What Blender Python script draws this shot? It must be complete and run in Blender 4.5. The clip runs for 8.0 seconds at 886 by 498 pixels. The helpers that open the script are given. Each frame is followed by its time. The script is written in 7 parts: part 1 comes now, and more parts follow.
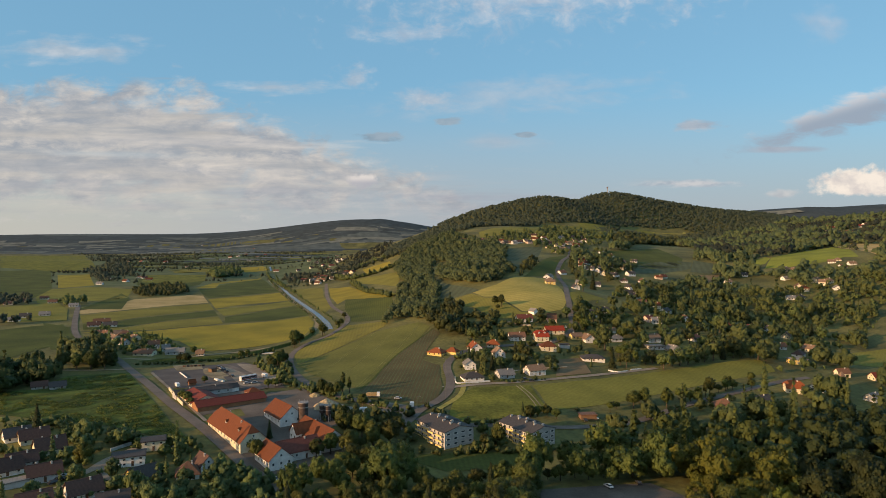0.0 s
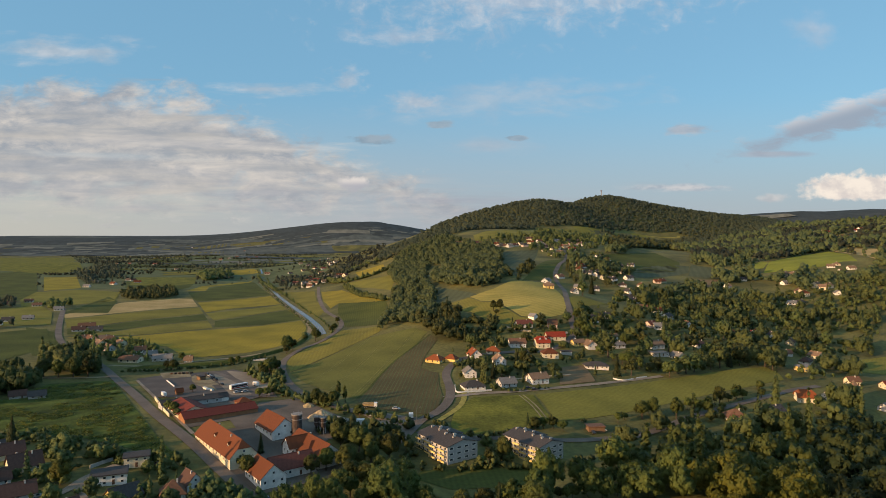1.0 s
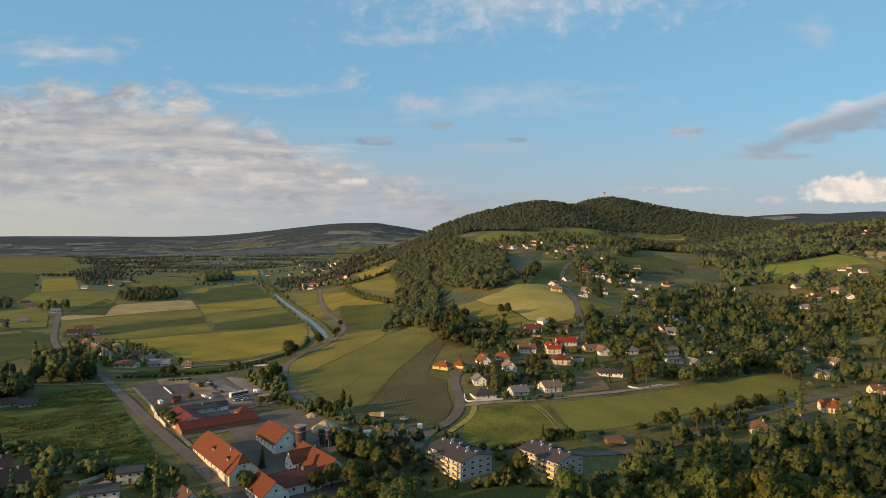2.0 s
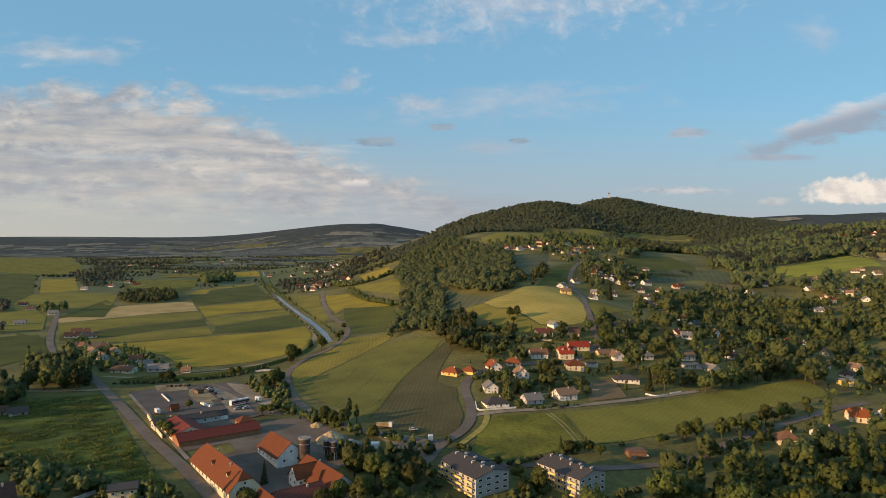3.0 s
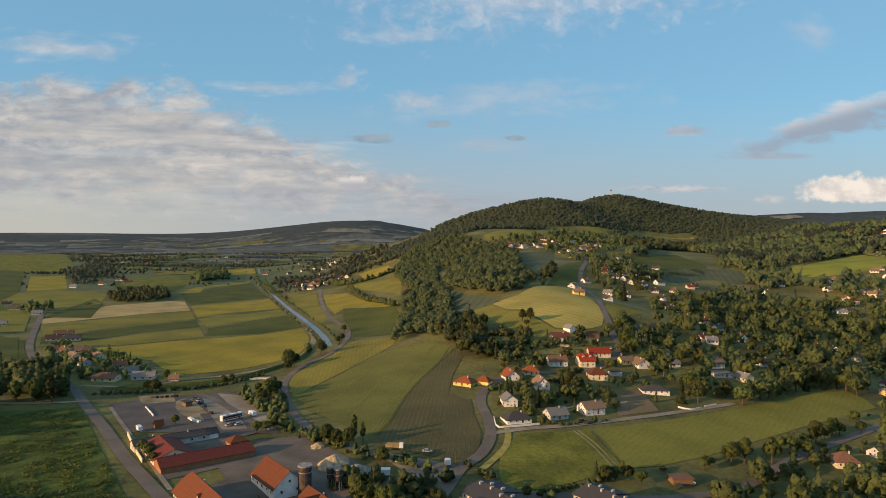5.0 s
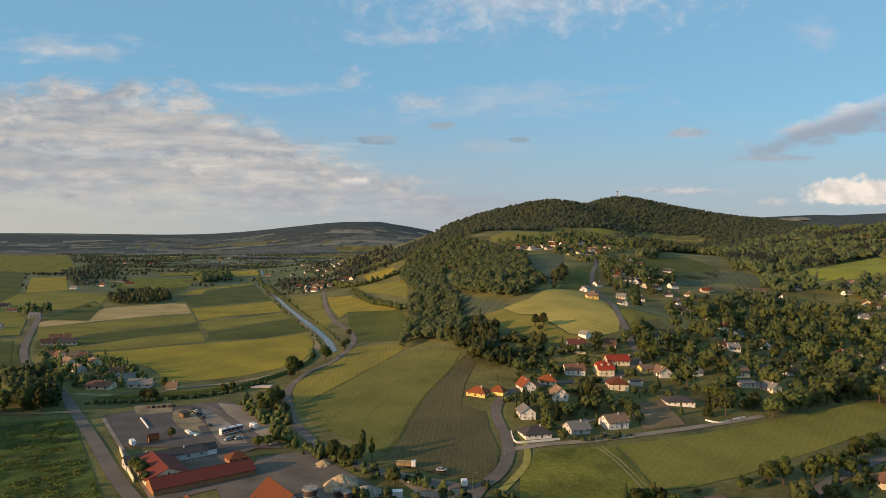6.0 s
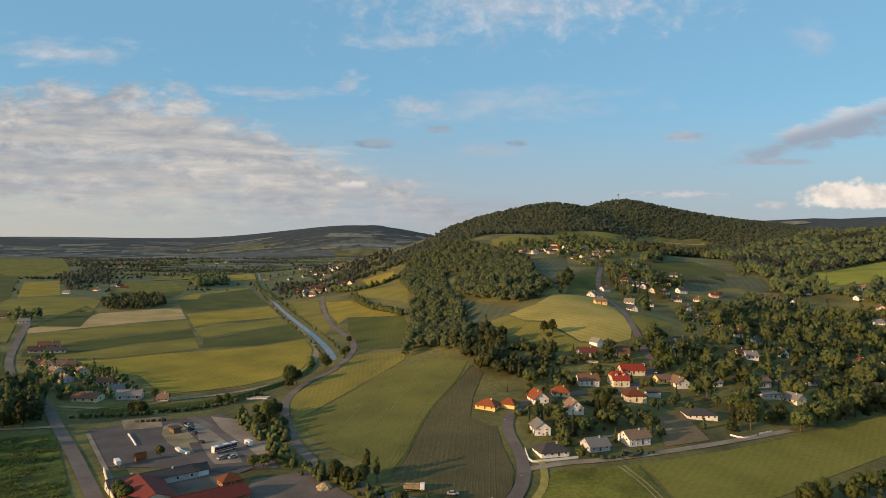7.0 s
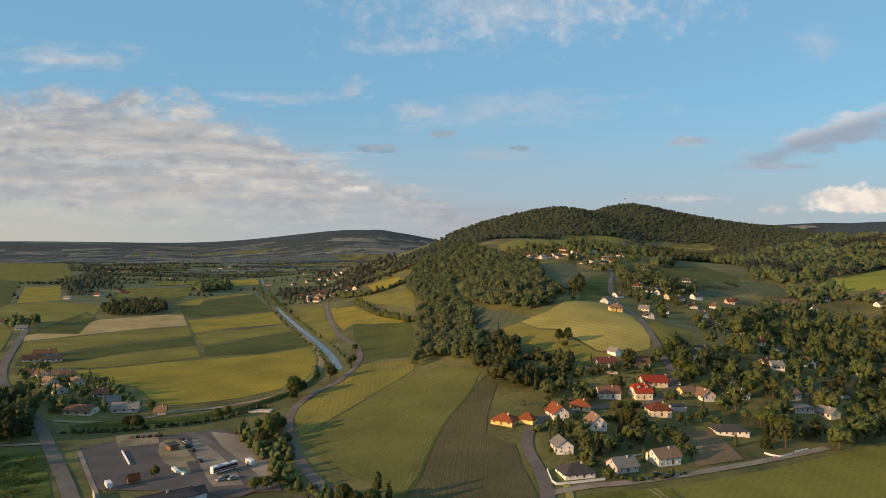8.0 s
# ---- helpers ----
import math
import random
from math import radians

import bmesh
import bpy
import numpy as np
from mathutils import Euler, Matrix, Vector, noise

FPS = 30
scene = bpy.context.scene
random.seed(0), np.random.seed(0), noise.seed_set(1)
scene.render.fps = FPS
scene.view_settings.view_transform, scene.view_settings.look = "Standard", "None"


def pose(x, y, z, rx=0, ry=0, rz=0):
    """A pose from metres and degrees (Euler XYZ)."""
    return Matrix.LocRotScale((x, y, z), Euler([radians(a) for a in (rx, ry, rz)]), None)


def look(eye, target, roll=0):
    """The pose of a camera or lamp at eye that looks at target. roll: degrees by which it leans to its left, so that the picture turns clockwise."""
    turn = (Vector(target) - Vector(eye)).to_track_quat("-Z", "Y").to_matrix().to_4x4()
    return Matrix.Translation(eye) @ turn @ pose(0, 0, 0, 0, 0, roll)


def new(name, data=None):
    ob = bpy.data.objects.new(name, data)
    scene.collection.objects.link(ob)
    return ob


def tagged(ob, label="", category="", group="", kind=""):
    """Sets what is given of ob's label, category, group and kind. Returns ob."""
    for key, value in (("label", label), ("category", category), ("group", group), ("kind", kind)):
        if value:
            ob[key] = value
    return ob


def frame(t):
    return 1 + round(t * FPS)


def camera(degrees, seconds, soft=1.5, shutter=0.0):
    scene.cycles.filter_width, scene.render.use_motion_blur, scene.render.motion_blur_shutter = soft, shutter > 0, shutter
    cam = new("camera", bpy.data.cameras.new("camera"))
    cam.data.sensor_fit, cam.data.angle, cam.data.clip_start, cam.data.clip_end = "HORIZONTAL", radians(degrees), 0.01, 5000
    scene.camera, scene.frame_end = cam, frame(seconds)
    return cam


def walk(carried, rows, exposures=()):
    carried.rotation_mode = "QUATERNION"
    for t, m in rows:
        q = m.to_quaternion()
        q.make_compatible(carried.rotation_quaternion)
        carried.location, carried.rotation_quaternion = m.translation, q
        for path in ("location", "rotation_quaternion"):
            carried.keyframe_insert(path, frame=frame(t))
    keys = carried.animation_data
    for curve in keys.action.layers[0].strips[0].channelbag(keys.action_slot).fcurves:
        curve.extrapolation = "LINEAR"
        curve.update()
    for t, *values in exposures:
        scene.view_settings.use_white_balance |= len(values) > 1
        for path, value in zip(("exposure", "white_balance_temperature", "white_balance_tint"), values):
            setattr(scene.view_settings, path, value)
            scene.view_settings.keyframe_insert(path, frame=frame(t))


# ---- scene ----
cam = camera(68.0, 8.0, soft=0.85)
PATH = [
    (0, (2.699, 1.146, 92.658), (3.152, 3.094, 92.625), 0.1),
    (0.5, (2.044, 9.808, 92.467), (2.513, 11.752, 92.441), 0.2),
    (1, (1.523, 19.041, 92.576), (2.001, 20.983, 92.552), 0.3),
    (1.5, (0.902, 27.804, 92.809), (1.382, 29.746, 92.787), 0.4),
    (3, (-0.53, 54.992, 92.963), (-0.057, 56.935, 92.946), 0.5),
    (3.5, (-0.604, 63.989, 92.896), (-0.121, 65.93, 92.876), 0.5),
    (4, (-1.013, 73.917, 92.975), (-0.521, 75.855, 92.952), 0.6),
    (4.5, (-1.114, 83.638, 93.017), (-0.624, 85.577, 92.991), 0.6),
    (6, (-1.169, 115.848, 93.425), (-0.694, 117.79, 93.404), 0.8),
    (6.5, (-1.276, 126.516, 93.404), (-0.797, 128.457, 93.387), 0.9),
    (7, (-1.215, 137.726, 93.373), (-0.733, 139.667, 93.363), 0.8),
    (7.5, (-1.36, 148.277, 93.379), (-0.882, 150.219, 93.375), 0.8),
    (8, (-1.435, 158.67, 93.471), (-0.963, 160.613, 93.475), 0.8),
]
walk(cam, [(t, look(eye, target, roll)) for t, eye, target, roll in PATH], [(0, 0.22, 7900, 14), (8, 0.22, 7900, 14)])
# ---- world, sun ----
SUN_EL, SUN_AZ = radians(12.5), radians(-107)
sun = new("sun", bpy.data.lights.new("sun", "SUN"))
sun.data.energy, sun.data.angle, sun.data.color = 4.75, radians(0.6), (1.0, 0.685, 0.42)
sun.matrix_world = look((0, 0, 0), (-math.sin(SUN_AZ) * math.cos(SUN_EL), -math.cos(SUN_AZ) * math.cos(SUN_EL), -math.sin(SUN_EL)))

world = bpy.data.worlds.new("sky")
scene.world = world
world.use_nodes = True
wn, wl = world.node_tree.nodes, world.node_tree.links
wn.clear()


def wnode(kind, **inputs):
    n = wn.new(kind)
    for k, v in inputs.items():
        n.inputs[k.replace("_", " ")].default_value = v
    return n


def wmath(op, a, b=None, clamp=False):
    n = wn.new("ShaderNodeMath")
    n.operation, n.use_clamp = op, clamp
    for i, v in enumerate((a, b)):
        if v is None:
            continue
        if isinstance(v, (int, float)):
            n.inputs[i].default_value = v
        else:
            wl.new(v, n.inputs[i])
    return n.outputs[0]


sky = wn.new("ShaderNodeTexSky")
sky.sky_type, sky.sun_disc = "NISHITA", False
sky.sun_elevation, sky.sun_rotation = SUN_EL, SUN_AZ
sky.altitude, sky.air_density, sky.dust_density, sky.ozone_density = 300, 1.0, 0.6, 1.0
SKY_STRENGTH = 0.10
way = wn.new("ShaderNodeTexCoord").outputs["Generated"]
turned = wn.new("ShaderNodeVectorRotate")
turned.rotation_type = "Z_AXIS"
turned.inputs["Angle"].default_value = radians(13.9)
wl.new(way, turned.inputs["Vector"])
axes = wn.new("ShaderNodeSeparateXYZ")
wl.new(turned.outputs[0], axes.inputs[0])
# bearing and height over the horizon, as tangents
depth = wmath("MAXIMUM", wmath("ABSOLUTE", axes.outputs[1]), 0.05)
U, V = wmath("DIVIDE", axes.outputs[0], depth), wmath("DIVIDE", axes.outputs[2], depth)
tint = wn.new("ShaderNodeMixRGB")
tint.blend_type = "MULTIPLY"
tint.inputs[0].default_value, tint.inputs[2].default_value = 1.0, (0.66, 1.01, 1.20, 1)
wl.new(sky.outputs[0], tint.inputs[1])
shade = tint.outputs[0]
EVEN_BLUE = (0.22, 0.56, 0.86)


def wnoise(su, sv, detail, off, rough=0.55, warp=0.0):
    """Noise over the sky, stretched along the horizon."""
    c = wn.new("ShaderNodeCombineXYZ")
    wl.new(wmath("MULTIPLY", U, su), c.inputs[0]), wl.new(wmath("MULTIPLY", V, sv), c.inputs[1])
    c.inputs[2].default_value = off
    n = wnode("ShaderNodeTexNoise", Scale=1.0, Detail=detail, Roughness=rough, Distortion=warp)
    wl.new(c.outputs[0], n.inputs["Vector"])
    return n.outputs["Fac"]


def ramp01(v, low, high):
    n = wn.new("ShaderNodeMapRange")
    n.interpolation_type = "SMOOTHSTEP"
    n.inputs["From Min"].default_value, n.inputs["From Max"].default_value = low, high
    wl.new(v, n.inputs["Value"])
    return n.outputs[0]


def blend(fac, low, high):
    """Mixes two colours, given as light or as sockets."""
    n = wn.new("ShaderNodeMixRGB")
    wl.new(fac, n.inputs[0])
    for i, c in ((1, low), (2, high)):
        if isinstance(c, tuple):
            n.inputs[i].default_value = (*(v * g / SKY_STRENGTH for v, g in zip(c, (0.73, 0.80, 0.91))), 1)
        else:
            wl.new(c, n.inputs[i])
    return n.outputs[0]


def blob(u, v, ru, rv, lean=0.0):
    """1 in the middle of an ellipse on the sky, 0 at its rim, below 0 outside."""
    du, dv = wmath("SUBTRACT", U, u), wmath("SUBTRACT", V, v)
    dv = wmath("SUBTRACT", dv, wmath("MULTIPLY", du, lean))
    a, b = wmath("DIVIDE", du, ru), wmath("DIVIDE", dv, rv)
    r = wmath("SQRT", wmath("ADD", wmath("MULTIPLY", a, a), wmath("MULTIPLY", b, b)))
    return wmath("SUBTRACT", 1.0, r)


def cloud(shape, grain, rag, soft, strength, low, high, tone, t0=0.35, t1=0.65):
    """Lays a cloud over the sky: a shape with a ragged rim, shaded by a second noise."""
    global shade
    edge = wmath("ADD", shape, wmath("MULTIPLY", wmath("SUBTRACT", grain, 0.5), rag))
    mask = wmath("MULTIPLY", ramp01(edge, 0.0, soft), strength)
    shade = blend(mask, shade, blend(ramp01(tone, t0, t1), low, high))


# the clear sky is more even than a pure scattering sky
half = wn.new("ShaderNodeValue")
half.outputs[0].default_value = 0.6
shade = blend(half.outputs[0], shade, EVEN_BLUE)
# the glow round the low sun
toward = wn.new("ShaderNodeVectorMath")
toward.operation = "DOT_PRODUCT"
wl.new(way, toward.inputs[0])
toward.inputs[1].default_value = (math.sin(SUN_AZ) * math.cos(SUN_EL), math.cos(SUN_AZ) * math.cos(SUN_EL), math.sin(SUN_EL))
shade = blend(wmath("MULTIPLY", ramp01(toward.outputs["Value"], 0.3, 1.0), 0.24), shade, (2.6, 1.55, 0.70))
# haze over the horizon
haze = wmath("MULTIPLY", ramp01(wmath("MULTIPLY", V, -1.0), -0.24, -0.0), 0.84)
warm = ramp01(wmath("MULTIPLY", U, -1.0), -0.1, 0.75)
shade = blend(haze, shade, blend(warm, (0.435, 0.465, 0.515), (0.61, 0.58, 0.505)))
# thin veils and ripples high up
cloud(blob(0.12, 0.37, 0.34, 0.075, 0.03), wnoise(26, 34, 7, 3.1, 0.62, 0.4), 2.9, 1.3, 0.6, (0.50, 0.56, 0.65), (0.78, 0.78, 0.80), wnoise(30, 44, 4, 8))
cloud(blob(-0.08, 0.31, 0.10, 0.018, 0.06), wnoise(22, 60, 6, 13.1, 0.6), 2.6, 1.3, 0.5, (0.50, 0.56, 0.65), (0.74, 0.75, 0.78), wnoise(30, 44, 4, 8))
cloud(blob(0.10, 0.215, 0.26, 0.036, 0.07), wnoise(15, 44, 6, 5.7, 0.58, 0.3), 2.2, 1.2, 0.42, (0.48, 0.54, 0.62), (0.68, 0.67, 0.68), wnoise(18, 30, 3, 2))
cloud(blob(-0.045, 0.212, 0.055, 0.022), wnoise(34, 60, 6, 25.7, 0.6, 0.4), 2.4, 1.1, 0.5, (0.48, 0.54, 0.62), (0.74, 0.72, 0.72), wnoise(30, 44, 3, 2))
cloud(blob(-0.15, 0.245, 0.04, 0.022), wnoise(40, 70, 5, 1.7), 2.6, 1.2, 0.5, (0.5, 0.55, 0.62), (0.74, 0.74, 0.75), wnoise(30, 40, 3, 5))
cloud(blob(0.56, 0.325, 0.05, 0.035), wnoise(24, 34, 5, 9.2), 1.5, 1.1, 0.5, (0.5, 0.57, 0.66), (0.66, 0.68, 0.74), wnoise(20, 30, 3, 4))
cloud(blob(-0.62, 0.285, 0.15, 0.028), wnoise(16, 50, 6, 4.4), 2.6, 1.2, 0.6, (0.5, 0.56, 0.62), (0.74, 0.75, 0.76), wnoise(20, 36, 3, 6))
cloud(blob(-0.27, 0.228, 0.11, 0.013), wnoise(18, 80, 6, 34.4), 2.2, 1.2, 0.65, (0.5, 0.56, 0.62), (0.76, 0.76, 0.76), wnoise(20, 36, 3, 6))
# the bank over the western plain: its upper rim is level, then slopes down to the east
slope = wmath("SUBTRACT", wmath("MINIMUM", wmath("SUBTRACT", 0.076, wmath("MULTIPLY", U, 0.40)), 0.243), V)
bank = wmath("MULTIPLY", wmath("MINIMUM", slope, wmath("MULTIPLY", wmath("SUBTRACT", V, 0.03), 0.7)), 16.0)
ragged = wnoise(15, 28, 9, 0.6, 0.62, 0.5)
swirl = wnoise(12, 32, 9, 2.6, 0.62, 0.4)
cloud(bank, ragged, 2.3, 0.75, 0.93, (0.35, 0.395, 0.45), (0.73, 0.69, 0.63), swirl, 0.40, 0.72)
# sunlit heads along its rim, grey undersides, and a clear slit below
cloud(wmath("MINIMUM", bank, wmath("SUBTRACT", 1.5, bank)), wnoise(20, 50, 7, 44.0, 0.62, 0.4), 4.4, 1.6, 0.6, (0.56, 0.57, 0.58), (0.88, 0.82, 0.74), wnoise(22, 50, 6, 46), 0.4, 0.7)
cloud(wmath("SUBTRACT", bank, 0.7), wnoise(3.2, 46, 6, 7.9, 0.58), 6.4, 1.4, 0.72, (0.35, 0.40, 0.45), (0.56, 0.55, 0.52), wnoise(6, 46, 6, 12), 0.35, 0.7)
cloud(blob(-0.52, 0.128, 0.20, 0.010, -0.02), wnoise(7, 80, 6, 71.0), 1.8, 1.1, 0.6, (0.42, 0.52, 0.58), (0.60, 0.66, 0.68), wnoise(7, 60, 4, 73))
cloud(blob(-0.40, 0.148, 0.34, 0.014, -0.03), wnoise(9, 70, 6, 75.0), 2.4, 1.1, 0.6, (0.62, 0.61, 0.60), (0.82, 0.78, 0.72), wnoise(9, 60, 4, 77))
cloud(blob(-0.62, 0.108, 0.22, 0.014, 0.0), wnoise(5, 60, 6, 81.0), 1.8, 1.0, 0.7, (0.34, 0.39, 0.44), (0.46, 0.49, 0.52), wnoise(7, 60, 4, 83))
# long flat streaks low down
cloud(blob(-0.52, 0.075, 0.55, 0.055), wnoise(4.5, 55, 7, 61.0, 0.6), 2.6, 1.2, 0.6, (0.43, 0.46, 0.50), (0.66, 0.63, 0.57), wnoise(6, 46, 5, 63))
cloud(blob(-0.08, 0.055, 0.42, 0.05), wnoise(5, 60, 6, 15.0), 3.4, 1.3, 0.5, (0.36, 0.40, 0.47), (0.55, 0.56, 0.58), wnoise(6, 50, 4, 21))
cloud(blob(-0.11, 0.155, 0.042, 0.0095), wnoise(34, 90, 5, 11), 1.7, 0.55, 0.9, (0.24, 0.36, 0.46), (0.34, 0.45, 0.54), wnoise(20, 60, 3, 7))
cloud(blob(-0.005, 0.178, 0.026, 0.0075), wnoise(30, 80, 5, 19), 1.8, 0.55, 0.85, (0.26, 0.38, 0.48), (0.36, 0.47, 0.56), wnoise(20, 60, 3, 7))
cloud(blob(0.11, 0.157, 0.019, 0.005), wnoise(30, 80, 5, 31), 1.8, 0.55, 0.85, (0.26, 0.38, 0.48), (0.36, 0.47, 0.56), wnoise(20, 60, 3, 7))
cloud(blob(0.375, 0.17, 0.045, 0.011), wnoise(24, 70, 5, 23), 1.9, 0.7, 0.75, (0.38, 0.43, 0.51), (0.52, 0.55, 0.60), wnoise(20, 60, 3, 9))
cloud(blob(0.07, 0.145, 0.09, 0.022), wnoise(16, 50, 5, 41), 1.8, 1.2, 0.4, (0.46, 0.50, 0.57), (0.56, 0.58, 0.62), wnoise(20, 60, 3, 9))
cloud(blob(0.35, 0.083, 0.11, 0.008), wnoise(20, 90, 5, 27), 1.6, 0.9, 0.7, (0.40, 0.44, 0.52), (0.72, 0.70, 0.70), wnoise(40, 90, 4, 3))
cloud(blob(0.02, 0.062, 0.20, 0.010), wnoise(9, 80, 5, 52), 1.6, 1.1, 0.6, (0.37, 0.41, 0.49), (0.46, 0.49, 0.55), wnoise(9, 60, 3, 3))
cloud(blob(0.62, 0.195, 0.22, 0.030, 0.30), wnoise(16, 46, 7, 14.2, 0.6, 0.3), 2.0, 0.75, 0.85, (0.34, 0.40, 0.49), (0.78, 0.77, 0.78), ramp01(wmath("SUBTRACT", wmath("SUBTRACT", V, 0.195), wmath("MULTIPLY", wmath("SUBTRACT", U, 0.60), 0.30)), -0.02, 0.035), 0.1, 0.9)
cloud(blob(0.50, 0.135, 0.075, 0.007, 0.02), wnoise(16, 80, 5, 33), 1.3, 0.8, 0.75, (0.37, 0.42, 0.51), (0.45, 0.49, 0.56), wnoise(16, 60, 3, 3))
# heaped clouds
cloud(blob(-0.137, 0.086, 0.030, 0.013), wnoise(55, 70, 5, 6.3), 1.5, 0.6, 0.85, (0.46, 0.48, 0.54), (0.84, 0.80, 0.76), ramp01(V, 0.078, 0.098), 0.1, 0.9)
heap = wmath("MINIMUM", blob(0.635, 0.078, 0.105, 0.034), wmath("MULTIPLY", wmath("SUBTRACT", V, 0.064), 60.0))
cloud(heap, wnoise(40, 52, 7, 16.4, 0.6), 1.1, 0.35, 0.95, (0.74, 0.69, 0.66), (1.02, 0.93, 0.82), wnoise(44, 60, 5, 3.3), 0.30, 0.66)
cloud(blob(0.50, 0.068, 0.03, 0.010), wnoise(40, 80, 5, 12.4), 1.6, 0.8, 0.5, (0.55, 0.54, 0.56), (0.8, 0.74, 0.70), wnoise(40, 60, 3, 3))

back = wnode("ShaderNodeBackground", Strength=SKY_STRENGTH)
wl.new(shade, back.inputs["Color"])
wout = wn.new("ShaderNodeOutputWorld")
wl.new(back.outputs[0], wout.inputs["Surface"])


# ---- materials ----
MATS = {}


def material(name, col, rough=0.8, var=0.25, scale=0.3, fine=4.0, bump=0.15, metal=0.0, other=None, stripes=None, world_space=False, random=0.0, spec=0.3):
    """A worn surface: base colour with stains at one scale and grain at another; stripes = (angle, spacing, depth)."""
    if name in MATS:
        return MATS[name]
    m = bpy.data.materials.new(name)
    m.use_nodes = True
    n, l = m.node_tree.nodes, m.node_tree.links
    b = n["Principled BSDF"]
    b.inputs["Roughness"].default_value, b.inputs["Metallic"].default_value = rough, metal
    b.inputs["Specular IOR Level"].default_value = spec
    if world_space:
        place = n.new("ShaderNodeNewGeometry").outputs["Position"]
    else:
        place = n.new("ShaderNodeTexCoord").outputs["Object"]
    big, small = n.new("ShaderNodeTexNoise"), n.new("ShaderNodeTexNoise")
    big.inputs["Scale"].default_value, big.inputs["Detail"].default_value = scale, 5
    small.inputs["Scale"].default_value, small.inputs["Detail"].default_value = fine, 4
    l.new(place, big.inputs["Vector"]), l.new(place, small.inputs["Vector"])
    ramp = n.new("ShaderNodeMixRGB")
    c2 = other or tuple(c * (1 - 1.6 * var) for c in col)
    ramp.inputs[1].default_value, ramp.inputs[2].default_value = (*c2, 1), (*(min(1, c * (1 + var)) for c in col), 1)
    steep = n.new("ShaderNodeMapRange")
    steep.inputs["From Min"].default_value, steep.inputs["From Max"].default_value = 0.33, 0.67
    l.new(big.outputs["Fac"], steep.inputs["Value"])
    l.new(steep.outputs[0], ramp.inputs[0])
    grain = n.new("ShaderNodeMixRGB")
    grain.blend_type = "MULTIPLY"
    grain.inputs[0].default_value = 1
    g2 = n.new("ShaderNodeMapRange")
    g2.inputs["From Min"].default_value, g2.inputs["From Max"].default_value = 0.3, 0.7
    g2.inputs["To Min"].default_value, g2.inputs["To Max"].default_value = 1 - var, 1 + var * 0.6
    l.new(small.outputs["Fac"], g2.inputs["Value"])
    l.new(ramp.outputs[0], grain.inputs[1]), l.new(g2.outputs[0], grain.inputs[2])
    out, relief = grain.outputs[0], small.outputs["Fac"]
    if stripes:
        angle, spacing, depth = stripes
        turn = n.new("ShaderNodeMapping")
        turn.inputs["Rotation"].default_value = (0, 0, radians(angle))
        wave = n.new("ShaderNodeTexWave")
        wave.inputs["Scale"].default_value = 0.314 / spacing
        wave.inputs["Distortion"].default_value, wave.inputs["Detail"].default_value = 0.6, 2
        wave.inputs["Detail Scale"].default_value = 0.4
        l.new(place, turn.inputs["Vector"]), l.new(turn.outputs[0], wave.inputs["Vector"])
        g3 = n.new("ShaderNodeMapRange")
        g3.inputs["To Min"].default_value, g3.inputs["To Max"].default_value = 1 - depth, 1 + depth * 0.5
        l.new(wave.outputs["Fac"], g3.inputs["Value"])
        mul = n.new("ShaderNodeMixRGB")
        mul.blend_type = "MULTIPLY"
        mul.inputs[0].default_value = 1
        l.new(out, mul.inputs[1]), l.new(g3.outputs[0], mul.inputs[2])
        out = mul.outputs[0]
    if random:
        info = n.new("ShaderNodeNewGeometry" if random < 0 else "ShaderNodeObjectInfo")
        hsv = n.new("ShaderNodeHueSaturation")
        g4 = n.new("ShaderNodeMapRange")
        g4.inputs["To Min"].default_value, g4.inputs["To Max"].default_value = 1 - abs(random), 1 + abs(random)
        l.new(info.outputs["Random Per Island" if random < 0 else "Random"], g4.inputs["Value"])
        l.new(g4.outputs[0], hsv.inputs["Value"]), l.new(out, hsv.inputs["Color"])
        out = hsv.outputs[0]
    l.new(out, b.inputs["Base Color"])
    if bump:
        bp = n.new("ShaderNodeBump")
        bp.inputs["Strength"].default_value, bp.inputs["Distance"].default_value = bump, 0.3 if world_space else 0.05
        l.new(relief, bp.inputs["Height"]), l.new(bp.outputs[0], b.inputs["Normal"])
    MATS[name] = m
    return m


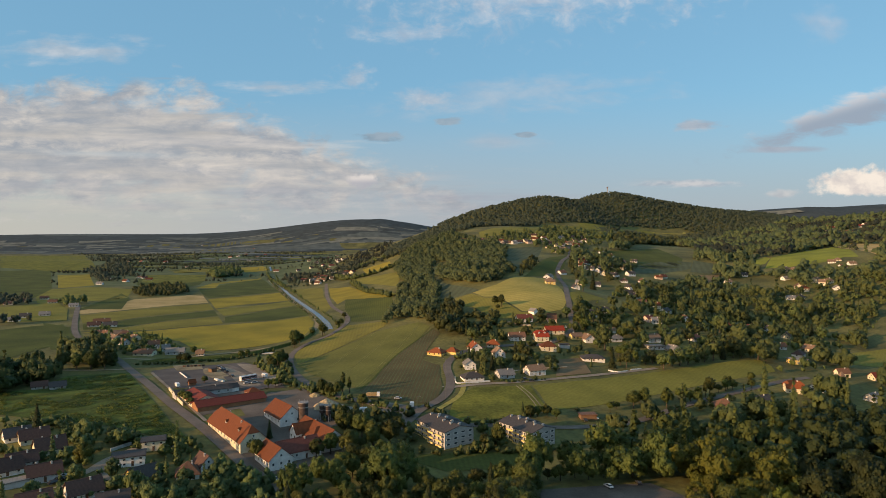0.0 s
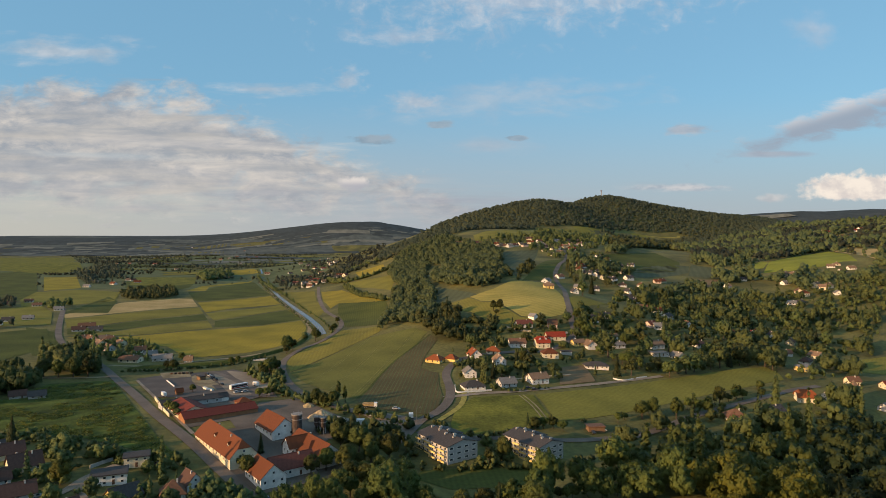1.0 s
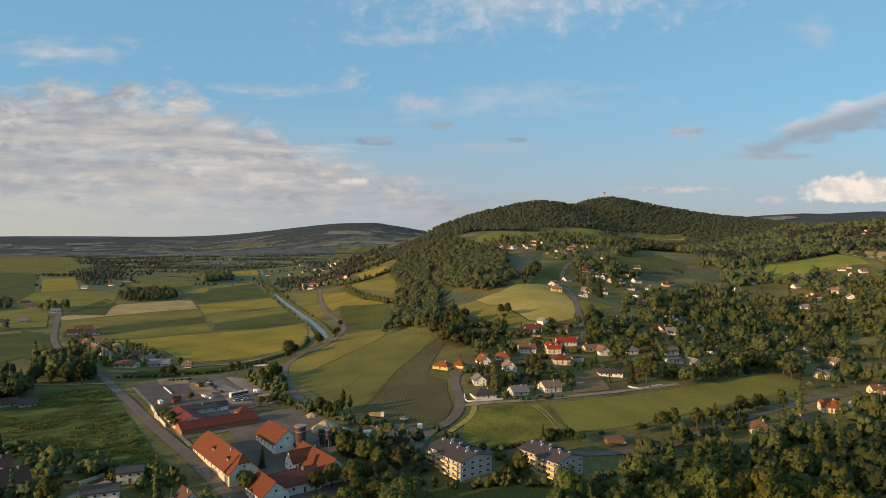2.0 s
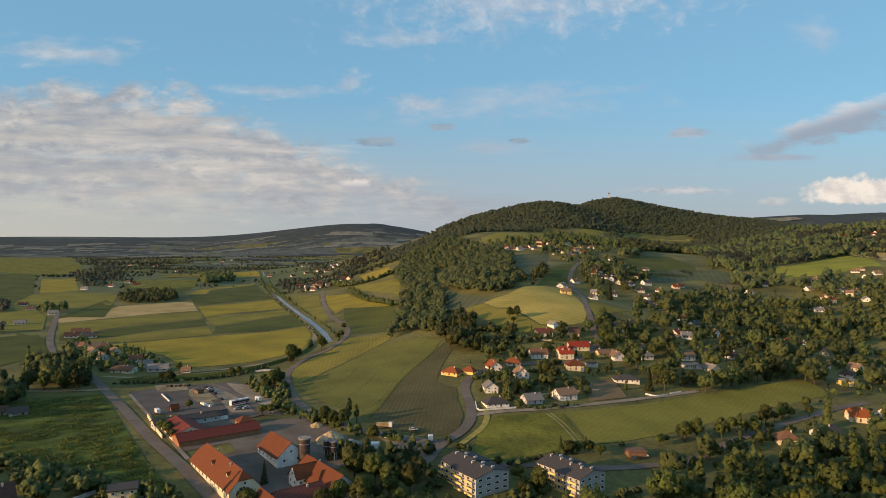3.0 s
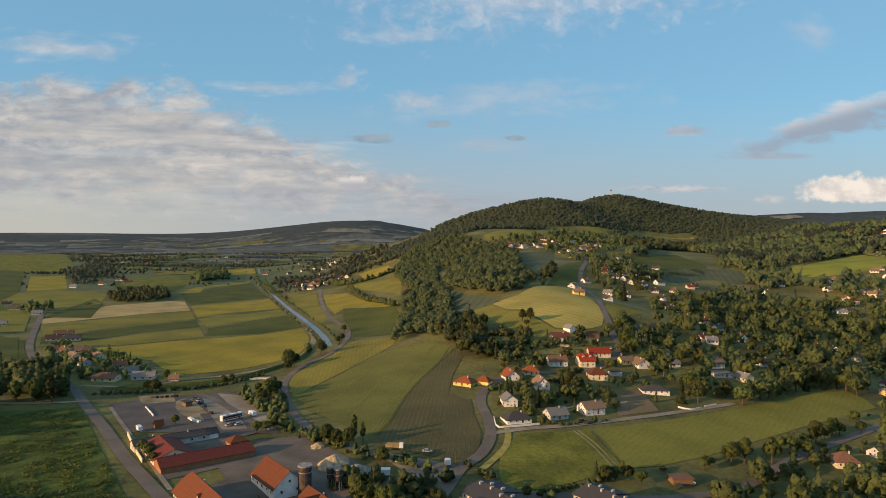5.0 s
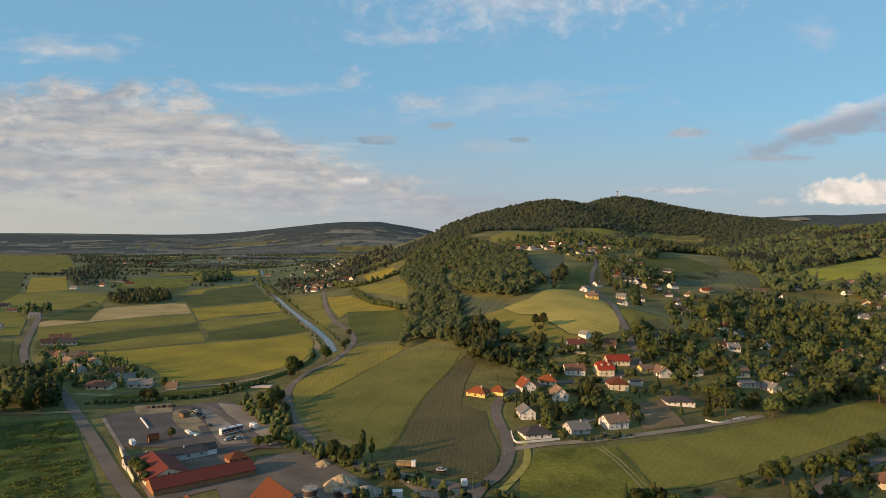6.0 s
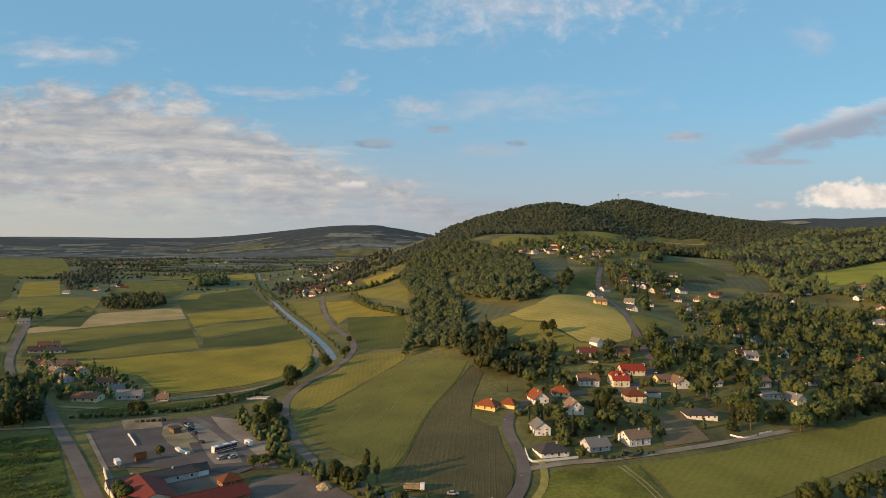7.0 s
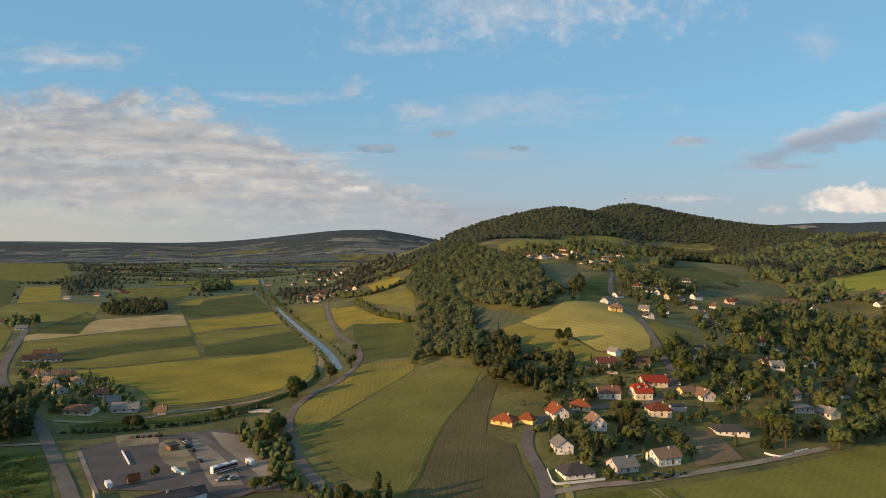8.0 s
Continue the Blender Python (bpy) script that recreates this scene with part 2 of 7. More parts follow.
def foliage(name, col, other, relief=0.8):
    """Leaves: a tint of its own for every clump or tree, and some light let through."""
    m = bpy.data.materials.new(name)
    m.use_nodes = True
    n, l = m.node_tree.nodes, m.node_tree.links
    b = n["Principled BSDF"]
    b.inputs["Roughness"].default_value, b.inputs["Specular IOR Level"].default_value = 0.6, 0.2
    geo, info = n.new("ShaderNodeNewGeometry"), n.new("ShaderNodeObjectInfo")
    noise_ = n.new("ShaderNodeTexNoise")
    noise_.inputs["Scale"].default_value, noise_.inputs["Detail"].default_value = 0.09, 3
    l.new(geo.outputs["Position"], noise_.inputs["Vector"])
    add = n.new("ShaderNodeMath")
    add.operation = "MULTIPLY_ADD"
    l.new(geo.outputs["Random Per Island"], add.inputs[0])
    add.inputs[1].default_value = 0.16
    l.new(noise_.outputs["Fac"], add.inputs[2])
    mr = n.new("ShaderNodeMapRange")
    mr.inputs["From Min"].default_value, mr.inputs["From Max"].default_value = 0.36, 0.74
    l.new(add.outputs[0], mr.inputs["Value"])
    mix = n.new("ShaderNodeMixRGB")
    mix.inputs[1].default_value, mix.inputs[2].default_value = (*col, 1), (*other, 1)
    l.new(mr.outputs[0], mix.inputs[0])
    hsv = n.new("ShaderNodeHueSaturation")
    v = n.new("ShaderNodeMapRange")
    v.inputs["To Min"].default_value, v.inputs["To Max"].default_value = 0.65, 1.4
    l.new(info.outputs["Random"], v.inputs["Value"]), l.new(v.outputs[0], hsv.inputs["Value"])
    h = n.new("ShaderNodeMapRange")
    h.inputs["To Min"].default_value, h.inputs["To Max"].default_value = 0.47, 0.515
    l.new(info.outputs["Random"], h.inputs["Value"]), l.new(h.outputs[0], hsv.inputs["Hue"])
    l.new(mix.outputs[0], hsv.inputs["Color"]), l.new(hsv.outputs[0], b.inputs["Base Color"])
    fine = n.new("ShaderNodeTexNoise")
    fine.inputs["Scale"].default_value, fine.inputs["Detail"].default_value = 1.3, 4
    l.new(geo.outputs["Position"], fine.inputs["Vector"])
    bp = n.new("ShaderNodeBump")
    bp.inputs["Strength"].default_value, bp.inputs["Distance"].default_value = relief, 0.9
    l.new(fine.outputs["Fac"], bp.inputs["Height"]), l.new(bp.outputs[0], b.inputs["Normal"])
    tr, sh = n.new("ShaderNodeBsdfTranslucent"), n.new("ShaderNodeMixShader")
    l.new(hsv.outputs[0], tr.inputs["Color"])
    sh.inputs[0].default_value = 0.30
    l.new(b.outputs[0], sh.inputs[1]), l.new(tr.outputs[0], sh.inputs[2])
    l.new(sh.outputs[0], n["Material Output"].inputs["Surface"])
    return m


LEAF = foliage("leaves", (0.036, 0.054, 0.015), (0.100, 0.120, 0.030))
LEAF_WOOD = foliage("wood_leaves", (0.043, 0.066, 0.027), (0.115, 0.143, 0.046))
# the next two put shade and sunlight into the leaf colour
LEAF_SHADE = foliage("shade_toned_leaves", (0.022, 0.036, 0.012), (0.050, 0.066, 0.021))
LEAF_SUNLIT = foliage("sunlit_toned_leaves", (0.058, 0.080, 0.016), (0.135, 0.150, 0.026))
LEAF_SLOPE = foliage("slope_leaves", (0.044, 0.066, 0.031), (0.100, 0.126, 0.050), 0.5)
# far and hill leaves are greyed and bluish: distance haze painted in
LEAF_HAZE = foliage("hazy_far_leaves", (0.034, 0.048, 0.034), (0.062, 0.076, 0.046), 0.4)
LEAF_HILL = foliage("hazy_forest_leaves", (0.028, 0.040, 0.027), (0.054, 0.064, 0.037), 0.4)
NEEDLE = foliage("needles", (0.022, 0.038, 0.015), (0.050, 0.066, 0.022))
BARK = material("bark", (0.10, 0.075, 0.05), 0.9, 0.3, 1.5, 9)
GRASS = material("meadow", (0.130, 0.118, 0.033), 0.95, 0.3, 0.02, 0.35, 0.3, other=(0.066, 0.070, 0.022), world_space=True)
ASPHALT = material("asphalt", (0.145, 0.118, 0.096), 0.9, 0.16, 0.06, 1.2, 0.1, world_space=True)
GRAVEL = material("gravel", (0.26, 0.21, 0.155), 0.95, 0.2, 0.07, 1.5, 0.25, world_space=True)
DIRT = material("dirt_track", (0.27, 0.21, 0.12), 0.95, 0.25, 0.1, 1.2, 0.25, world_space=True)


def crop(name, col, other=None, stripes=None, var=0.16, scale=0.025):
    return material(name, col, 0.95, var, scale, 0.6, 0.35, other=other, stripes=stripes, world_space=True, spec=0.1)


WHEAT = crop("ripening_wheat", (0.262, 0.206, 0.033), (0.200, 0.168, 0.030), (8, 3, 0.06))
WHEAT_B = crop("green_wheat", (0.136, 0.134, 0.036), (0.104, 0.108, 0.030), (62, 2.2, 0.07))
OLIVE = crop("olive_crop", (0.195, 0.168, 0.037), (0.145, 0.135, 0.032), (8, 3, 0.08))
GREEN = crop("dark_green_crop", (0.080, 0.092, 0.024), (0.058, 0.072, 0.020), (8, 2.5, 0.10))
PALE = crop("pale_green_crop", (0.188, 0.170, 0.037), (0.148, 0.142, 0.032), (50, 3, 0.05))
STUBBLE = crop("stubble", (0.42, 0.30, 0.14), (0.30, 0.23, 0.09), (8, 3, 0.10))
HAY = crop("mown_hay", (0.33, 0.265, 0.075), (0.25, 0.22, 0.06), (-35, 7, 0.09))
# brighter meadow green: the sun on the rise is put into the colour
SUNLIT_MEADOW = crop("sunlit_meadow", (0.215, 0.225, 0.036), (0.165, 0.180, 0.030), (20, 6, 0.05))
LUSH = crop("lush_meadow", (0.150, 0.144, 0.027), (0.092, 0.098, 0.021), None, 0.30, 0.05)
ROUGH = crop("rough_grass", (0.078, 0.102, 0.022), (0.042, 0.062, 0.016), (60, 13, 0.25), 0.34, 0.06)
BLUEISH = crop("bluish_crop", (0.088, 0.102, 0.058), (0.070, 0.085, 0.048), (30, 9, 0.12))
EARTH = crop("tilled_earth", (0.108, 0.086, 0.040), (0.084, 0.072, 0.034))

YARD = material("yard_surface", (0.138, 0.112, 0.090), 0.95, 0.2, 0.07, 1.5, 0.2, world_space=True)
DARK_ASPHALT = material("dark_asphalt", (0.100, 0.083, 0.073), 0.9, 0.14, 0.07, 1.2, 0.1, world_space=True)
BROWN = crop("bare_soil", (0.19, 0.13, 0.075), (0.15, 0.11, 0.06))
# blue-grey base colour: the haze over the far ridge is painted in
HAZY_RIDGE = crop("hazy_far_pasture", (0.090, 0.108, 0.102), (0.068, 0.084, 0.080))
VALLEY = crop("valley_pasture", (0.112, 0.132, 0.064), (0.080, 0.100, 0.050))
WATER = material("water", (0.075, 0.080, 0.072), 0.22, 0.25, 0.03, 0.5, 0.06, world_space=True, spec=0.3)

# ---- the land ----
NEAR_RISE = [
    [-7.0, -3.7, -9.4, -8.8, -2.7, -1.2, -0.1],
    [1.8, -1.1, -2.5, -3.3, -5.1, -0.6, 0.2],
    [-3.3, 6.7, -2.7, -2.0, -9.0, -0.6, 1.5],
    [-3.1, 6.8, 6.2, -0.6, -8.4, -1.9, 1.3],
    [2.8, -11.2, 5.6, -24.0, -1.9, -0.8, -0.7],
]
MID_RISE = [
    [-5.1, 52.2, -3.4, 32.8, 29.4, 10.0, 3.3, 0.2],
    [-4.3, 31.4, 18.6, 22.9, 23.1, 37.7, 28.3, 4.2],
    [-4.5, 42.2, 45.8, 27.7, 33.6, 38.6, 49.6, 9.7],
    [-5.4, 59.9, 56.0, 26.7, 23.9, 46.2, 36.6, 5.7],
    [-15.0, 31.4, 48.2, 72.1, 16.6, 25.8, 57.3, 13.0],
    [21.7, 37.8, 101.1, 104.3, 98.4, 82.4, 61.8, 47.0],
    [-5.1, 0.4, 14.7, 43.4, 113.1, 102.3, 71.0, 84.3],
]

def bumps(x, y, table, x0, y0, step, reach):
    """Sum of smooth swells on a square lattice."""
    z = 0.0
    for j, row in enumerate(table):
        gy = np.exp(-((y - y0 - j * step) / reach) ** 2)
        for i, a in enumerate(row):
            z = z + a * gy * np.exp(-((x - x0 - i * step) / reach) ** 2)
    return z


# far ridges: middle x, y, half length, half depth, height
RIDGES = [
    (-1200, 4350, 1900, 420, 112), (550, 4250, 750, 400, 172),
    (-250, 3100, 420, 260, 22), (-900, 2500, 500, 300, 12),
    (2750, 3300, 620, 420, 165), (3500, 3200, 700, 500, 175), (2150, 3500, 500, 420, 150), (4200, 2600, 700, 700, 160), (2850, 3180, 210, 300, 30), (3400, 3020, 330, 330, 62),
    (1700, 1350, 420, 420, 62), (1350, 800, 380, 300, 48), (2300, 2300, 700, 600, 95),
    (1075, 2090, 130, 200, 17), (770, 1950, 120, 200, 12), (905, 2030, 70, 200, -6),
]


def height(x, y):
    z = bumps(x, y, NEAR_RISE, 0, 260, 120, 105) + bumps(x, y, MID_RISE, 80, 760, 240, 210)
    for cx, cy, sx, sy, h in RIDGES:
        z = z + h * np.exp(-((x - cx) / sx) ** 2 - ((y - cy) / sy) ** 2)
    return z


def steps(fine_from, fine_to, fine, low, high, grow=1.16, most=170):
    """Grid lines: even in the middle, wider and wider outwards."""
    inner = list(np.arange(fine_from, fine_to + 0.1, fine))
    for sign, end in ((1, high), (-1, low)):
        d, at, more = fine, inner[-1] if sign > 0 else inner[0], []
        while sign * (end - at) > 0:
            d = min(d * grow, most)
            at += sign * d
            more.append(at)
        inner = inner + more if sign > 0 else more[::-1] + inner
    return np.array(inner)


XS = steps(-260, 820, 9, -4800, 5400)
YS = steps(120, 1290, 9, -1500, 5200)


def link(name, verts, faces, mat, parent=None, smooth=False):
    me = bpy.data.meshes.new(name)
    me.from_pydata(verts, [], faces)
    me.update()
    if smooth:
        me.shade_smooth()
    me.materials.append(mat)
    ob = new(name, me)
    ob.parent = parent
    return ob


gx, gy = np.meshgrid(XS, YS)
gz = height(gx, gy)
nx, ny = len(XS), len(YS)
corner = (np.arange(ny - 1)[:, None] * nx + np.arange(nx - 1)).ravel()
ground = link("ground", np.stack([gx.ravel(), gy.ravel(), gz.ravel()], 1).tolist(), np.stack([corner, corner + 1, corner + nx + 1, corner + nx], 1).tolist(), GRASS, smooth=True)
tagged(ground, "rolling green grassland of a broad river valley", "ground", kind="structure")

KEEP_OUT = []


def drape(name, outlines, mat, lift, label, category, kind="structure"):
    """Lays flat outlines on the land, cut along the land's own grid lines."""
    bm = bmesh.new()
    for o in outlines:
        f = bm.faces.new([bm.verts.new((x, y, 0)) for x, y in o])
    bmesh.ops.remove_doubles(bm, verts=bm.verts, dist=0.01)
    bmesh.ops.triangulate(bm, faces=bm.faces)
    co = np.array([v.co[:] for v in bm.verts])
    for axis, lines in ((0, XS), (1, YS)):
        for c in lines[(lines > co[:, axis].min()) & (lines < co[:, axis].max())]:
            bmesh.ops.bisect_plane(bm, geom=bm.verts[:] + bm.edges[:] + bm.faces[:], dist=0.02, plane_co=[c if i == axis else 0 for i in range(3)],
                                   plane_no=[1 if i == axis else 0 for i in range(3)])
    for v in bm.verts:
        v.co.z = height(v.co.x, v.co.y) + lift
    bmesh.ops.recalc_face_normals(bm, faces=bm.faces)
    me = bpy.data.meshes.new(name)
    bm.to_mesh(me)
    bm.free()
    if me.polygons and np.mean([p.normal.z for p in me.polygons]) < 0:
        me.flip_normals()
    me.shade_smooth()
    me.materials.append(mat)
    ob = new(name, me)
    return tagged(ob, label, category, kind=kind)


def field(outline, mat, label, lift=0.2, name="field", keep=True):
    if keep:
        KEEP_OUT.append(np.array(outline))
    return drape(name, [outline], mat, lift, label, "field")


def smooth_line(points, gap=5.0):
    """A smooth curve through the points, sampled evenly."""
    p = [Vector((*a, 0)) for a in points]
    p = [2 * p[0] - p[1]] + p + [2 * p[-1] - p[-2]]
    out = []
    for a, b, c, d in zip(p, p[1:], p[2:], p[3:]):
        n = max(1, int((c - b).length / gap))
        for i in range(n):
            t = i / n
            out.append(0.5 * (2 * b + (c - a) * t + (2 * a - 5 * b + 4 * c - d) * t * t + (3 * b - a - 3 * c + d) * t ** 3))
    return out + [p[-2]]


def ribbon(points, width, shift=0.0):
    """Quads along a curve, and its outline."""
    line = smooth_line(points)
    left, right = [], []
    for i, c in enumerate(line):
        d = (line[min(i + 1, len(line) - 1)] - line[max(i - 1, 0)]).normalized()
        side = Vector((-d.y, d.x, 0))
        w = width if not callable(width) else width(i / (len(line) - 1))
        left.append((c + side * (shift + w / 2)).to_2d()), right.append((c + side * (shift - w / 2)).to_2d())
    quads = [[tuple(left[i]), tuple(right[i]), tuple(right[i + 1]), tuple(left[i + 1])] for i in range(len(line) - 1)]
    return quads, [tuple(a) for a in left] + [tuple(a) for a in right[::-1]]


def road(points, width, mat, label, lift=0.3, name="road", margin=1.0, shift=0.0):
    quads, outline = ribbon(points, width, shift)
    KEEP_OUT.append(np.array(ribbon(points, (width(0.5) if callable(width) else width) + 2 * margin, shift)[1]))
    return drape(name, quads, mat, lift, label, "road")


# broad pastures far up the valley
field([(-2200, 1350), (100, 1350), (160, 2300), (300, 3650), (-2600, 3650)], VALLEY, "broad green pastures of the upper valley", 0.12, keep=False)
field([(-3200, 3660), (900, 3660), (1600, 4100), (1500, 4900), (-3200, 4900)], HAZY_RIDGE, "far pastures on the valley ridge, haze in their colour", 0.15, keep=False)
# fields of the valley floor
GOLD = [(-196.6, 708.9), (-161.3, 701), (-127.4, 712), (-92.4, 732.3), (-67.9, 737.1), (-16.2, 754.1), (23.4, 784.9), (27.6, 730.5), (23.7, 675), (15.2, 636.7), (-4.3, 612.5), (-25.1, 598.6), (-45, 591), (-67.8, 583.9), (-78.3, 597.7), (-96.6, 640.9), (-134.2, 700.4)][:-1]
field(GOLD, WHEAT, "wide field of ripening golden wheat")
field([(-261.2, 912.8), (-233.5, 982.9), (-227.5, 1070.2), (-157.3, 1139.5), (-136, 1130.3), (-113, 1006.3), (-165, 966.7), (-214.6, 908.8), (-244.8, 874.3)], STUBBLE, "strip of tan stubble")
field([(-241.3, 859.2), (-211.7, 897.6), (-162.6, 953.7), (-110.6, 991.8), (-95.9, 912.4), (-169.2, 838.3), (-187.7, 803.8), (-216.8, 782.3)], OLIVE, "olive green strip of grain")
field([(-214.3, 774.2), (-185.4, 795), (-167.1, 828.6), (-93.9, 900.2), (-82.6, 835.9), (-133.7, 797), (-168, 745.8), (-201.5, 729.2)], GREEN, "dark green strip of beet")
field([(-198.4, 722.1), (-166.2, 738.4), (-132.1, 788), (-81.4, 825), (-68.9, 752.4), (-93.4, 739.7), (-128.8, 718.8), (-163.9, 710.9)], OLIVE, "olive strip of ripening grain")
field([(-168.7, 1292.3), (-155, 1440.5), (-138, 1480.8), (-63.8, 1689.3), (-69.5, 1590.7), (-139.2, 1409.2), (-135.2, 1307.1)], WHEAT, "pale yellow corner of grain")
field([(-138.4, 1149.3), (-160, 1268), (-131.9, 1294.2), (-135, 1378), (-61.7, 1637.5), (-34.7, 1328.6), (-15.4, 1172.5), (-42.9, 1156.6), (-122.6, 1085.4)], GREEN, "dark green field of beet")
field([(-120.5, 1068.5), (-15.2, 1152.1), (0.4, 1001.6), (-63.9, 971.8), (-94.7, 924.5)], WHEAT, "yellow strip of ripening grain")
field([(-92.7, 912), (0.4, 986.2), (8.6, 922.1), (-74.8, 828.6)], PALE, "pale green strip of grain")
field([(-67.7, 756), (-72.6, 817.4), (8.4, 908.9), (19.2, 847.6), (23.7, 793.4), (-16.4, 762.3)], GREEN, "dark green strip of maize")
field([(-553.5, 1782.8), (-487.4, 1803), (-365.9, 1387.6), (-410, 1325.8)], WHEAT, "yellow square field of grain")
field([(-438.7, 1292.8), (-403.5, 1300.7), (-353.4, 1345.9), (-274.9, 1278.4), (-254, 1169.2), (-289.8, 1043.7), (-343.6, 1028.1)], PALE, "pale green meadow strip")
field([(-327.8, 1582.2), (-232.8, 1652.9), (-185.5, 1607), (-174.2, 1389), (-185.4, 1330.5), (-289.4, 1383.3)], GREEN, "dark green field")
field([(-260, 795.5), (-220.8, 752.6), (-200.8, 691.1), (-174.1, 636.1), (-151.1, 603.1), (-191.1, 603.8)], GREEN, "green field behind the hamlet")
field([(-801.6, 2303), (-671.3, 2323.3), (-566.7, 2017.4), (-642.4, 1860)], GREEN, "dark green distant field")
field([(-165.6, 1989.8), (-74.2, 1953), (-53, 1842.1), (-135.2, 1791.6)], WHEAT, "pale yellow distant field")
field([(-209.5, 554.6), (-280.4, 740.3), (-258.9, 766.3), (-234.1, 776.4), (-190.9, 649.5), (-202.2, 600.2)], GREEN, "broad green field of the western plain", 0.3)
field([(-421.0, 1108.2), (-769.1, 2019.7), (-656.3, 2058.2), (-414.4, 1308.1), (-379.1, 1119.1)], GREEN, "dark green field of young maize", 0.3)
field([(-829.1, 2176.9), (-1380.7, 3620.8), (-996.0, 3596.0), (-566.7, 2161.5), (-575.6, 1933.3)], LUSH, "green meadow of the plain", 0.3)
field([(-304.5, 803.3), (-370.1, 975.1), (-324.8, 1045.1), (-277.9, 937.6), (-241.5, 812.0)], PALE, "pale green meadow by the road", 0.3)
field([(-267.3, 1099.6), (-270.6, 1183.4), (-238.2, 1095.1), (-211.7, 928.1), (-264.0, 935.4)], GREEN, "dark green field by the road", 0.3)
field([(-285.7, 1037.8), (-327.3, 1252.0), (-274.8, 1283.2), (-242.4, 1096.2)], PALE, "pale meadow by a copse", 0.3)
field([(-299.8, 1474.5), (-344.4, 1755.7), (-203.8, 1747.5), (-179.9, 1515.2), (-234.9, 1416.3)], LUSH, "bright green pasture by a copse", 0.3)
# the slope east of the river
BARLEY = [(5.7, 535.2), (9.5, 558.7), (23.1, 585.8), (40, 610.9), (60.2, 667.2), (95.9, 635.5), (86.3, 601.2), (76.9, 587.7), (30.8, 528.9), (7.9, 494.4)]
field(BARLEY, OLIVE, "field of yellowing barley beside the lane")
TRAMS = [(8.1, 491), (30.9, 525.1), (76.6, 582.8), (116.3, 586.5), (121.5, 560.3), (106.4, 528.3), (81.8, 488.4), (64.4, 451), (53.3, 421.7), (43.6, 403.1), (31.6, 420.9), (17, 451)]
field(TRAMS, WHEAT_B, "field of greenish wheat with tramlines")
TILLED = [(121.8, 554.4), (123.8, 532.5), (105.1, 491.5), (94.6, 461.1), (100.4, 448.1), (103.7, 445.1), (98.1, 420.3), (94.5, 394.6), (87.5, 378.6), (78.7, 367), (64, 373.6), (45, 389.2), (43.9, 401.3), (53.7, 420.5), (64.8, 449.7), (82.2, 486.8), (106.8, 526.4)]
field(TILLED, EARTH, "tilled field of crop rows")
field([(75.9, 904.4), (128.8, 836.1), (124.1, 782.1), (99.1, 651.3), (66.1, 703.7), (69.5, 758.1), (67.9, 816.3)], GREEN, "green strip of beet")
field([(66, 1122.7), (97, 1087.3), (109.6, 946.6), (130.3, 829), (75.9, 904.4), (62.3, 865.6), (60.4, 986.8)], WHEAT, "yellow meadow by the lane")
field([(115.1, 1179.3), (177, 1121.5), (178.5, 1053.4), (147.9, 914), (135.2, 1020.6), (107.3, 1130.2)], PALE, "pale green pasture")
field([(141.6, 1302.6), (193.8, 1284), (183.8, 1196.6), (139.9, 1188.4)], WHEAT, "yellow strip on the slope")
field([(5.1, 1208.3), (56.5, 1159), (51.2, 985), (54.5, 849.2), (41.6, 793.9), (22.5, 981.6)], OLIVE, "olive strip between river and lane")
field([(104.2, 383.8), (113.3, 392.8), (151.3, 394.3), (146.6, 359.3), (144.5, 350.7), (130.6, 344.3), (102.5, 335), (85.8, 336.2), (88, 351.3), (95.1, 370.2)], LUSH, "lush green hay meadow")
LONG = [(152.6, 394.2), (206.4, 407.1), (257.7, 421.1), (335.6, 443.5), (362.3, 447.4), (359, 430), (350.6, 415.1), (315.1, 402.9), (282.6, 393.6), (235, 376.3), (193.1, 360), (163, 351.4), (146.4, 349.9), (151.7, 379.2)]
field(LONG, PALE, "long pale green meadow on the slope")
field([(194, 450.6), (215.3, 456.2), (205.7, 419.3), (176.5, 412.3)], BROWN, "bare brown garden plot", 0.24)
field([(283.4, 744.2), (307.9, 742.1), (282.7, 649.3), (270.9, 607.2), (253.1, 578.1), (231, 569.3), (212.6, 578.9), (209.8, 603.2), (206.2, 635.8), (196, 645.3), (194.3, 682.4), (225.8, 697.3), (259.7, 737.7)], HAY, "mown hay meadow with swaths")
field([(194.6, 641.1), (204.8, 631.9), (207.7, 600.5), (210.6, 576.4), (226.9, 565.9), (203.5, 557), (180.1, 564.3), (174.2, 608.4), (164.2, 629), (173.4, 675.2), (191.5, 679.2)], OLIVE, "yellowish pasture on the slope")
# this field's shade is put into its bluish colour
field([(187.9, 813.3), (201.6, 714.8), (203.8, 685.2), (174.6, 683.2), (154.6, 650.6), (153.9, 694.8)], BLUEISH, "bluish green shaded field")
field([(374.1, 1099.4), (440.7, 1102.4), (346.3, 889.5), (279.8, 771.8), (285.4, 856)], BLUEISH, "bluish green field above the wood")
field([(388.7, 936.5), (450.9, 1007.5), (362.1, 826.6), (321.7, 772.1), (275.4, 744.2), (328.8, 841.1)], GREEN, "dark green field below the hamlet")
field([(386.2, 1321.8), (435.7, 1382.1), (507.6, 1405.8), (656.5, 1635.6), (820.2, 1677.9), (871.2, 1679.5), (799, 1605.1), (491.4, 1271), (368.9, 1247.9)], PALE, "pale meadow on the hill plateau")
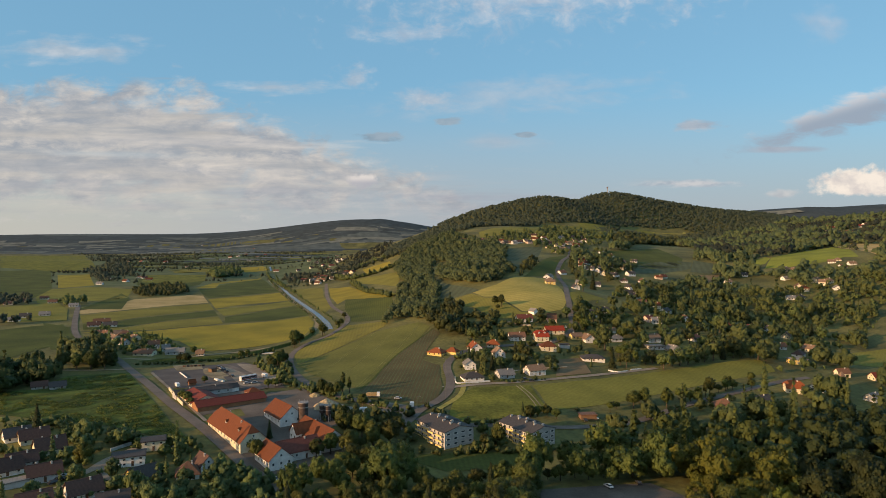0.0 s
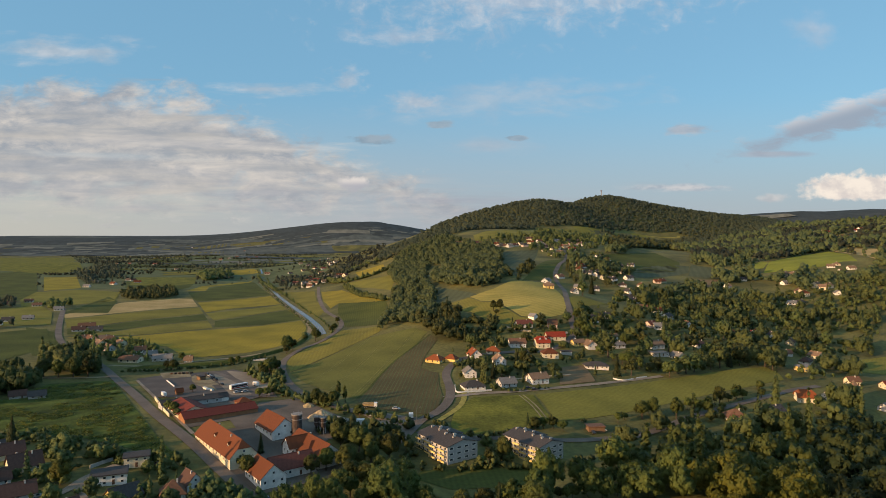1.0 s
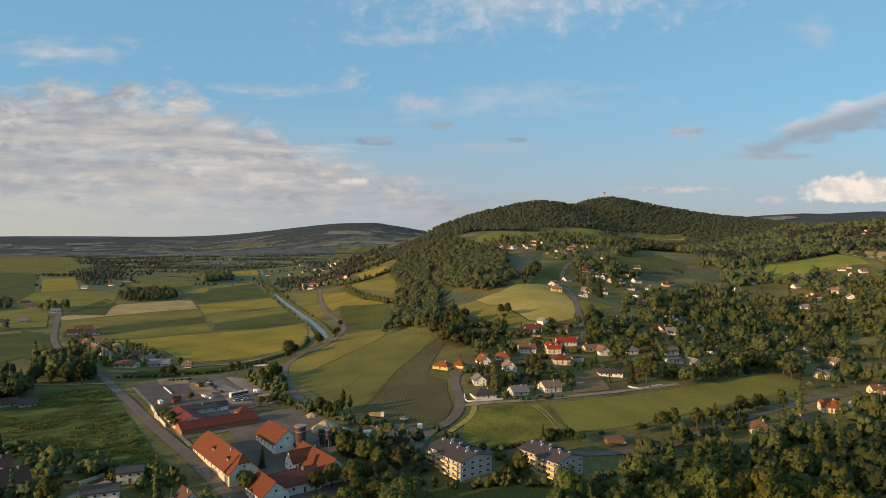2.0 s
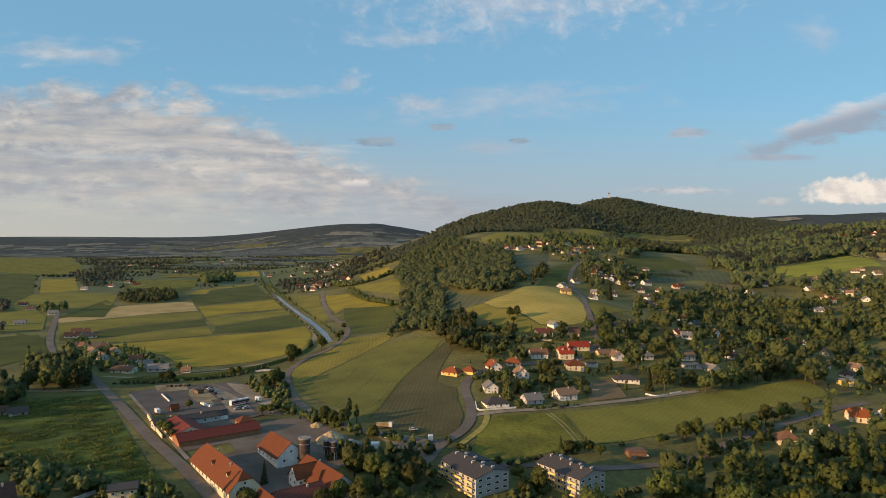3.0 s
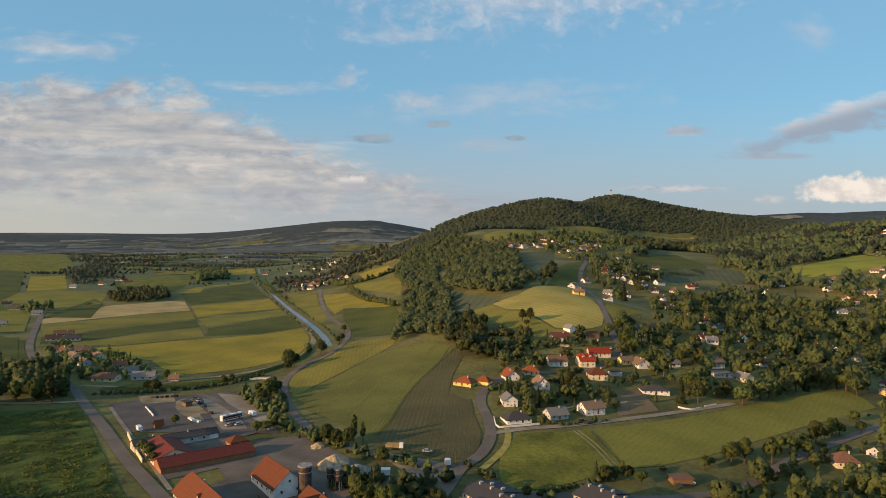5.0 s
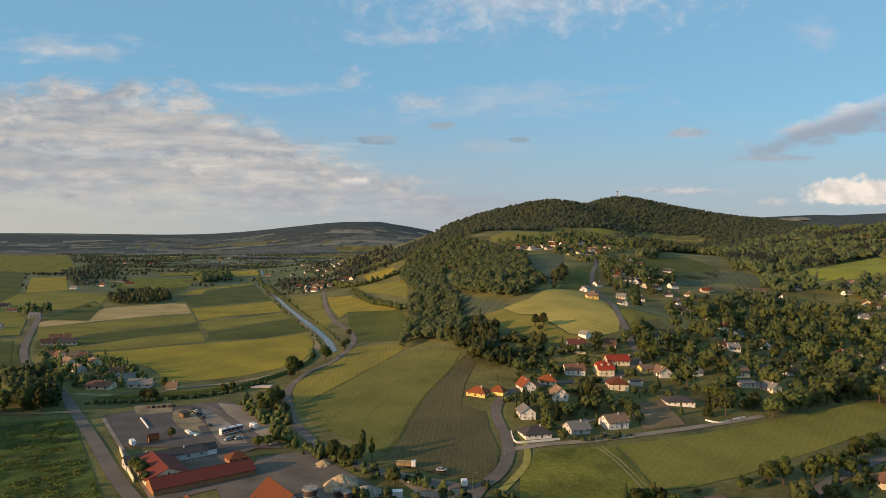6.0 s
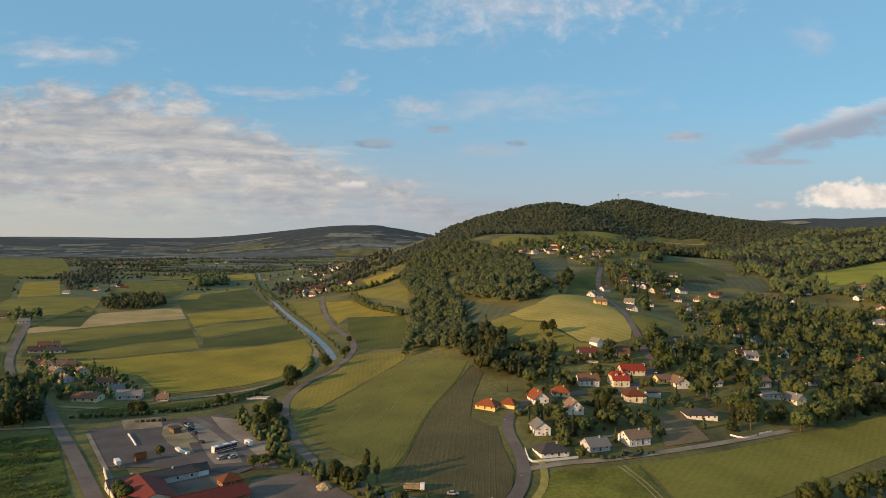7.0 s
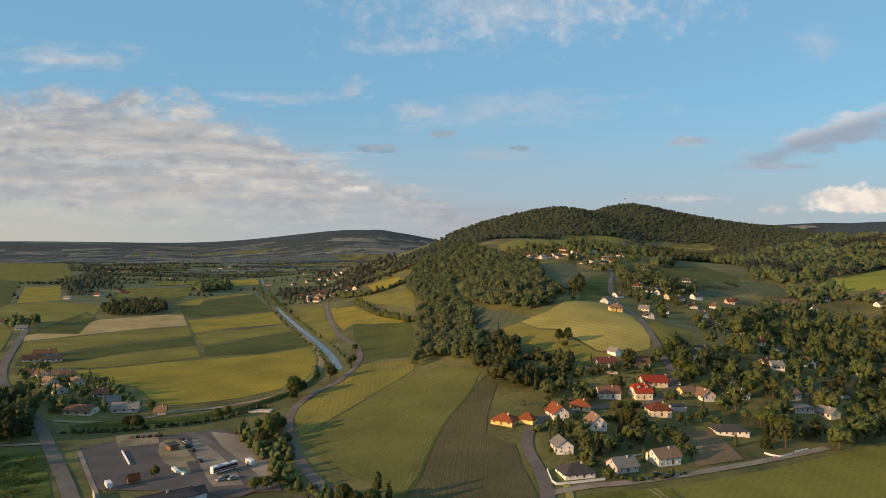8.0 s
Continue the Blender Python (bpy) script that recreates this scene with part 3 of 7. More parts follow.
field([(833.6, 1671.7), (1011.4, 1772), (1135.3, 1763.4), (1138.2, 1713.1), (911.8, 1661.4)], PALE, "pale meadow under the forest")
field([(557.2, 1080.8), (691.7, 1137.9), (664, 1014.7), (604.2, 922.9), (494, 888), (518.6, 1020)], GREEN, "green pasture among the trees")
field([(699.4, 854.8), (782.5, 940.9), (895.3, 999.9), (986.8, 1031.7), (933.6, 936.6), (838.8, 825.0), (829.2, 840.0), (777.0, 827.9), (729.5, 838.0)], SUNLIT_MEADOW, "green meadow on a rise, sunlight put into its colour")
field([(690.3, 902.6), (783.5, 957.5), (770.6, 930.0), (726.4, 887.4), (686.5, 880.7)], SUNLIT_MEADOW, "narrow meadow at the foot of a rise in sunlit green")
field([(1005.9, 1047.9), (1042.3, 1048.9), (1022.7, 953.9), (870.3, 822.6), (944.6, 946.7)], STUBBLE, "tan stubble strip on a rise")
field([(464.6, 826.1), (553.0, 966.2), (634.2, 994.4), (651.6, 968.4), (610.8, 912.3), (532.4, 865.6)], BLUEISH, "bluish green field among the trees")
field([(593.7, 886.2), (668.3, 988.5), (675.7, 946.5), (633.4, 876.1), (612.4, 864.5)], BLUEISH, "bluish green field by a copse")
field([(536.7, 787.9), (589.3, 855.6), (618.6, 849.2), (592.1, 807.2)], BROWN, "bare brown field by a copse")
field([(829.2, 1601.8), (1002.6, 1757.2), (1146.8, 1780.7), (1185.3, 1740.8), (1137.5, 1725.5), (1027.6, 1738.7)], HAY, "pale hay strip on the plateau")
field([(282.6, 635), (305.5, 653.1), (319.4, 619.3), (272.2, 594.8)], OLIVE, "dry meadow behind the road")
field([(451.5, 479.5), (526.5, 486.7), (460, 424.8), (439.2, 440.5), (432.2, 450.2)], PALE, "pale green meadow by the wood")
field([(-143.5, 488), (-107, 494.9), (-79.4, 417.6), (-57.9, 359.9), (-40.4, 321.1), (-52.2, 325.9), (-64, 338.9), (-89.3, 358.1), (-125.3, 374.6), (-145.2, 386.3), (-166.8, 442.9), (-150.1, 447.2)], ROUGH, "rough green field of tall weeds")
field([(-217.5, 575.6), (-169, 547.5), (-161.8, 513), (-190.1, 503.9)], OLIVE, "olive meadow strip")
# the trees' shadow on the lawn is painted by this darker green
field([(61.1, 296.3), (118.2, 290.3), (103.9, 270.8), (68, 274.7), (55.7, 288.5)], GREEN, "mown lawn below the flats, tree shade in its colour")
# canal, railway and roads
road([(110, 404), (107, 393), (101.5, 380), (93, 368.5), (82, 356)], 3.2, HAY, "dry yellow verge beside the bend", 0.28, "verge", 0)
CANAL = [(-53.6, 1912.3), (-41.6, 1728.3), (-28.4, 1466.4), (-7.6, 1198.2), (9.6, 1017.9), (23.9, 877.2), (34.8, 788.9), (40.6, 720.6), (40.5, 657)]
road(CANAL, lambda f: 4.0 + 2.5 * f, WATER, "straight grey-blue canal between grassy banks", 0.22, "water", 5)
road([(-52.4, 1657.6), (-22.7, 1280), (0.4, 1041.8), (16.7, 883.2), (27, 800.7), (30.8, 729.3), (27.1, 672.7), (18.3, 631.5), (4.4, 602.5), (-16.4, 586.3), (-35.9, 576), (-61.8, 566.7), (-83.9, 549.3), (-105.4, 549), (-123.7, 554.1)], 4.5, DIRT, "gravel track along the embankment", 0.26)
LANE = [(66.6, 1223.9), (57, 1018.5), (55.2, 858.3), (64.6, 780.9), (64.6, 731.5), (54.1, 666.3), (38.1, 615.9), (17.6, 585.7), (7.1, 558.2), (2.6, 529.4), (3.1, 493.6), (6.8, 455.2), (14.7, 420.7), (27.1, 395.5), (40.8, 378.5), (57.4, 367.1), (71.7, 360.7)]
road(LANE, 5.2, ASPHALT, "grey asphalt country lane", 0.3)
road([(54.6, 329.4), (63.2, 341.4), (74, 359.1), (83, 367.8), (90.8, 378.1), (98.5, 394), (103.6, 414.7), (107.2, 438.1), (114.2, 455.8), (126, 471.6), (143.7, 480.7), (174.2, 487.2), (198.2, 489.5), (222.1, 507), (241.3, 529.8), (253.9, 561.5), (266.7, 594.6), (280.2, 630.2), (315.7, 719.1), (339.8, 795.5), (371.1, 858.8), (450.9, 1007.5), (495.9, 1116.2)], 5.6, ASPHALT, "asphalt village road winding uphill", 0.34)
road([(100.7, 395.3), (118, 398.8), (137.7, 400.2), (170.6, 406.2), (212.1, 416.3), (261.6, 429.2)], 4, GRAVEL, "pale gravel farm track", 0.3)
road([(72.5, 344), (86.4, 332.2), (107.6, 328.6), (140.6, 322), (162.7, 323), (185.4, 327.3), (232.9, 352.4), (265.1, 365.6), (299.3, 378.2), (337, 391.7), (364.6, 398.7)], 5, ASPHALT, "narrow lane behind the flats", 0.3)
road([(-281.2, 993.5), (-252.7, 885.3), (-218.3, 759.6), (-197.4, 693.6), (-174.5, 638.6), (-151.3, 598.7), (-128.4, 552.6), (-107.7, 503.6), (-86.2, 452), (-64.4, 397.1), (-49.4, 365.1), (-38.4, 342.8), (-17.6, 298.7), (-0.5, 265.7)], 5.8, ASPHALT, "straight asphalt main road", 0.32)
road([(-91.7, 492.6), (-69, 431), (-52.5, 387.4), (-39.9, 356.3)], 2, GRAVEL, "paved footpath beside the main road", 0.33, "pavement", 0.3)
road([(-157.5, 510.1), (-132.7, 506.6), (-108.9, 508.4)], 4, DIRT, "dirt track at the field edge", 0.28)
for side in (-1.3, 1.3):
    road([(143.1, 394), (143.9, 375.3), (141.4, 349.1)], 0.8, DIRT, "worn wheel track across the meadow", 0.26, margin=0, shift=side)
road([(44.8, 402.2), (54, 421.5), (65, 450.3), (82.4, 487.5), (107, 527), (122.4, 552)], 1.5, GREEN, "dark grassy ditch between two fields", 0.3, "ditch", 0)
# yards
field([(-93.4, 498.9), (-79.3, 510), (-65.4, 515), (-32.2, 524.1), (-20, 503.9), (-6.2, 454.7), (-0.6, 418.7), (-19.5, 421.7), (-53.2, 432.1), (-72.1, 436.2)], DARK_ASPHALT, "dark asphalt car park of the depot", 0.24, "pavement")
field([(-37.2, 520), (-20.1, 507.5), (-3.7, 451), (-5.1, 423.2), (-14.7, 437.8)], GRAVEL, "gravel strip beside the car park", 0.28, "pavement")
field([(-25.6, 380), (-12.7, 387.5), (-10.8, 407.2), (12.4, 413.1), (22.2, 390.7), (30, 375.4), (39.8, 361.5), (46.7, 349.9), (35.7, 340.4), (24.2, 339.6), (14.4, 325.2), (-10.4, 329)], YARD, "gravel works yard", 0.24, "pavement")
field([(39, 384.9), (67.6, 365.4), (72.4, 358.1), (62.7, 344.4), (56.2, 337), (48.5, 346.6), (48.7, 361.9)], GRAVEL, "gravel lay-by at the junction", 0.27, "pavement")
field([(100.6, 246.1), (147.9, 245.7), (154, 227.1), (141.4, 211.6), (88.4, 226.5)], YARD, "worn turning place at the wood", 0.24, "pavement")

field([(-62, 410), (-50, 382), (-44, 366), (-8, 384), (-14, 404), (-24, 424), (-40, 424)], YARD, "gravel court of the depot", 0.22, "pavement")
field([(-36, 352), (-26, 360), (-14, 366), (2, 372), (8, 340), (26, 322), (30, 300), (8, 290), (-6, 284), (-22, 312)], YARD, "paved court of the works", 0.21, "pavement")
field([(-82.5, 519.4), (-63.3, 524.1), (-59, 501.7), (-76, 496.8)], DIRT, "pale gravel pad at the car park", 0.30, "pavement")
field([(-58.8, 501.7), (-55.9, 509), (-50.7, 506.9), (-37.3, 466.9), (-33.1, 446.7), (-41.2, 450.3), (-51.9, 470.2), (-56.6, 485.6)], DIRT, "pale traffic island in the car park", 0.32, "pavement")
road([(-88.2, 289.4), (-78.9, 292.8), (-74, 307), (-65.5, 320)], 4, GRAVEL, "paved residential lane", 0.3)
road([(-85.1, 279.3), (-73.7, 274), (-68.5, 284.9), (-74, 294.3), (-72.1, 303.6)], 3, GRAVEL, "paved garden drive", 0.28)
road([(-84.6, 274.9), (-88.7, 267.2), (-92.5, 257.5)], 5, ASPHALT, "asphalt residential lane", 0.3)
road([(-47.8, 520.4), (-33.8, 494.3), (-19.4, 457.6), (-8.3, 428.1)], 5, ASPHALT, "worn lane across the car park", 0.3, margin=0)
road([(-39.8, 467.5), (-28.5, 428.3), (-17, 418.2), (-10.8, 423.9)], 4.5, DARK_ASPHALT, "dark asphalt drive round the island", 0.34, margin=0)
field([(-45.2, 510.4), (-34.3, 491.2), (-20.2, 451.7), (-15.5, 430), (-27.6, 430.2), (-34.2, 450.3), (-37.9, 471.8)], GRAVEL, "pale gravel bay for coaches", 0.27, "pavement")
# crop rows and tramlines
def rows(outline, turn, gap, mat, label, wide=0.7, tall=0.45, name="crop_rows", shift=0.0):
    """Low ridges of plants in straight rows across a field."""
    poly = np.array(outline)
    c, s = math.cos(radians(turn)), math.sin(radians(turn))
    q = poly @ np.array([[c, -s], [s, c]])
    verts, faces = [], []
    rng = np.random.default_rng(7)
    for v in np.arange(q[:, 1].min() + gap * 0.6 + shift, q[:, 1].max() - 0.5, gap):
        cuts = []
        for (ax, ay), (bx, by) in zip(q, np.roll(q, -1, 0)):
            if (ay > v) != (by > v):
                cuts.append(ax + (bx - ax) * (v - ay) / (by - ay))
        cuts.sort()
        for a, b in zip(cuts[::2], cuts[1::2]):
            last = None
            for u in np.arange(a + 1, b - 1, 2.2):
                w, h = wide * rng.uniform(0.6, 1.1), tall * rng.uniform(0.4, 1.2)
                ring = []
                for dv, dz in ((-w, 0.1), (-w * 0.5, h), (w * 0.5, h), (w, 0.1)):
                    x, y = c * u - s * (v + dv), s * u + c * (v + dv)
                    ring.append(len(verts))
                    verts.append((x, y, float(height(x, y)) + 0.15 + dz))
                if last:
                    faces += [(last[i], last[i + 1], ring[i + 1], ring[i]) for i in range(3)]
                last = ring
    ob = link(name, verts, faces, mat)
    return tagged(ob, label, "crop", kind="stuff")


VINE = material("crop_leaves", (0.085, 0.088, 0.030), 0.9, 0.22, 0.05, 1.0, 0.4, other=(0.066, 0.070, 0.026), world_space=True)
TRACK = material("wheel_track", (0.185, 0.175, 0.045), 0.95, 0.25, 0.1, 1.5, 0.3, world_space=True)
rows(TILLED, 72, 2.3, VINE, "straight rows of low green plants", 0.45, 0.09)
for across in (0.0, 1.9):
    rows(TRAMS, 67, 19, TRACK, "dark tramlines through the wheat", 0.2, 0.12, "tramlines", across)
    rows(BARLEY, 67, 24, TRACK, "dark tramlines through the barley", 0.2, 0.12, "tramlines", across)
# distance haze is put into these two greyed colours as well
HAZY_SCRUB = crop("hazy_far_scrub", (0.050, 0.064, 0.067), (0.042, 0.054, 0.057))
HAZY_HAY = crop("hazy_far_hay", (0.155, 0.165, 0.14), (0.115, 0.125, 0.11))
field([(-3200, 4030), (250, 4005), (700, 4010), (1600, 4100), (1500, 4900), (-3200, 4900)], HAZY_SCRUB, "wooded crest of the far ridge, haze in its colour", 1.1, keep=False)
field([(1900, 2750), (2700, 2500), (3600, 2100), (4600, 2600), (4300, 3800), (1900, 3900)], HAZY_SCRUB, "wooded ridge in the east, haze in its colour", 0.4, keep=False)
field([(1503.8, 1934.5), (2602.2, 3230.4), (2777.4, 3151.2), (2788.2, 3104.7), (2654.1, 3136.6)], HAZY_HAY, "pale meadow on the eastern ridge, haze in its colour", 0.9)
# strips of farmland far off, up the valley and on the ridges
rng = np.random.default_rng(17)
for x0, x1, y0, y1, n in ((-900, 250, 1350, 2300, 60), (-1600, 700, 2300, 3600, 110), (-1900, 1000, 3660, 4060, 220)):
    for _ in range(n):
        cx, cy, far = rng.uniform(x0, x1), rng.uniform(y0, y1), (y0 + y1) / 2 / 1500
        a, L, W = radians(rng.normal(8, 22)), rng.uniform(60, 170) * far, rng.uniform(22, 55) * far
        if cy > 3600:
            a, L, W = radians(rng.normal(6, 9)), rng.uniform(120, 420), rng.uniform(16, 50)
        if cx > 120 and cy < 2400:
            continue
        quad = [(cx + math.cos(a) * u - math.sin(a) * v, cy + math.sin(a) * u + math.cos(a) * v) for u, v in ((-L / 2, -W / 2), (L / 2, -W / 2 * rng.uniform(0.6, 1.2)), (L / 2, W / 2), (-L / 2 * rng.uniform(0.7, 1.1), W / 2))]
        if any(p[:, 0].min() - 60 < cx < p[:, 0].max() + 60 and p[:, 1].min() - 40 < cy < p[:, 1].max() + 40 for p in KEEP_OUT):
            continue
        # on the ridges the strips carry the haze in their colours
        kinds_far = ((HAZY_HAY, "pale green"), (HAZY_SCRUB, "dark wooded"), (HAZY_HAY, "pale hazy"), (HAZY_SCRUB, "dark wooded"), (HAZY_RIDGE, "grey-green"))
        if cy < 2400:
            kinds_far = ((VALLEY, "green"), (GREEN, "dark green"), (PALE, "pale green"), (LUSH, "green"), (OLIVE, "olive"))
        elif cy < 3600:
            kinds_far = ((VALLEY, "green"), (GREEN, "dark green"), (PALE, "pale green"), (HAZY_SCRUB, "dark wooded"), (HAZY_HAY, "pale hazy"))
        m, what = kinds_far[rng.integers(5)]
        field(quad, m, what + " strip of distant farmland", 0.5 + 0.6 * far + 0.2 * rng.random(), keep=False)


# ---- building blocks ----
def part(name, bm, mat, parent, label=""):
    """Links a bmesh as one mesh under a thing or a part."""
    me = bpy.data.meshes.new(name)
    bm.to_mesh(me)
    bm.free()
    me.materials.append(mat)
    ob = new(name, me)
    ob.parent = parent
    return tagged(ob, label) if label else ob


def shared(name, me, parent, m):
    """Another object on a mesh that exists already, at a place under its parent."""
    ob = new(name, me)
    ob.parent, ob.matrix_basis = parent, m
    return ob


def box(bm, x0, x1, y0, y1, z0, z1, bevel=0.0):
    v = [bm.verts.new(c) for c in ((x0, y0, z0), (x1, y0, z0), (x1, y1, z0), (x0, y1, z0), (x0, y0, z1), (x1, y0, z1), (x1, y1, z1), (x0, y1, z1))]
    fs = [bm.faces.new([v[i] for i in f]) for f in ((3, 2, 1, 0), (4, 5, 6, 7), (0, 1, 5, 4), (1, 2, 6, 5), (2, 3, 7, 6), (3, 0, 4, 7))]
    if bevel:
        bmesh.ops.bevel(bm, geom=list({e for f in fs for e in f.edges}), offset=bevel, segments=1, affect="EDGES")
    return v


def solid(bm, verts, faces):
    v = [bm.verts.new(c) for c in verts]
    for f in faces:
        bm.faces.new([v[i] for i in f])


def tube(bm, r0, r1, z0, z1, n=10, x=0.0, y=0.0):
    lo = [bm.verts.new((x + r0 * math.cos(i * math.tau / n), y + r0 * math.sin(i * math.tau / n), z0)) for i in range(n)]
    hi = [bm.verts.new((x + r1 * math.cos(i * math.tau / n), y + r1 * math.sin(i * math.tau / n), z1)) for i in range(n)]
    for i in range(n):
        bm.faces.new((lo[i], lo[(i + 1) % n], hi[(i + 1) % n], hi[i]))
    bm.faces.new(lo[::-1]), bm.faces.new(hi)


def thing(name, x, y, turn, label, category, group="", z=None):
    ob = new(name)
    ob.matrix_basis = pose(x, y, height(x, y) if z is None else z, 0, 0, turn)
    return tagged(ob, label, category, group)


WALLS = {
    "white": ("white rendered", (0.74, 0.72, 0.67)), "cream": ("cream rendered", (0.70, 0.62, 0.44)), "yellow": ("yellow rendered", (0.74, 0.55, 0.20)),
    "grey": ("grey rendered", (0.52, 0.51, 0.49)), "brick": ("brick-red walled", (0.30, 0.14, 0.07)), "timber": ("brown timber-clad", (0.20, 0.12, 0.07)), "plaster": ("grey rendered", (0.45, 0.43, 0.40)), "pink": ("pink rendered", (0.66, 0.50, 0.40)), "stone": ("tan stone", (0.46, 0.34, 0.19)),
}
ROOFS = {
    "orange": ("orange tiled", (0.145, 0.043, 0.0145)), "red": ("red tiled", (0.16, 0.031, 0.019)), "bright": ("bright red tiled", (0.30, 0.04, 0.017)), "brown": ("brown tiled", (0.17, 0.085, 0.05)),
    "dark": ("dark tiled", (0.062, 0.055, 0.052)), "slate": ("dark slated", (0.088, 0.074, 0.065)), "grey": ("grey slated", (0.20, 0.19, 0.175)), "maroon": ("maroon tiled", (0.16, 0.05, 0.035)), "tan": ("tan tiled", (0.22, 0.14, 0.088)), "vivid": ("orange tiled", (0.25, 0.068, 0.021)), "umber": ("dark brown tiled", (0.085, 0.045, 0.034)),
}


def wall_mat(k):
    return material("render_" + k, WALLS[k][1], 0.9, 0.10, 0.5, 6, 0.1, random=0.08)


def roof_mat(k):
    return material("tiles_" + k, ROOFS[k][1], 0.8, 0.12, 1.4, 7, 0.35, stripes=(90, 0.35, 0.2), random=0.12)


FRAME = material("window_frame_paint", (0.70, 0.68, 0.62), 0.5, 0.1)
GLASS = material("window_glass", (0.035, 0.04, 0.045), 0.08, 0.1, spec=0.6, bump=0)
WOOD = material("stained_wood", (0.16, 0.085, 0.045), 0.7, 0.25, 1, 8)
MASONRY = material("chimney_render", (0.55, 0.50, 0.44), 0.9, 0.2, 0.8, 6)
METAL = material("sheet_metal", (0.42, 0.42, 0.42), 0.45, 0.15, 0.6, 5, 0.05, metal=0.7)
RUBBER = material("tyre_rubber", (0.02, 0.02, 0.02), 0.85, 0.2)
CONCRETE = material("concrete", (0.42, 0.40, 0.36), 0.9, 0.15, 0.4, 4)


def unit(name, build, mat):
    bm = bmesh.new()
    build(bm)
    me = bpy.data.meshes.new(name)
    bm.to_mesh(me)
    bm.free()
    me.materials.append(mat)
    return me


def ring_shape(bm, outer, inner, y0, y1, sill=0.0):
    """A closed square frame in one piece, facing -y; the bottom juts out as a sill."""
    sq = ((-1, -1), (1, -1), (1, 1), (-1, 1))
    rings = [[bm.verts.new((q * sx, y - (sill if front and sz < 0 else 0), q * sz)) for sx, sz in sq] for q, y, front in ((outer, y1, 0), (outer, y0, 1), (inner, y0, 1), (inner, y1, 0))]
    for r0, r1 in zip(rings, rings[1:] + rings[:1]):
        for i in range(4):
            bm.faces.new((r0[i], r0[(i + 1) % 4], r1[(i + 1) % 4], r1[i]))
    bmesh.ops.recalc_face_normals(bm, faces=bm.faces)


def frame_shape(bm):
    ring_shape(bm, 0.5, 0.40, -0.09, 0.05, 0.08)


def chimney_shape(bm):
    last = None
    for q, z in ((0.35, -1.6), (0.35, 0.75), (0.42, 0.76), (0.42, 0.9), (0.22, 0.91), (0.22, 1.1)):
        ring = [bm.verts.new((q * a, q * b, z)) for a, b in ((-1, -1), (1, -1), (1, 1), (-1, 1))]
        if last:
            for i in range(4):
                bm.faces.new((last[i], last[(i + 1) % 4], ring[(i + 1) % 4], ring[i]))
        last = ring
    bm.faces.new(last)


WINDOW_ME = unit("window", frame_shape, FRAME)
PANE_ME = unit("pane", lambda bm: box(bm, -0.41, 0.41, -0.045, 0.04, -0.41, 0.41), GLASS)
DOOR_ME = unit("door", lambda bm: box(bm, -0.5, 0.5, -0.08, 0.04, 0, 2.05, 0.03), WOOD)
CHIMNEY_ME = unit("chimney", chimney_shape, MASONRY)


def window(parent, x, y, z, turn, w=1.15, h=1.35):
    o = shared("window", WINDOW_ME, parent, pose(x, y, z, 0, 0, turn) @ Matrix.Diagonal((w, 1, h, 1)))
    shared("pane", PANE_ME, o, Matrix.Identity(4))


def roof_faces(kind, L, W, z, rise, over, thick):
    """Roof as closed slabs over a plan L by W; the ridge runs along x."""
    bm = bmesh.new()
    drop = over * rise / (W / 2)
    a, b = L / 2 + over * 0.8, W / 2 + over
    if kind == "gable":
        low, high = z - drop, z + rise
        for s in (-1, 1):
            solid(bm, [(-a, s * b, low), (a, s * b, low), (a, 0, high), (-a, 0, high), (-a, s * b, low + thick), (a, s * b, low + thick), (a, 0, high + thick), (-a, 0, high + thick)],
                  [(0, 1, 2, 3), (7, 6, 5, 4), (0, 4, 5, 1), (1, 5, 6, 2), (3, 7, 4, 0)])
        box(bm, -a, a, -0.14, 0.14, high + thick - 0.06, high + thick + 0.08)
    elif kind in ("hip", "half"):
        cut = W / 2 if kind == "hip" else W * 0.20
        k = min(cut, L / 2 - 0.3)
        low, high = z - drop, z + rise
        if kind == "hip":
            lowv = [(-a, -b, low), (a, -b, low), (a, b, low), (-a, b, low), (-L / 2 + k, 0, high), (L / 2 - k, 0, high)]
            up = [(x, y, q + thick) for x, y, q in lowv]
            solid(bm, lowv + up, [(1, 0, 4, 5), (2, 1, 5), (3, 2, 5, 4), (0, 3, 4), (6, 7, 11, 10), (7, 8, 11), (8, 9, 10, 11), (9, 6, 10), (0, 1, 7, 6), (1, 2, 8, 7), (2, 3, 9, 8), (3, 0, 6, 9)])
        else:
            m = 0.55
            mid = low + (high - low) * m
            y1 = b * (1 - m)
            lowv = [(-a, -b, low), (a, -b, low), (a, b, low), (-a, b, low), (-L / 2 + k, 0, high), (L / 2 - k, 0, high), (-a, -y1, mid), (a, -y1, mid), (a, y1, mid), (-a, y1, mid)]
            n = len(lowv)
            up = [(x, y, q + thick) for x, y, q in lowv]
            tops = [(0, 1, 7, 5, 4, 6), (2, 3, 9, 4, 5, 8), (7, 8, 5), (9, 6, 4)]
            solid(bm, lowv + up, [tuple(i + n for i in f) for f in tops] + [f[::-1] for f in tops] + [(0, n, n + 1, 1), (1, n + 1, n + 7, 7), (7, n + 7, n + 8, 8), (8, n + 8, n + 2, 2), (2, n + 2, n + 3, 3), (3, n + 3, n + 9, 9), (9, n + 9, n + 6, 6), (6, n + 6, n, 0)])
    else:
        box(bm, -a, a, -b, b, z, z + 0.35)
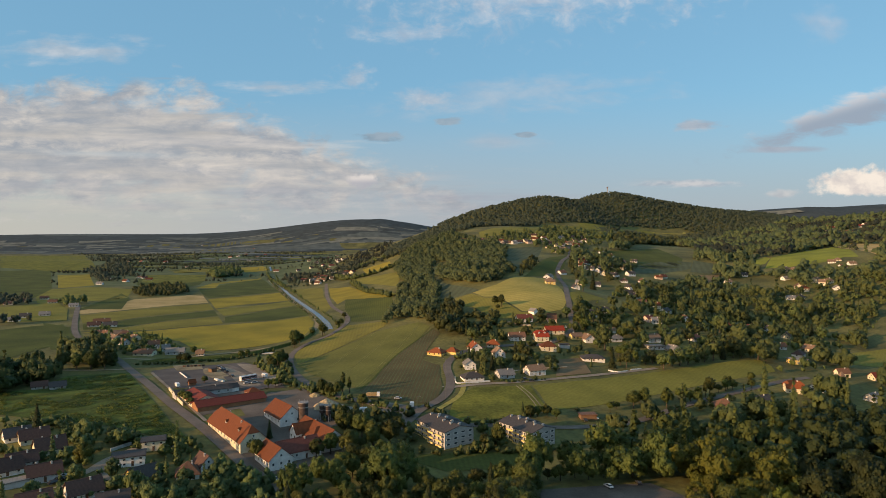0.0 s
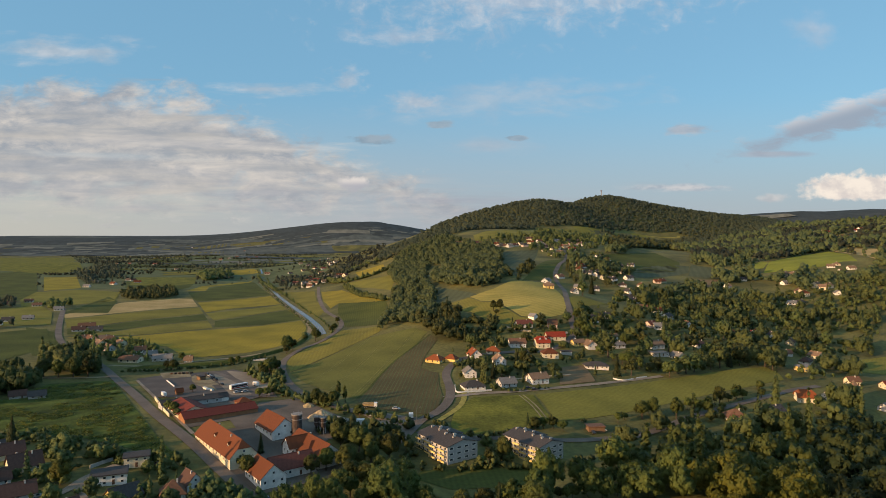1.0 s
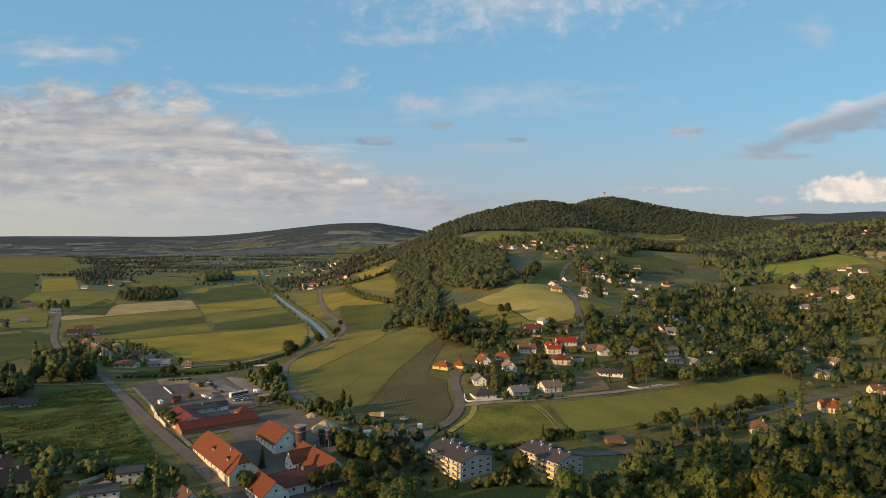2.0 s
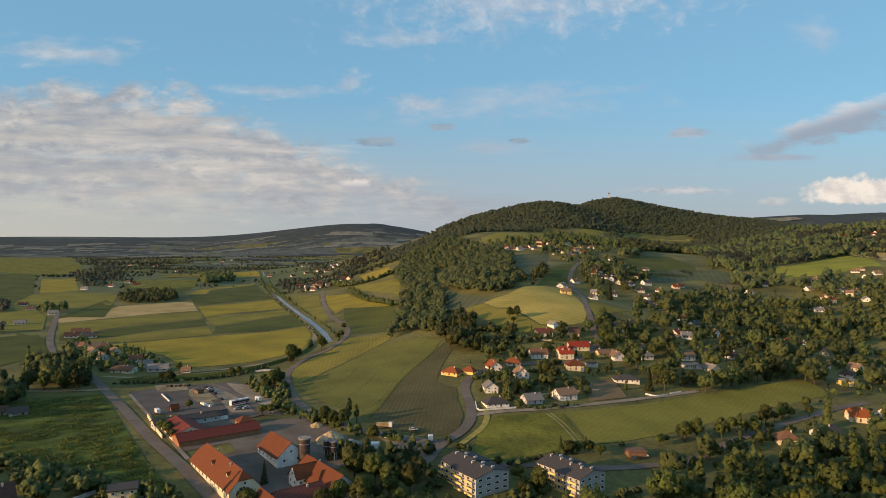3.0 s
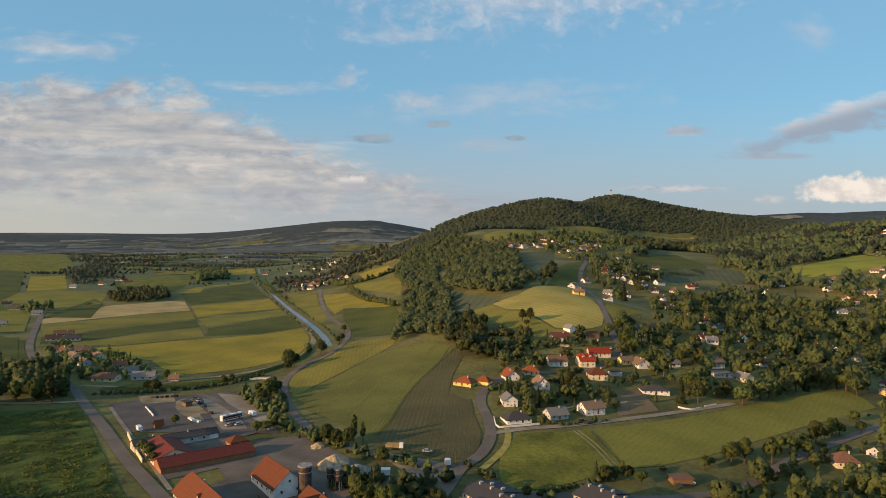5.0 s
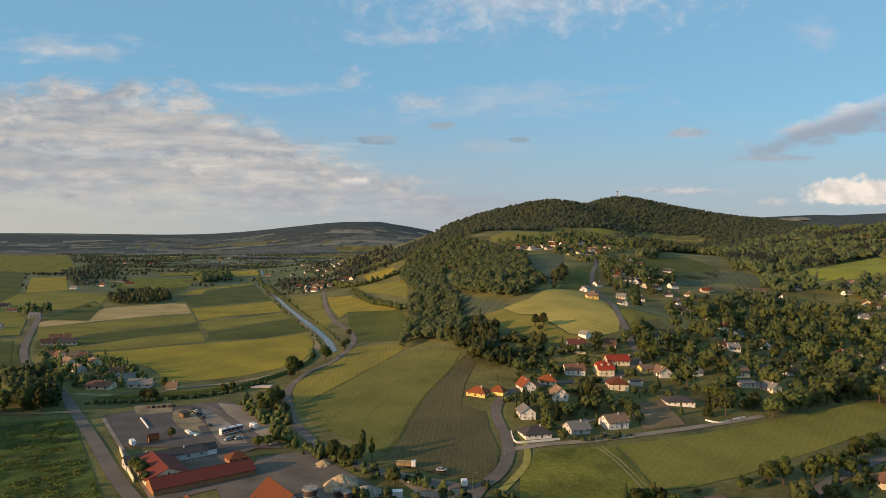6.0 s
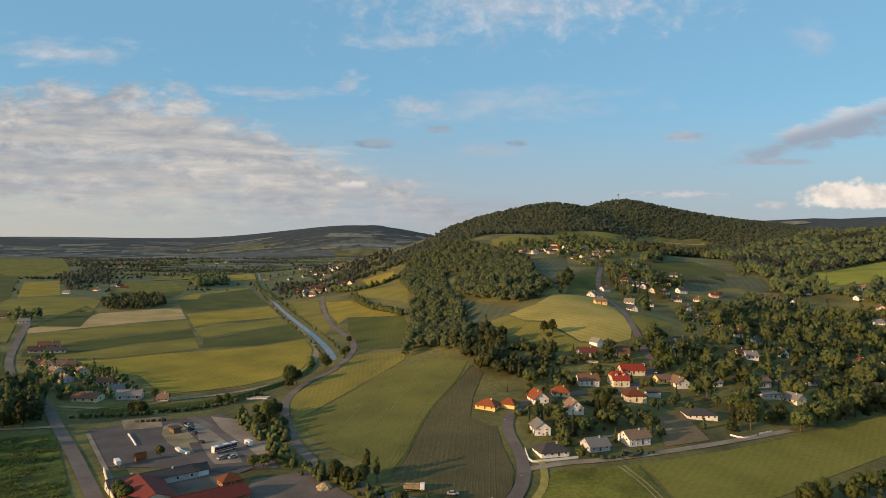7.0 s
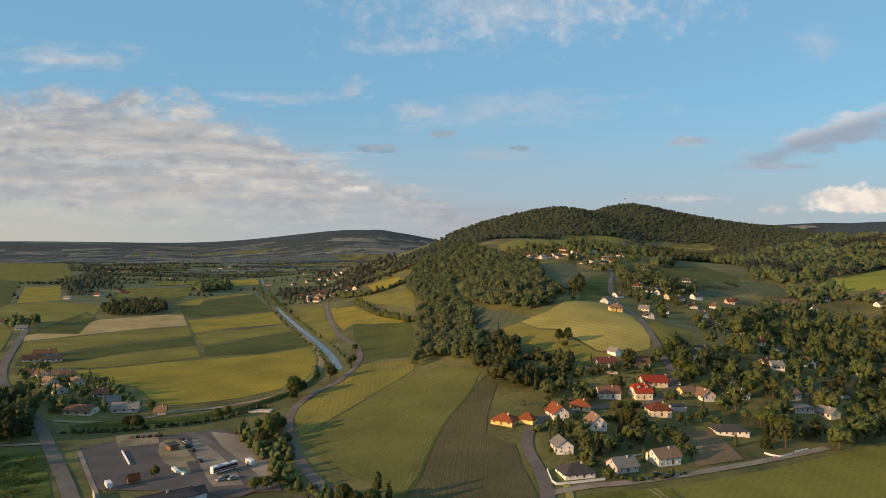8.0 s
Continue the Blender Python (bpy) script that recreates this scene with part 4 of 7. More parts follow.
        box(bm, -a + 0.3, a - 0.3, -b + 0.3, b - 0.3, z + 0.35, z + 0.42)
    bmesh.ops.recalc_face_normals(bm, faces=bm.faces)
    return bm


VIEW_OUT = [np.array([(663.8, 814.9), (782.5, 940.9), (996.1, 1040.8), (852.0, 806.9), (817.8, 777.3), (743.9, 795.5), (699.0, 805.9)]), np.array([(660.1, 866.2), (783.5, 957.5), (735.8, 891.1), (687.6, 843.7)]), np.array([(441.8, 789.1), (553.0, 966.2), (659.3, 979.0), (649.7, 900.4), (586.3, 819.5)]), np.array([(646.6, 1159.3), (907.9, 1424.5), (776.6, 1140.3), (651.6, 968.4), (526.2, 956.7)])]
STOREY = {1: "single-storey", 2: "two-storey", 3: "three-storey"}
SHAPE = {"gable": "gable roof", "hip": "hipped roof", "half": "half-hipped roof", "flat": "flat roof"}


def house(x, y, turn, L, W, eave, rise, roof="gable", wall="cream", tiles="orange", storeys=1, chimneys=1, name="house", label="", windows=True, gap=2.9, group="", attic=True, sink=0.0, keep=3.0, note=""):
    """A house with its ridge along its own x: walls, roof, chimneys, windows and door as parts."""
    k = 0.72 if name == "house" else 0.86
    eave, rise, L, W = eave * k, rise * (k + 0.12), L * 0.96, W * 0.94
    c, s = math.cos(radians(turn)), math.sin(radians(turn))
    corners = [(x + c * a - s * b, y + s * a + c * b) for a, b in ((-L / 2, -W / 2), (L / 2, -W / 2), (L / 2, W / 2), (-L / 2, W / 2))]
    z = float(np.mean([height(*q) for q in corners])) - sink
    deep = z - min(height(*q) for q in corners) + 0.4
    label = label or f"{WALLS[wall][0]} house with {'an' if ROOFS[tiles][0][0] in 'ao' else 'a'} {ROOFS[tiles][0]} {SHAPE[roof]}{note if roof != 'half' else ''}"
    root = thing(name, x, y, turn, label, "house" if name == "house" else name.replace("_", " "), group, z)
    front = 5 if keep > 2 else 2
    g = [(x + c * a - s * b, y + s * a + c * b - k) for a, b, k in ((-L / 2 - keep, -W / 2 - keep, front), (L / 2 + keep, -W / 2 - keep, front), (L / 2 + keep, W / 2 + keep, 0), (-L / 2 - keep, W / 2 + keep, 0))]
    KEEP_OUT.append(np.array(g))
    away = math.hypot(x - 50, y - 200)
    ex, ey, long = (50 - x) / away, (200 - y) / away, (55 if away < 520 else 58) if windows is True else 22
    if name == "house":
        VIEW_OUT.append(np.array([(x + ex * u - ey * v, y + ey * u + ex * v) for u, v in ((-4, -L * 0.6), (long, -L * 0.45), (long, L * 0.45), (-4, L * 0.6))]))
    bm = bmesh.new()
    if roof in ("gable", "half"):
        k = 1.0 if roof == "gable" else 0.52
        y1 = W / 2 * (1 - k)
        prof = [(-W / 2, -deep), (W / 2, -deep), (W / 2, eave), (y1, eave + rise * k), (-y1, eave + rise * k), (-W / 2, eave)]
        if k == 1.0:
            prof = prof[:3] + [(0, eave + rise)] + prof[5:]
        n = len(prof)
        solid(bm, [(-L / 2, a, b) for a, b in prof] + [(L / 2, a, b) for a, b in prof], [tuple(range(n)), tuple(range(2 * n - 1, n - 1, -1))] + [(i, n + i, n + (i + 1) % n, (i + 1) % n) for i in range(n)])
        bmesh.ops.recalc_face_normals(bm, faces=bm.faces)
    else:
        box(bm, -L / 2, L / 2, -W / 2, W / 2, -deep, eave)
    part("wall", bm, wall_mat(wall), root)
    part("roof", roof_faces(roof, L, W, eave + 0.02, rise, 0.75 if name == "house" else 0.55, 0.16), roof_mat(tiles), root)
    for i in range(chimneys):
        cx = L * (0.22 - 0.45 * i / max(1, chimneys - 1)) if chimneys > 1 else L * 0.18
        up = eave + rise * 0.86
        shared("chimney", CHIMNEY_ME, root, pose(cx, W * 0.08 * (1 if i % 2 else -1), up + 0.1) @ Matrix.Diagonal((0.85, 0.85, 0.9, 1)))
    if windows == "front":
        for i in range(3):
            window(root, ((i + 0.5) / 3 - 0.5) * L, -W / 2, eave * 0.56, 0, 1.5, 1.5)
        window(root, -L / 2, 0, eave * 0.56, -90, 1.5, 1.5), window(root, L / 2, 0, eave * 0.56, 90, 1.5, 1.5)
    elif windows:
        for k in range(storeys):
            z1, hw = eave / storeys * (k + 0.56), min(1.35, eave / storeys * 0.5)
            n = max(1, int(L / gap))
            for i in range(n):
                u = (i + 0.5) / n * L - L / 2
                if not (k == 0 and i == n // 2 and n > 1):
                    window(root, u, -W / 2, z1, 0, 1.1, hw)
                window(root, -u, W / 2, z1, 180, 1.1, hw)
            n = max(1, int(W / (gap + 0.4)))
            for i in range(n):
                u = (i + 0.5) / n * W - W / 2
                window(root, -L / 2, u, z1, -90, 1.1, hw)
                window(root, L / 2, u, z1, 90, 1.1, hw)
        if attic and rise > 2.8 and roof in ("gable", "half"):
            for sgn in (-1, 1):
                window(root, sgn * L / 2, 0, eave + rise * 0.33, 90 * sgn, 1.0, 1.1)
        n = max(1, int(L / gap))
        shared("door", DOOR_ME, root, pose((n // 2 + 0.5) / n * L - L / 2 if n > 1 else L * 0.3, -W / 2, 0.02))
    return root


def dormers(root, L, W, eave, rise, tiles, wall, at, side=-1):
    """Small gabled dormers on the slope, each with its window."""
    for u in at:
        bm = bmesh.new()
        y0 = side * W * 0.30
        z0 = eave + rise * 0.4
        solid(bm, [(u - 0.8, y0, z0 - 1), (u + 0.8, y0, z0 - 1), (u + 0.8, y0, z0 + 1.1), (u, y0, z0 + 1.9), (u - 0.8, y0, z0 + 1.1), (u - 0.8, 0, z0 - 1), (u + 0.8, 0, z0 - 1), (u + 0.8, 0, z0 + 1.1), (u, 0, z0 + 1.9), (u - 0.8, 0, z0 + 1.1)],
              [(0, 1, 2, 3, 4), (9, 8, 7, 6, 5), (1, 6, 7, 2), (0, 4, 9, 5)])
        bmesh.ops.recalc_face_normals(bm, faces=bm.faces)
        d = part("dormer", bm, wall_mat(wall), root)
        bm = bmesh.new()
        for sg in (-1, 1):
            solid(bm, [(u + sg * 1.0, y0 + side * 0.25, z0 + 0.95), (u, y0 + side * 0.25, z0 + 1.95), (u, 0, z0 + 1.95), (u + sg * 1.0, 0, z0 + 0.95), (u + sg * 1.0, y0 + side * 0.25, z0 + 1.1), (u, y0 + side * 0.25, z0 + 2.1), (u, 0, z0 + 2.1), (u + sg * 1.0, 0, z0 + 1.1)],
                  [(0, 1, 2, 3), (4, 7, 6, 5), (0, 4, 5, 1), (3, 2, 6, 7), (0, 3, 7, 4)])
        bmesh.ops.recalc_face_normals(bm, faces=bm.faces)
        part("dormer_roof", bm, roof_mat(tiles), d)
        window(d, u, y0, z0 + 0.4, 0 if side < 0 else 180, 1.0, 1.0)


# ---- the works and the depot ----
A, B = Vector((0.914, 0.407)), Vector((-0.407, 0.914))
barn = house(-23.2, 332.4, 114, 48, 13, 4.3, 6.6, "half", "cream", "orange", 1, 2, "barn", "long cream barn with a steep orange tiled roof beside the road", gap=4.2)
dormers(barn, 46.6, 12.3, 3.7, 6.07, "orange", "cream", (-14, 3), 1)
house(-4.6, 297, 114, 17, 11.5, 4.8, 4.8, "gable", "white", "orange", 1, 0, "workshop", "white workshop with an orange tiled gable roof")
house(-0.9, 353.2, 114, 22, 13.5, 4.4, 5.6, "gable", "white", "orange", 1, 0, "workshop", "white workshop with a steep orange tiled roof", gap=4)
house(16.2, 321.5, 114, 32, 12.6, 4.6, 4.8, "gable", "white", "orange", 1, 1, "workshop", "long white works building with an orange tiled roof", gap=3.6)
house(9.5, 325, 24, 13, 8, 5.0, 4.0, "gable", "white", "orange", 1, 0, "workshop", "white cross-gabled works wing with an orange roof")
house(5.4, 304.2, 24, 20, 11, 4.4, 4.4, "gable", "white", "maroon", 1, 1, "workshop", "low works building with a maroon tiled roof", gap=4)
house(17, 318.4, 24, 15, 10, 4.6, 4.2, "hip", "white", "orange", 1, 0, "workshop", "small white works wing with an orange hipped roof")
house(-47.5, 396, 114, 25, 17, 3.2, 3.0, "gable", "cream", "red", 1, 0, "depot_building", "cream depot wing with a red metal gable roof", gap=5)
house(-30.5, 385.0, 24, 40, 11.5, 2.9, 2.5, "gable", "brick", "red", 1, 0, "depot_building", "long brick depot wing with a red roof", windows=False)
house(-48, 412, 24, 34, 8, 3.4, 1.8, "gable", "grey", "dark", 1, 2, "depot_building", "low depot wing with a dark grey roof", gap=5)
house(-31.5, 418.3, 30, 5.5, 5, 3.4, 1.8, "gable", "white", "dark", 1, 0, "shed", "small white shed with a dark roof beside the depot", windows=False)
house(-19.1, 405.2, 24, 8, 7, 2.8, 2.0, "hip", "brick", "orange", 1, 0, "depot_building", "low brick gatehouse with an orange hipped roof", gap=4)


def silo(x, y, r, h, legs, label):
    root = thing("silo", x, y, 0, label, "silo", "silos of the works")
    z0 = 4.0 if legs else -0.5
    bm = bmesh.new()
    tube(bm, r, r, z0, h, 20)
    if legs:
        tube(bm, r, 0.4, z0, z0 - 1.8, 20)
    part("drum", bm, material("rusty_brick", (0.085, 0.060, 0.050), 0.85, 0.3, 0.5, 3), root)
    bm = bmesh.new()
    tube(bm, r + 0.25, r + 0.25, h, h + 0.5, 20)
    part("rim", bm, material("silo_rim", (0.26, 0.24, 0.22), 0.9, 0.2, 0.5, 4), root)
    bm = bmesh.new()
    tube(bm, r + 0.15, r + 0.15, h - 2.2, h - 1.9, 20)
    part("hoop", bm, METAL, root)
    for i in range(5):
        a = i * math.tau / 5
        bm = bmesh.new()
        box(bm, r * 0.85 * math.cos(a) - 0.06, r * 0.85 * math.cos(a) + 0.06, r * 0.85 * math.sin(a) - 0.06, r * 0.85 * math.sin(a) + 0.06, h + 0.5, h + 1.5)
        part("rail_post", bm, METAL, root)
        if legs:
            bm = bmesh.new()
            box(bm, r * 0.8 * math.cos(a) - 0.15, r * 0.8 * math.cos(a) + 0.15, r * 0.8 * math.sin(a) - 0.15, r * 0.8 * math.sin(a) + 0.15, -0.4, z0 + 0.3)
            part("leg", bm, METAL, root)


silo(9, 345, 2.5, 11, False, "round dark brick silo with a concrete rim")
silo(18.9, 350.1, 1.5, 7.5, True, "dark steel silo standing on legs")
silo(21.6, 347.3, 1.6, 8.0, True, "dark steel silo standing on legs")


def heap(x, y, r, h, col, label):
    rng = np.random.default_rng(int(r * 10))
    bm = bmesh.new()
    rings = [[bm.verts.new((q * r * math.cos(a) * (1 + 0.12 * rng.standard_normal()), q * r * math.sin(a) * (1 + 0.12 * rng.standard_normal()), h * (1 - q) ** 0.9 + 0.15 * rng.standard_normal() * q - (0.4 if q == 1 else 0)))
              for a in np.linspace(0, math.tau, 18, endpoint=False)] for q in (1, 0.75, 0.5, 0.28, 0.1)]
    for lo, hi in zip(rings, rings[1:]):
        for i in range(18):
            bm.faces.new((lo[i], lo[(i + 1) % 18], hi[(i + 1) % 18], hi[i]))
    bm.faces.new(rings[-1])
    ob = part("gravel_mound", bm, material("heap_" + label.split()[0], col, 0.95, 0.25, 0.6, 5, 0.5), None)
    ob.matrix_basis = pose(x, y, height(x, y) + 0.25)
    tagged(ob, label, "gravel mound", "mounds of gravel in the yard")


heap(22.1, 370.2, 7.5, 5.0, (0.40, 0.31, 0.19), "sandy conical mound of gravel in the yard")
heap(30.4, 360.1, 8.5, 4.2, (0.27, 0.245, 0.20), "grey conical mound of gravel in the yard")
heap(16.5, 393.5, 3.5, 2.0, (0.42, 0.32, 0.17), "tan small mound of sand in the yard")


# ---- the flats ----
def flats(x, y, turn, label, wide=1.0):
    root = thing("apartment_building", x, y, turn, label, "apartment building", "blocks of flats", height(x, y) - 0.3)
    root.scale = (wide, wide, 0.9)
    c, s = math.cos(radians(turn)), math.sin(radians(turn))
    KEEP_OUT.append(np.array([(x + c * a - s * b, y + s * a + c * b) for a, b in ((-15, -16), (15, -16), (15, 12), (-15, 12))]))
    for u0, u1, v0, v1 in ((-12, 0, -7, 8.5), (0, 12, -8.5, 7)):
        L, W, cx, cy = u1 - u0, v1 - v0, (u0 + u1) / 2, (v0 + v1) / 2
        bm = bmesh.new()
        prof = [(-W / 2, -1.5), (W / 2, -1.5), (W / 2, 8.2), (0, 10.4), (-W / 2, 8.2)]
        solid(bm, [(cx - L / 2, cy + a, b) for a, b in prof] + [(cx + L / 2, cy + a, b) for a, b in prof], [(0, 1, 2, 3, 4), (9, 8, 7, 6, 5)] + [(i, 5 + i, 5 + (i + 1) % 5, (i + 1) % 5) for i in range(5)])
        bmesh.ops.recalc_face_normals(bm, faces=bm.faces)
        part("wall", bm, wall_mat("plaster"), root)
        bm = roof_faces("gable", L, W, 8.22, 2.2, 0.7, 0.2)
        bmesh.ops.translate(bm, verts=bm.verts, vec=(cx, cy, 0))
        part("roof", bm, roof_mat("dark"), root)
        for i in range(4):
            shared("chimney", CHIMNEY_ME, root, pose(cx - 4.2 + 2.8 * i, cy + (1.4 if i % 2 else -1.0), 10.2) @ Matrix.Diagonal((0.75, 2.0, 0.95, 1)))
        for k in range(3):
            z = 1.5 + 2.7 * k
            for i in range(4):
                window(root, cx - L / 2 + (i + 0.5) * L / 4, v0, z, 0, 1.3, 1.5)
                window(root, cx - L / 2 + (i + 0.5) * L / 4, v1, z, 180, 1.3, 1.4)
                if u0 == 0:
                    window(root, u1, v0 + (i + 0.5) * W / 4, z, 90, 2.2, 1.1)
            # balconies along the western front
            for v in (cx - 3.2, cx + 3.2):
                bm = bmesh.new()
                box(bm, v - 2.3, v + 2.3, v0 - 1.5, v0, 2.7 * k + 0.1, 2.7 * k + 0.28)
                part("balcony", bm, CONCRETE, root)
                bm = bmesh.new()
                box(bm, v - 2.3, v + 2.3, v0 - 1.5, v0 - 1.38, 2.7 * k + 0.284, 2.7 * k + 1.15)
                part("parapet", bm, wall_mat("yellow"), root, "yellow rendered balcony parapet")
    return root


flats(77, 316, -68, "three-storey block of flats with balconies and many chimneys", 1.1)
flats(117, 308.5, -66, "grey three-storey block of flats beside the lane", 1.03)

# ---- the houses at the bend ----
HOUSES = "houses on the village slope"
house(108.1, 472.6, -42, 12, 9.5, 3.0, 3.2, "hip", "yellow", "vivid", 1, 1, group=HOUSES, note=" by a field")
house(119.3, 470.7, -42, 9, 7, 2.6, 2.6, "hip", "yellow", "vivid", 1, 0, "garage", "low yellow annexe with an orange hipped roof", windows=False)
house(137.7, 475.7, -90, 12, 8.6, 4.2, 4.2, "gable", "white", "vivid", 1, 1, group=HOUSES)
house(155, 484.8, -15, 10, 8, 3.4, 3.4, "hip", "cream", "vivid", 1, 1, group=HOUSES, note=" behind a hedge")
house(151.1, 459.1, -95, 10, 8.6, 4.6, 4.4, "gable", "white", "tan", 1, 1, group=HOUSES, note=" by the bend")
house(122.3, 434.8, -95, 10, 8, 4.4, 3.2, "gable", "white", "grey", 2, 0, group=HOUSES)
house(117.4, 410.3, 3, 14, 10, 2.9, 3.2, "hip", "white", "dark", 1, 1, group=HOUSES, note=" beside the road")
house(140.5, 413.2, 8, 11, 9, 3.2, 3.4, "gable", "grey", "grey", 1, 1, group=HOUSES, note=" by the track")
house(163.5, 418.4, 10, 13, 9, 4.8, 3.4, "gable", "white", "tan", 2, 1, group=HOUSES, note=" by the track")
house(204.6, 551.8, 0, 14, 8.5, 4.0, 3.4, "gable", "white", "maroon", 1, 1, group=HOUSES, note=" on a terrace")
house(229.2, 547.8, -12, 8, 8, 4.4, 4.6, "gable", "pink", "brown", 1, 0, group=HOUSES)
house(220.6, 569.8, -70, 8, 6, 3.0, 2.4, "gable", "white", "grey", 1, 0, "shed", "white garden shed with a grey roof", windows=False)
big = house(200.4, 500.6, -4, 11, 10, 5.6, 5.0, "half", "cream", "bright", 2, 1, group=HOUSES, label="cream house with a bright red half-hipped roof and dormers")
dormers(big, 10.6, 9.4, 4.03, 4.2, "bright", "white", (-2.4, 2.4))
house(219.6, 519.1, -6, 16, 9, 4.0, 3.6, "gable", "cream", "bright", 1, 0, group=HOUSES, note=" wing")
house(180.2, 502, -6, 13, 9, 4.4, 3.6, "gable", "white", "brown", 2, 1, group=HOUSES)
house(196.5, 475.8, -10, 12, 10, 5.0, 3.6, "hip", "cream", "orange", 2, 1, group=HOUSES)
house(212.7, 482.4, -10, 8, 6, 2.8, 0.3, "flat", "grey", "dark", 1, 0, "garage", "grey flat-roofed double garage", windows=False)
house(232.9, 504.6, 5, 10, 7, 3.6, 2.6, "gable", "yellow", "tan", 1, 0, group=HOUSES)
house(240.4, 498.3, -88, 11, 9, 3.8, 3.8, "gable", "white", "tan", 1, 1, group=HOUSES)
house(221.7, 451, -14, 17, 11, 3.0, 2.6, "hip", "white", "dark", 1, 0, group=HOUSES, note=" and terrace")
house(298.2, 497.1, 8, 12, 9, 4.4, 3.6, "gable", "white", "tan", 2, 1, group=HOUSES, note=" among trees")
house(320.8, 504.5, 10, 9, 8, 3.4, 3.0, "gable", "grey", "dark", 1, 0, group=HOUSES)
house(289.8, 478.9, -5, 13, 10, 3.2, 0.4, "flat", "grey", "grey", 1, 0, group=HOUSES)
house(272.5, 519.6, -5, 6.5, 5, 2.8, 1.8, "gable", "white", "tan", 1, 0, "shed", "small white garden house with a tan roof", windows=False)
house(264.8, 499.3, 6, 11, 8, 3.2, 3.0, "gable", "white", "grey", 1, 1, group=HOUSES)
house(370.8, 612.5, -8, 9, 8, 4.2, 3.4, "gable", "cream", "orange", 1, 1, group=HOUSES)
house(326.9, 552.1, 20, 9, 8, 3.6, 3.2, "gable", "pink", "maroon", 1, 1, group=HOUSES)
house(371, 561.6, 85, 9, 8, 3.4, 4.4, "gable", "white", "brown", 1, 1, group=HOUSES)
house(413, 557.4, 10, 8, 8, 3.6, 3.6, "gable", "cream", "orange", 1, 1, group=HOUSES)
house(453.4, 567.6, -105, 11, 9, 3.6, 5.0, "half", "white", "orange", 2, 1, group=HOUSES)
house(398.8, 690.3, 30, 8, 7, 3.2, 3.4, "gable", "white", "dark", 1, 1, group=HOUSES)
house(390.1, 694.4, -10, 9, 8, 3.4, 3.0, "gable", "grey", "dark", 1, 1, group=HOUSES)
house(492.8, 808.3, -10, 9, 8, 3.8, 3.0, "gable", "pink", "orange", 1, 1, group=HOUSES)
house(373.9, 753, -10, 9, 8, 3.4, 3.4, "gable", "white", "dark", 1, 1, group=HOUSES)
house(311.2, 677.4, -92, 9, 7, 3.4, 3.6, "gable", "white", "dark", 1, 1, group=HOUSES)
house(286.4, 690.7, -10, 11, 8, 4.6, 2.8, "gable", "yellow", "tan", 2, 1, group=HOUSES)
house(312.1, 757, 20, 9, 7, 3.6, 3.0, "gable", "white", "grey", 1, 1, group=HOUSES)
house(291.2, 572.6, 0, 10, 8, 3.2, 2.6, "gable", "grey", "dark", 1, 1, group=HOUSES)
for k, (x, y) in enumerate(((481.0, 985.7), (491.4, 966.5), (504.4, 959.5), (508.4, 939.0), (545.4, 968.5), (424.3, 778.3), (364.3, 583.9), (300.5, 469.6), (341.8, 501.3), (1192.1, 1468.4), (1330.8, 1564.5), (910.8, 1229.7), (488.9, 1039.0), (525.2, 1042.2), (531.1, 1021.0), (461.7, 855.6), (412.1, 823.2), (426.3, 805.3), (454.0, 814.4), (350.1, 749.6), (457.0, 866.0), (430.4, 909.6), (417.0, 748.5), (1246.5, 1571.3), (385.7, 490.5), (331.9, 547.2), (415.2, 465.7), (444.6, 485.9), (413.1, 692.8), (452.3, 781.1), (277.3, 560.3), (1381.7, 1565.3), (1292.1, 1428.6), (588.0, 789.6), (642.9, 829.2))):
    house(x, y, (-10, 35, -80, 10, -40)[k % 5], (11, 9, 12, 10)[k % 4], 8.5, 3.6 if k % 3 else 5.0, 3.4, ("gable", "gable", "hip")[k % 3], ("grey", "white", "white", "cream")[k % 4], ("dark", "grey", "umber", "tan", "dark", "brown")[k % 6], 1 if k % 3 else 2, 1, group=HOUSES, windows="front", keep=2)
# along the lane at the wood
EAST = "houses along the eastern lane"
house(255.7, 345.1, -20, 11, 10, 4.4, 4.0, "hip", "cream", "brown", 1, 1, group=EAST, note=" beside the lane")
house(326.6, 370, -25, 11, 9.5, 5.0, 4.6, "half", "cream", "vivid", 2, 1, group=EAST)
house(348.8, 372.1, 30, 12, 9, 4.6, 4.2, "gable", "white", "grey", 2, 1, group=EAST)
house(366.3, 372, 0, 4.2, 4.2, 9.5, 3.4, "hip", "stone", "tan", 2, 0, "tower", "slender tan stone tower with a pointed roof", gap=2.4)
house(394.9, 400.7, -10, 9, 7, 4.5, 3.2, "gable", "cream", "brown", 1, 1, group=EAST)
house(415.2, 388.6, -10, 12, 9, 3.6, 3.4, "gable", "cream", "red", 1, 1, group=EAST)
house(390.3, 439.5, -10, 13, 9, 5.4, 1.4, "hip", "yellow", "grey", 2, 0, group=EAST, note=" and balcony")
house(417.9, 493.2, -10, 13, 8, 3.2, 3.0, "gable", "grey", "brown", 1, 1, group=EAST)
house(440.1, 558, -110, 10, 9, 3.4, 4.8, "gable", "white", "red", 1, 1, group=EAST)
house(469.4, 567.1, -110, 8, 7, 3.4, 4.2, "gable", "white", "dark", 1, 1, group=EAST)
house(468.1, 541.6, 40, 9, 8, 3.6, 4.0, "gable", "cream", "brown", 1, 1, group=EAST)
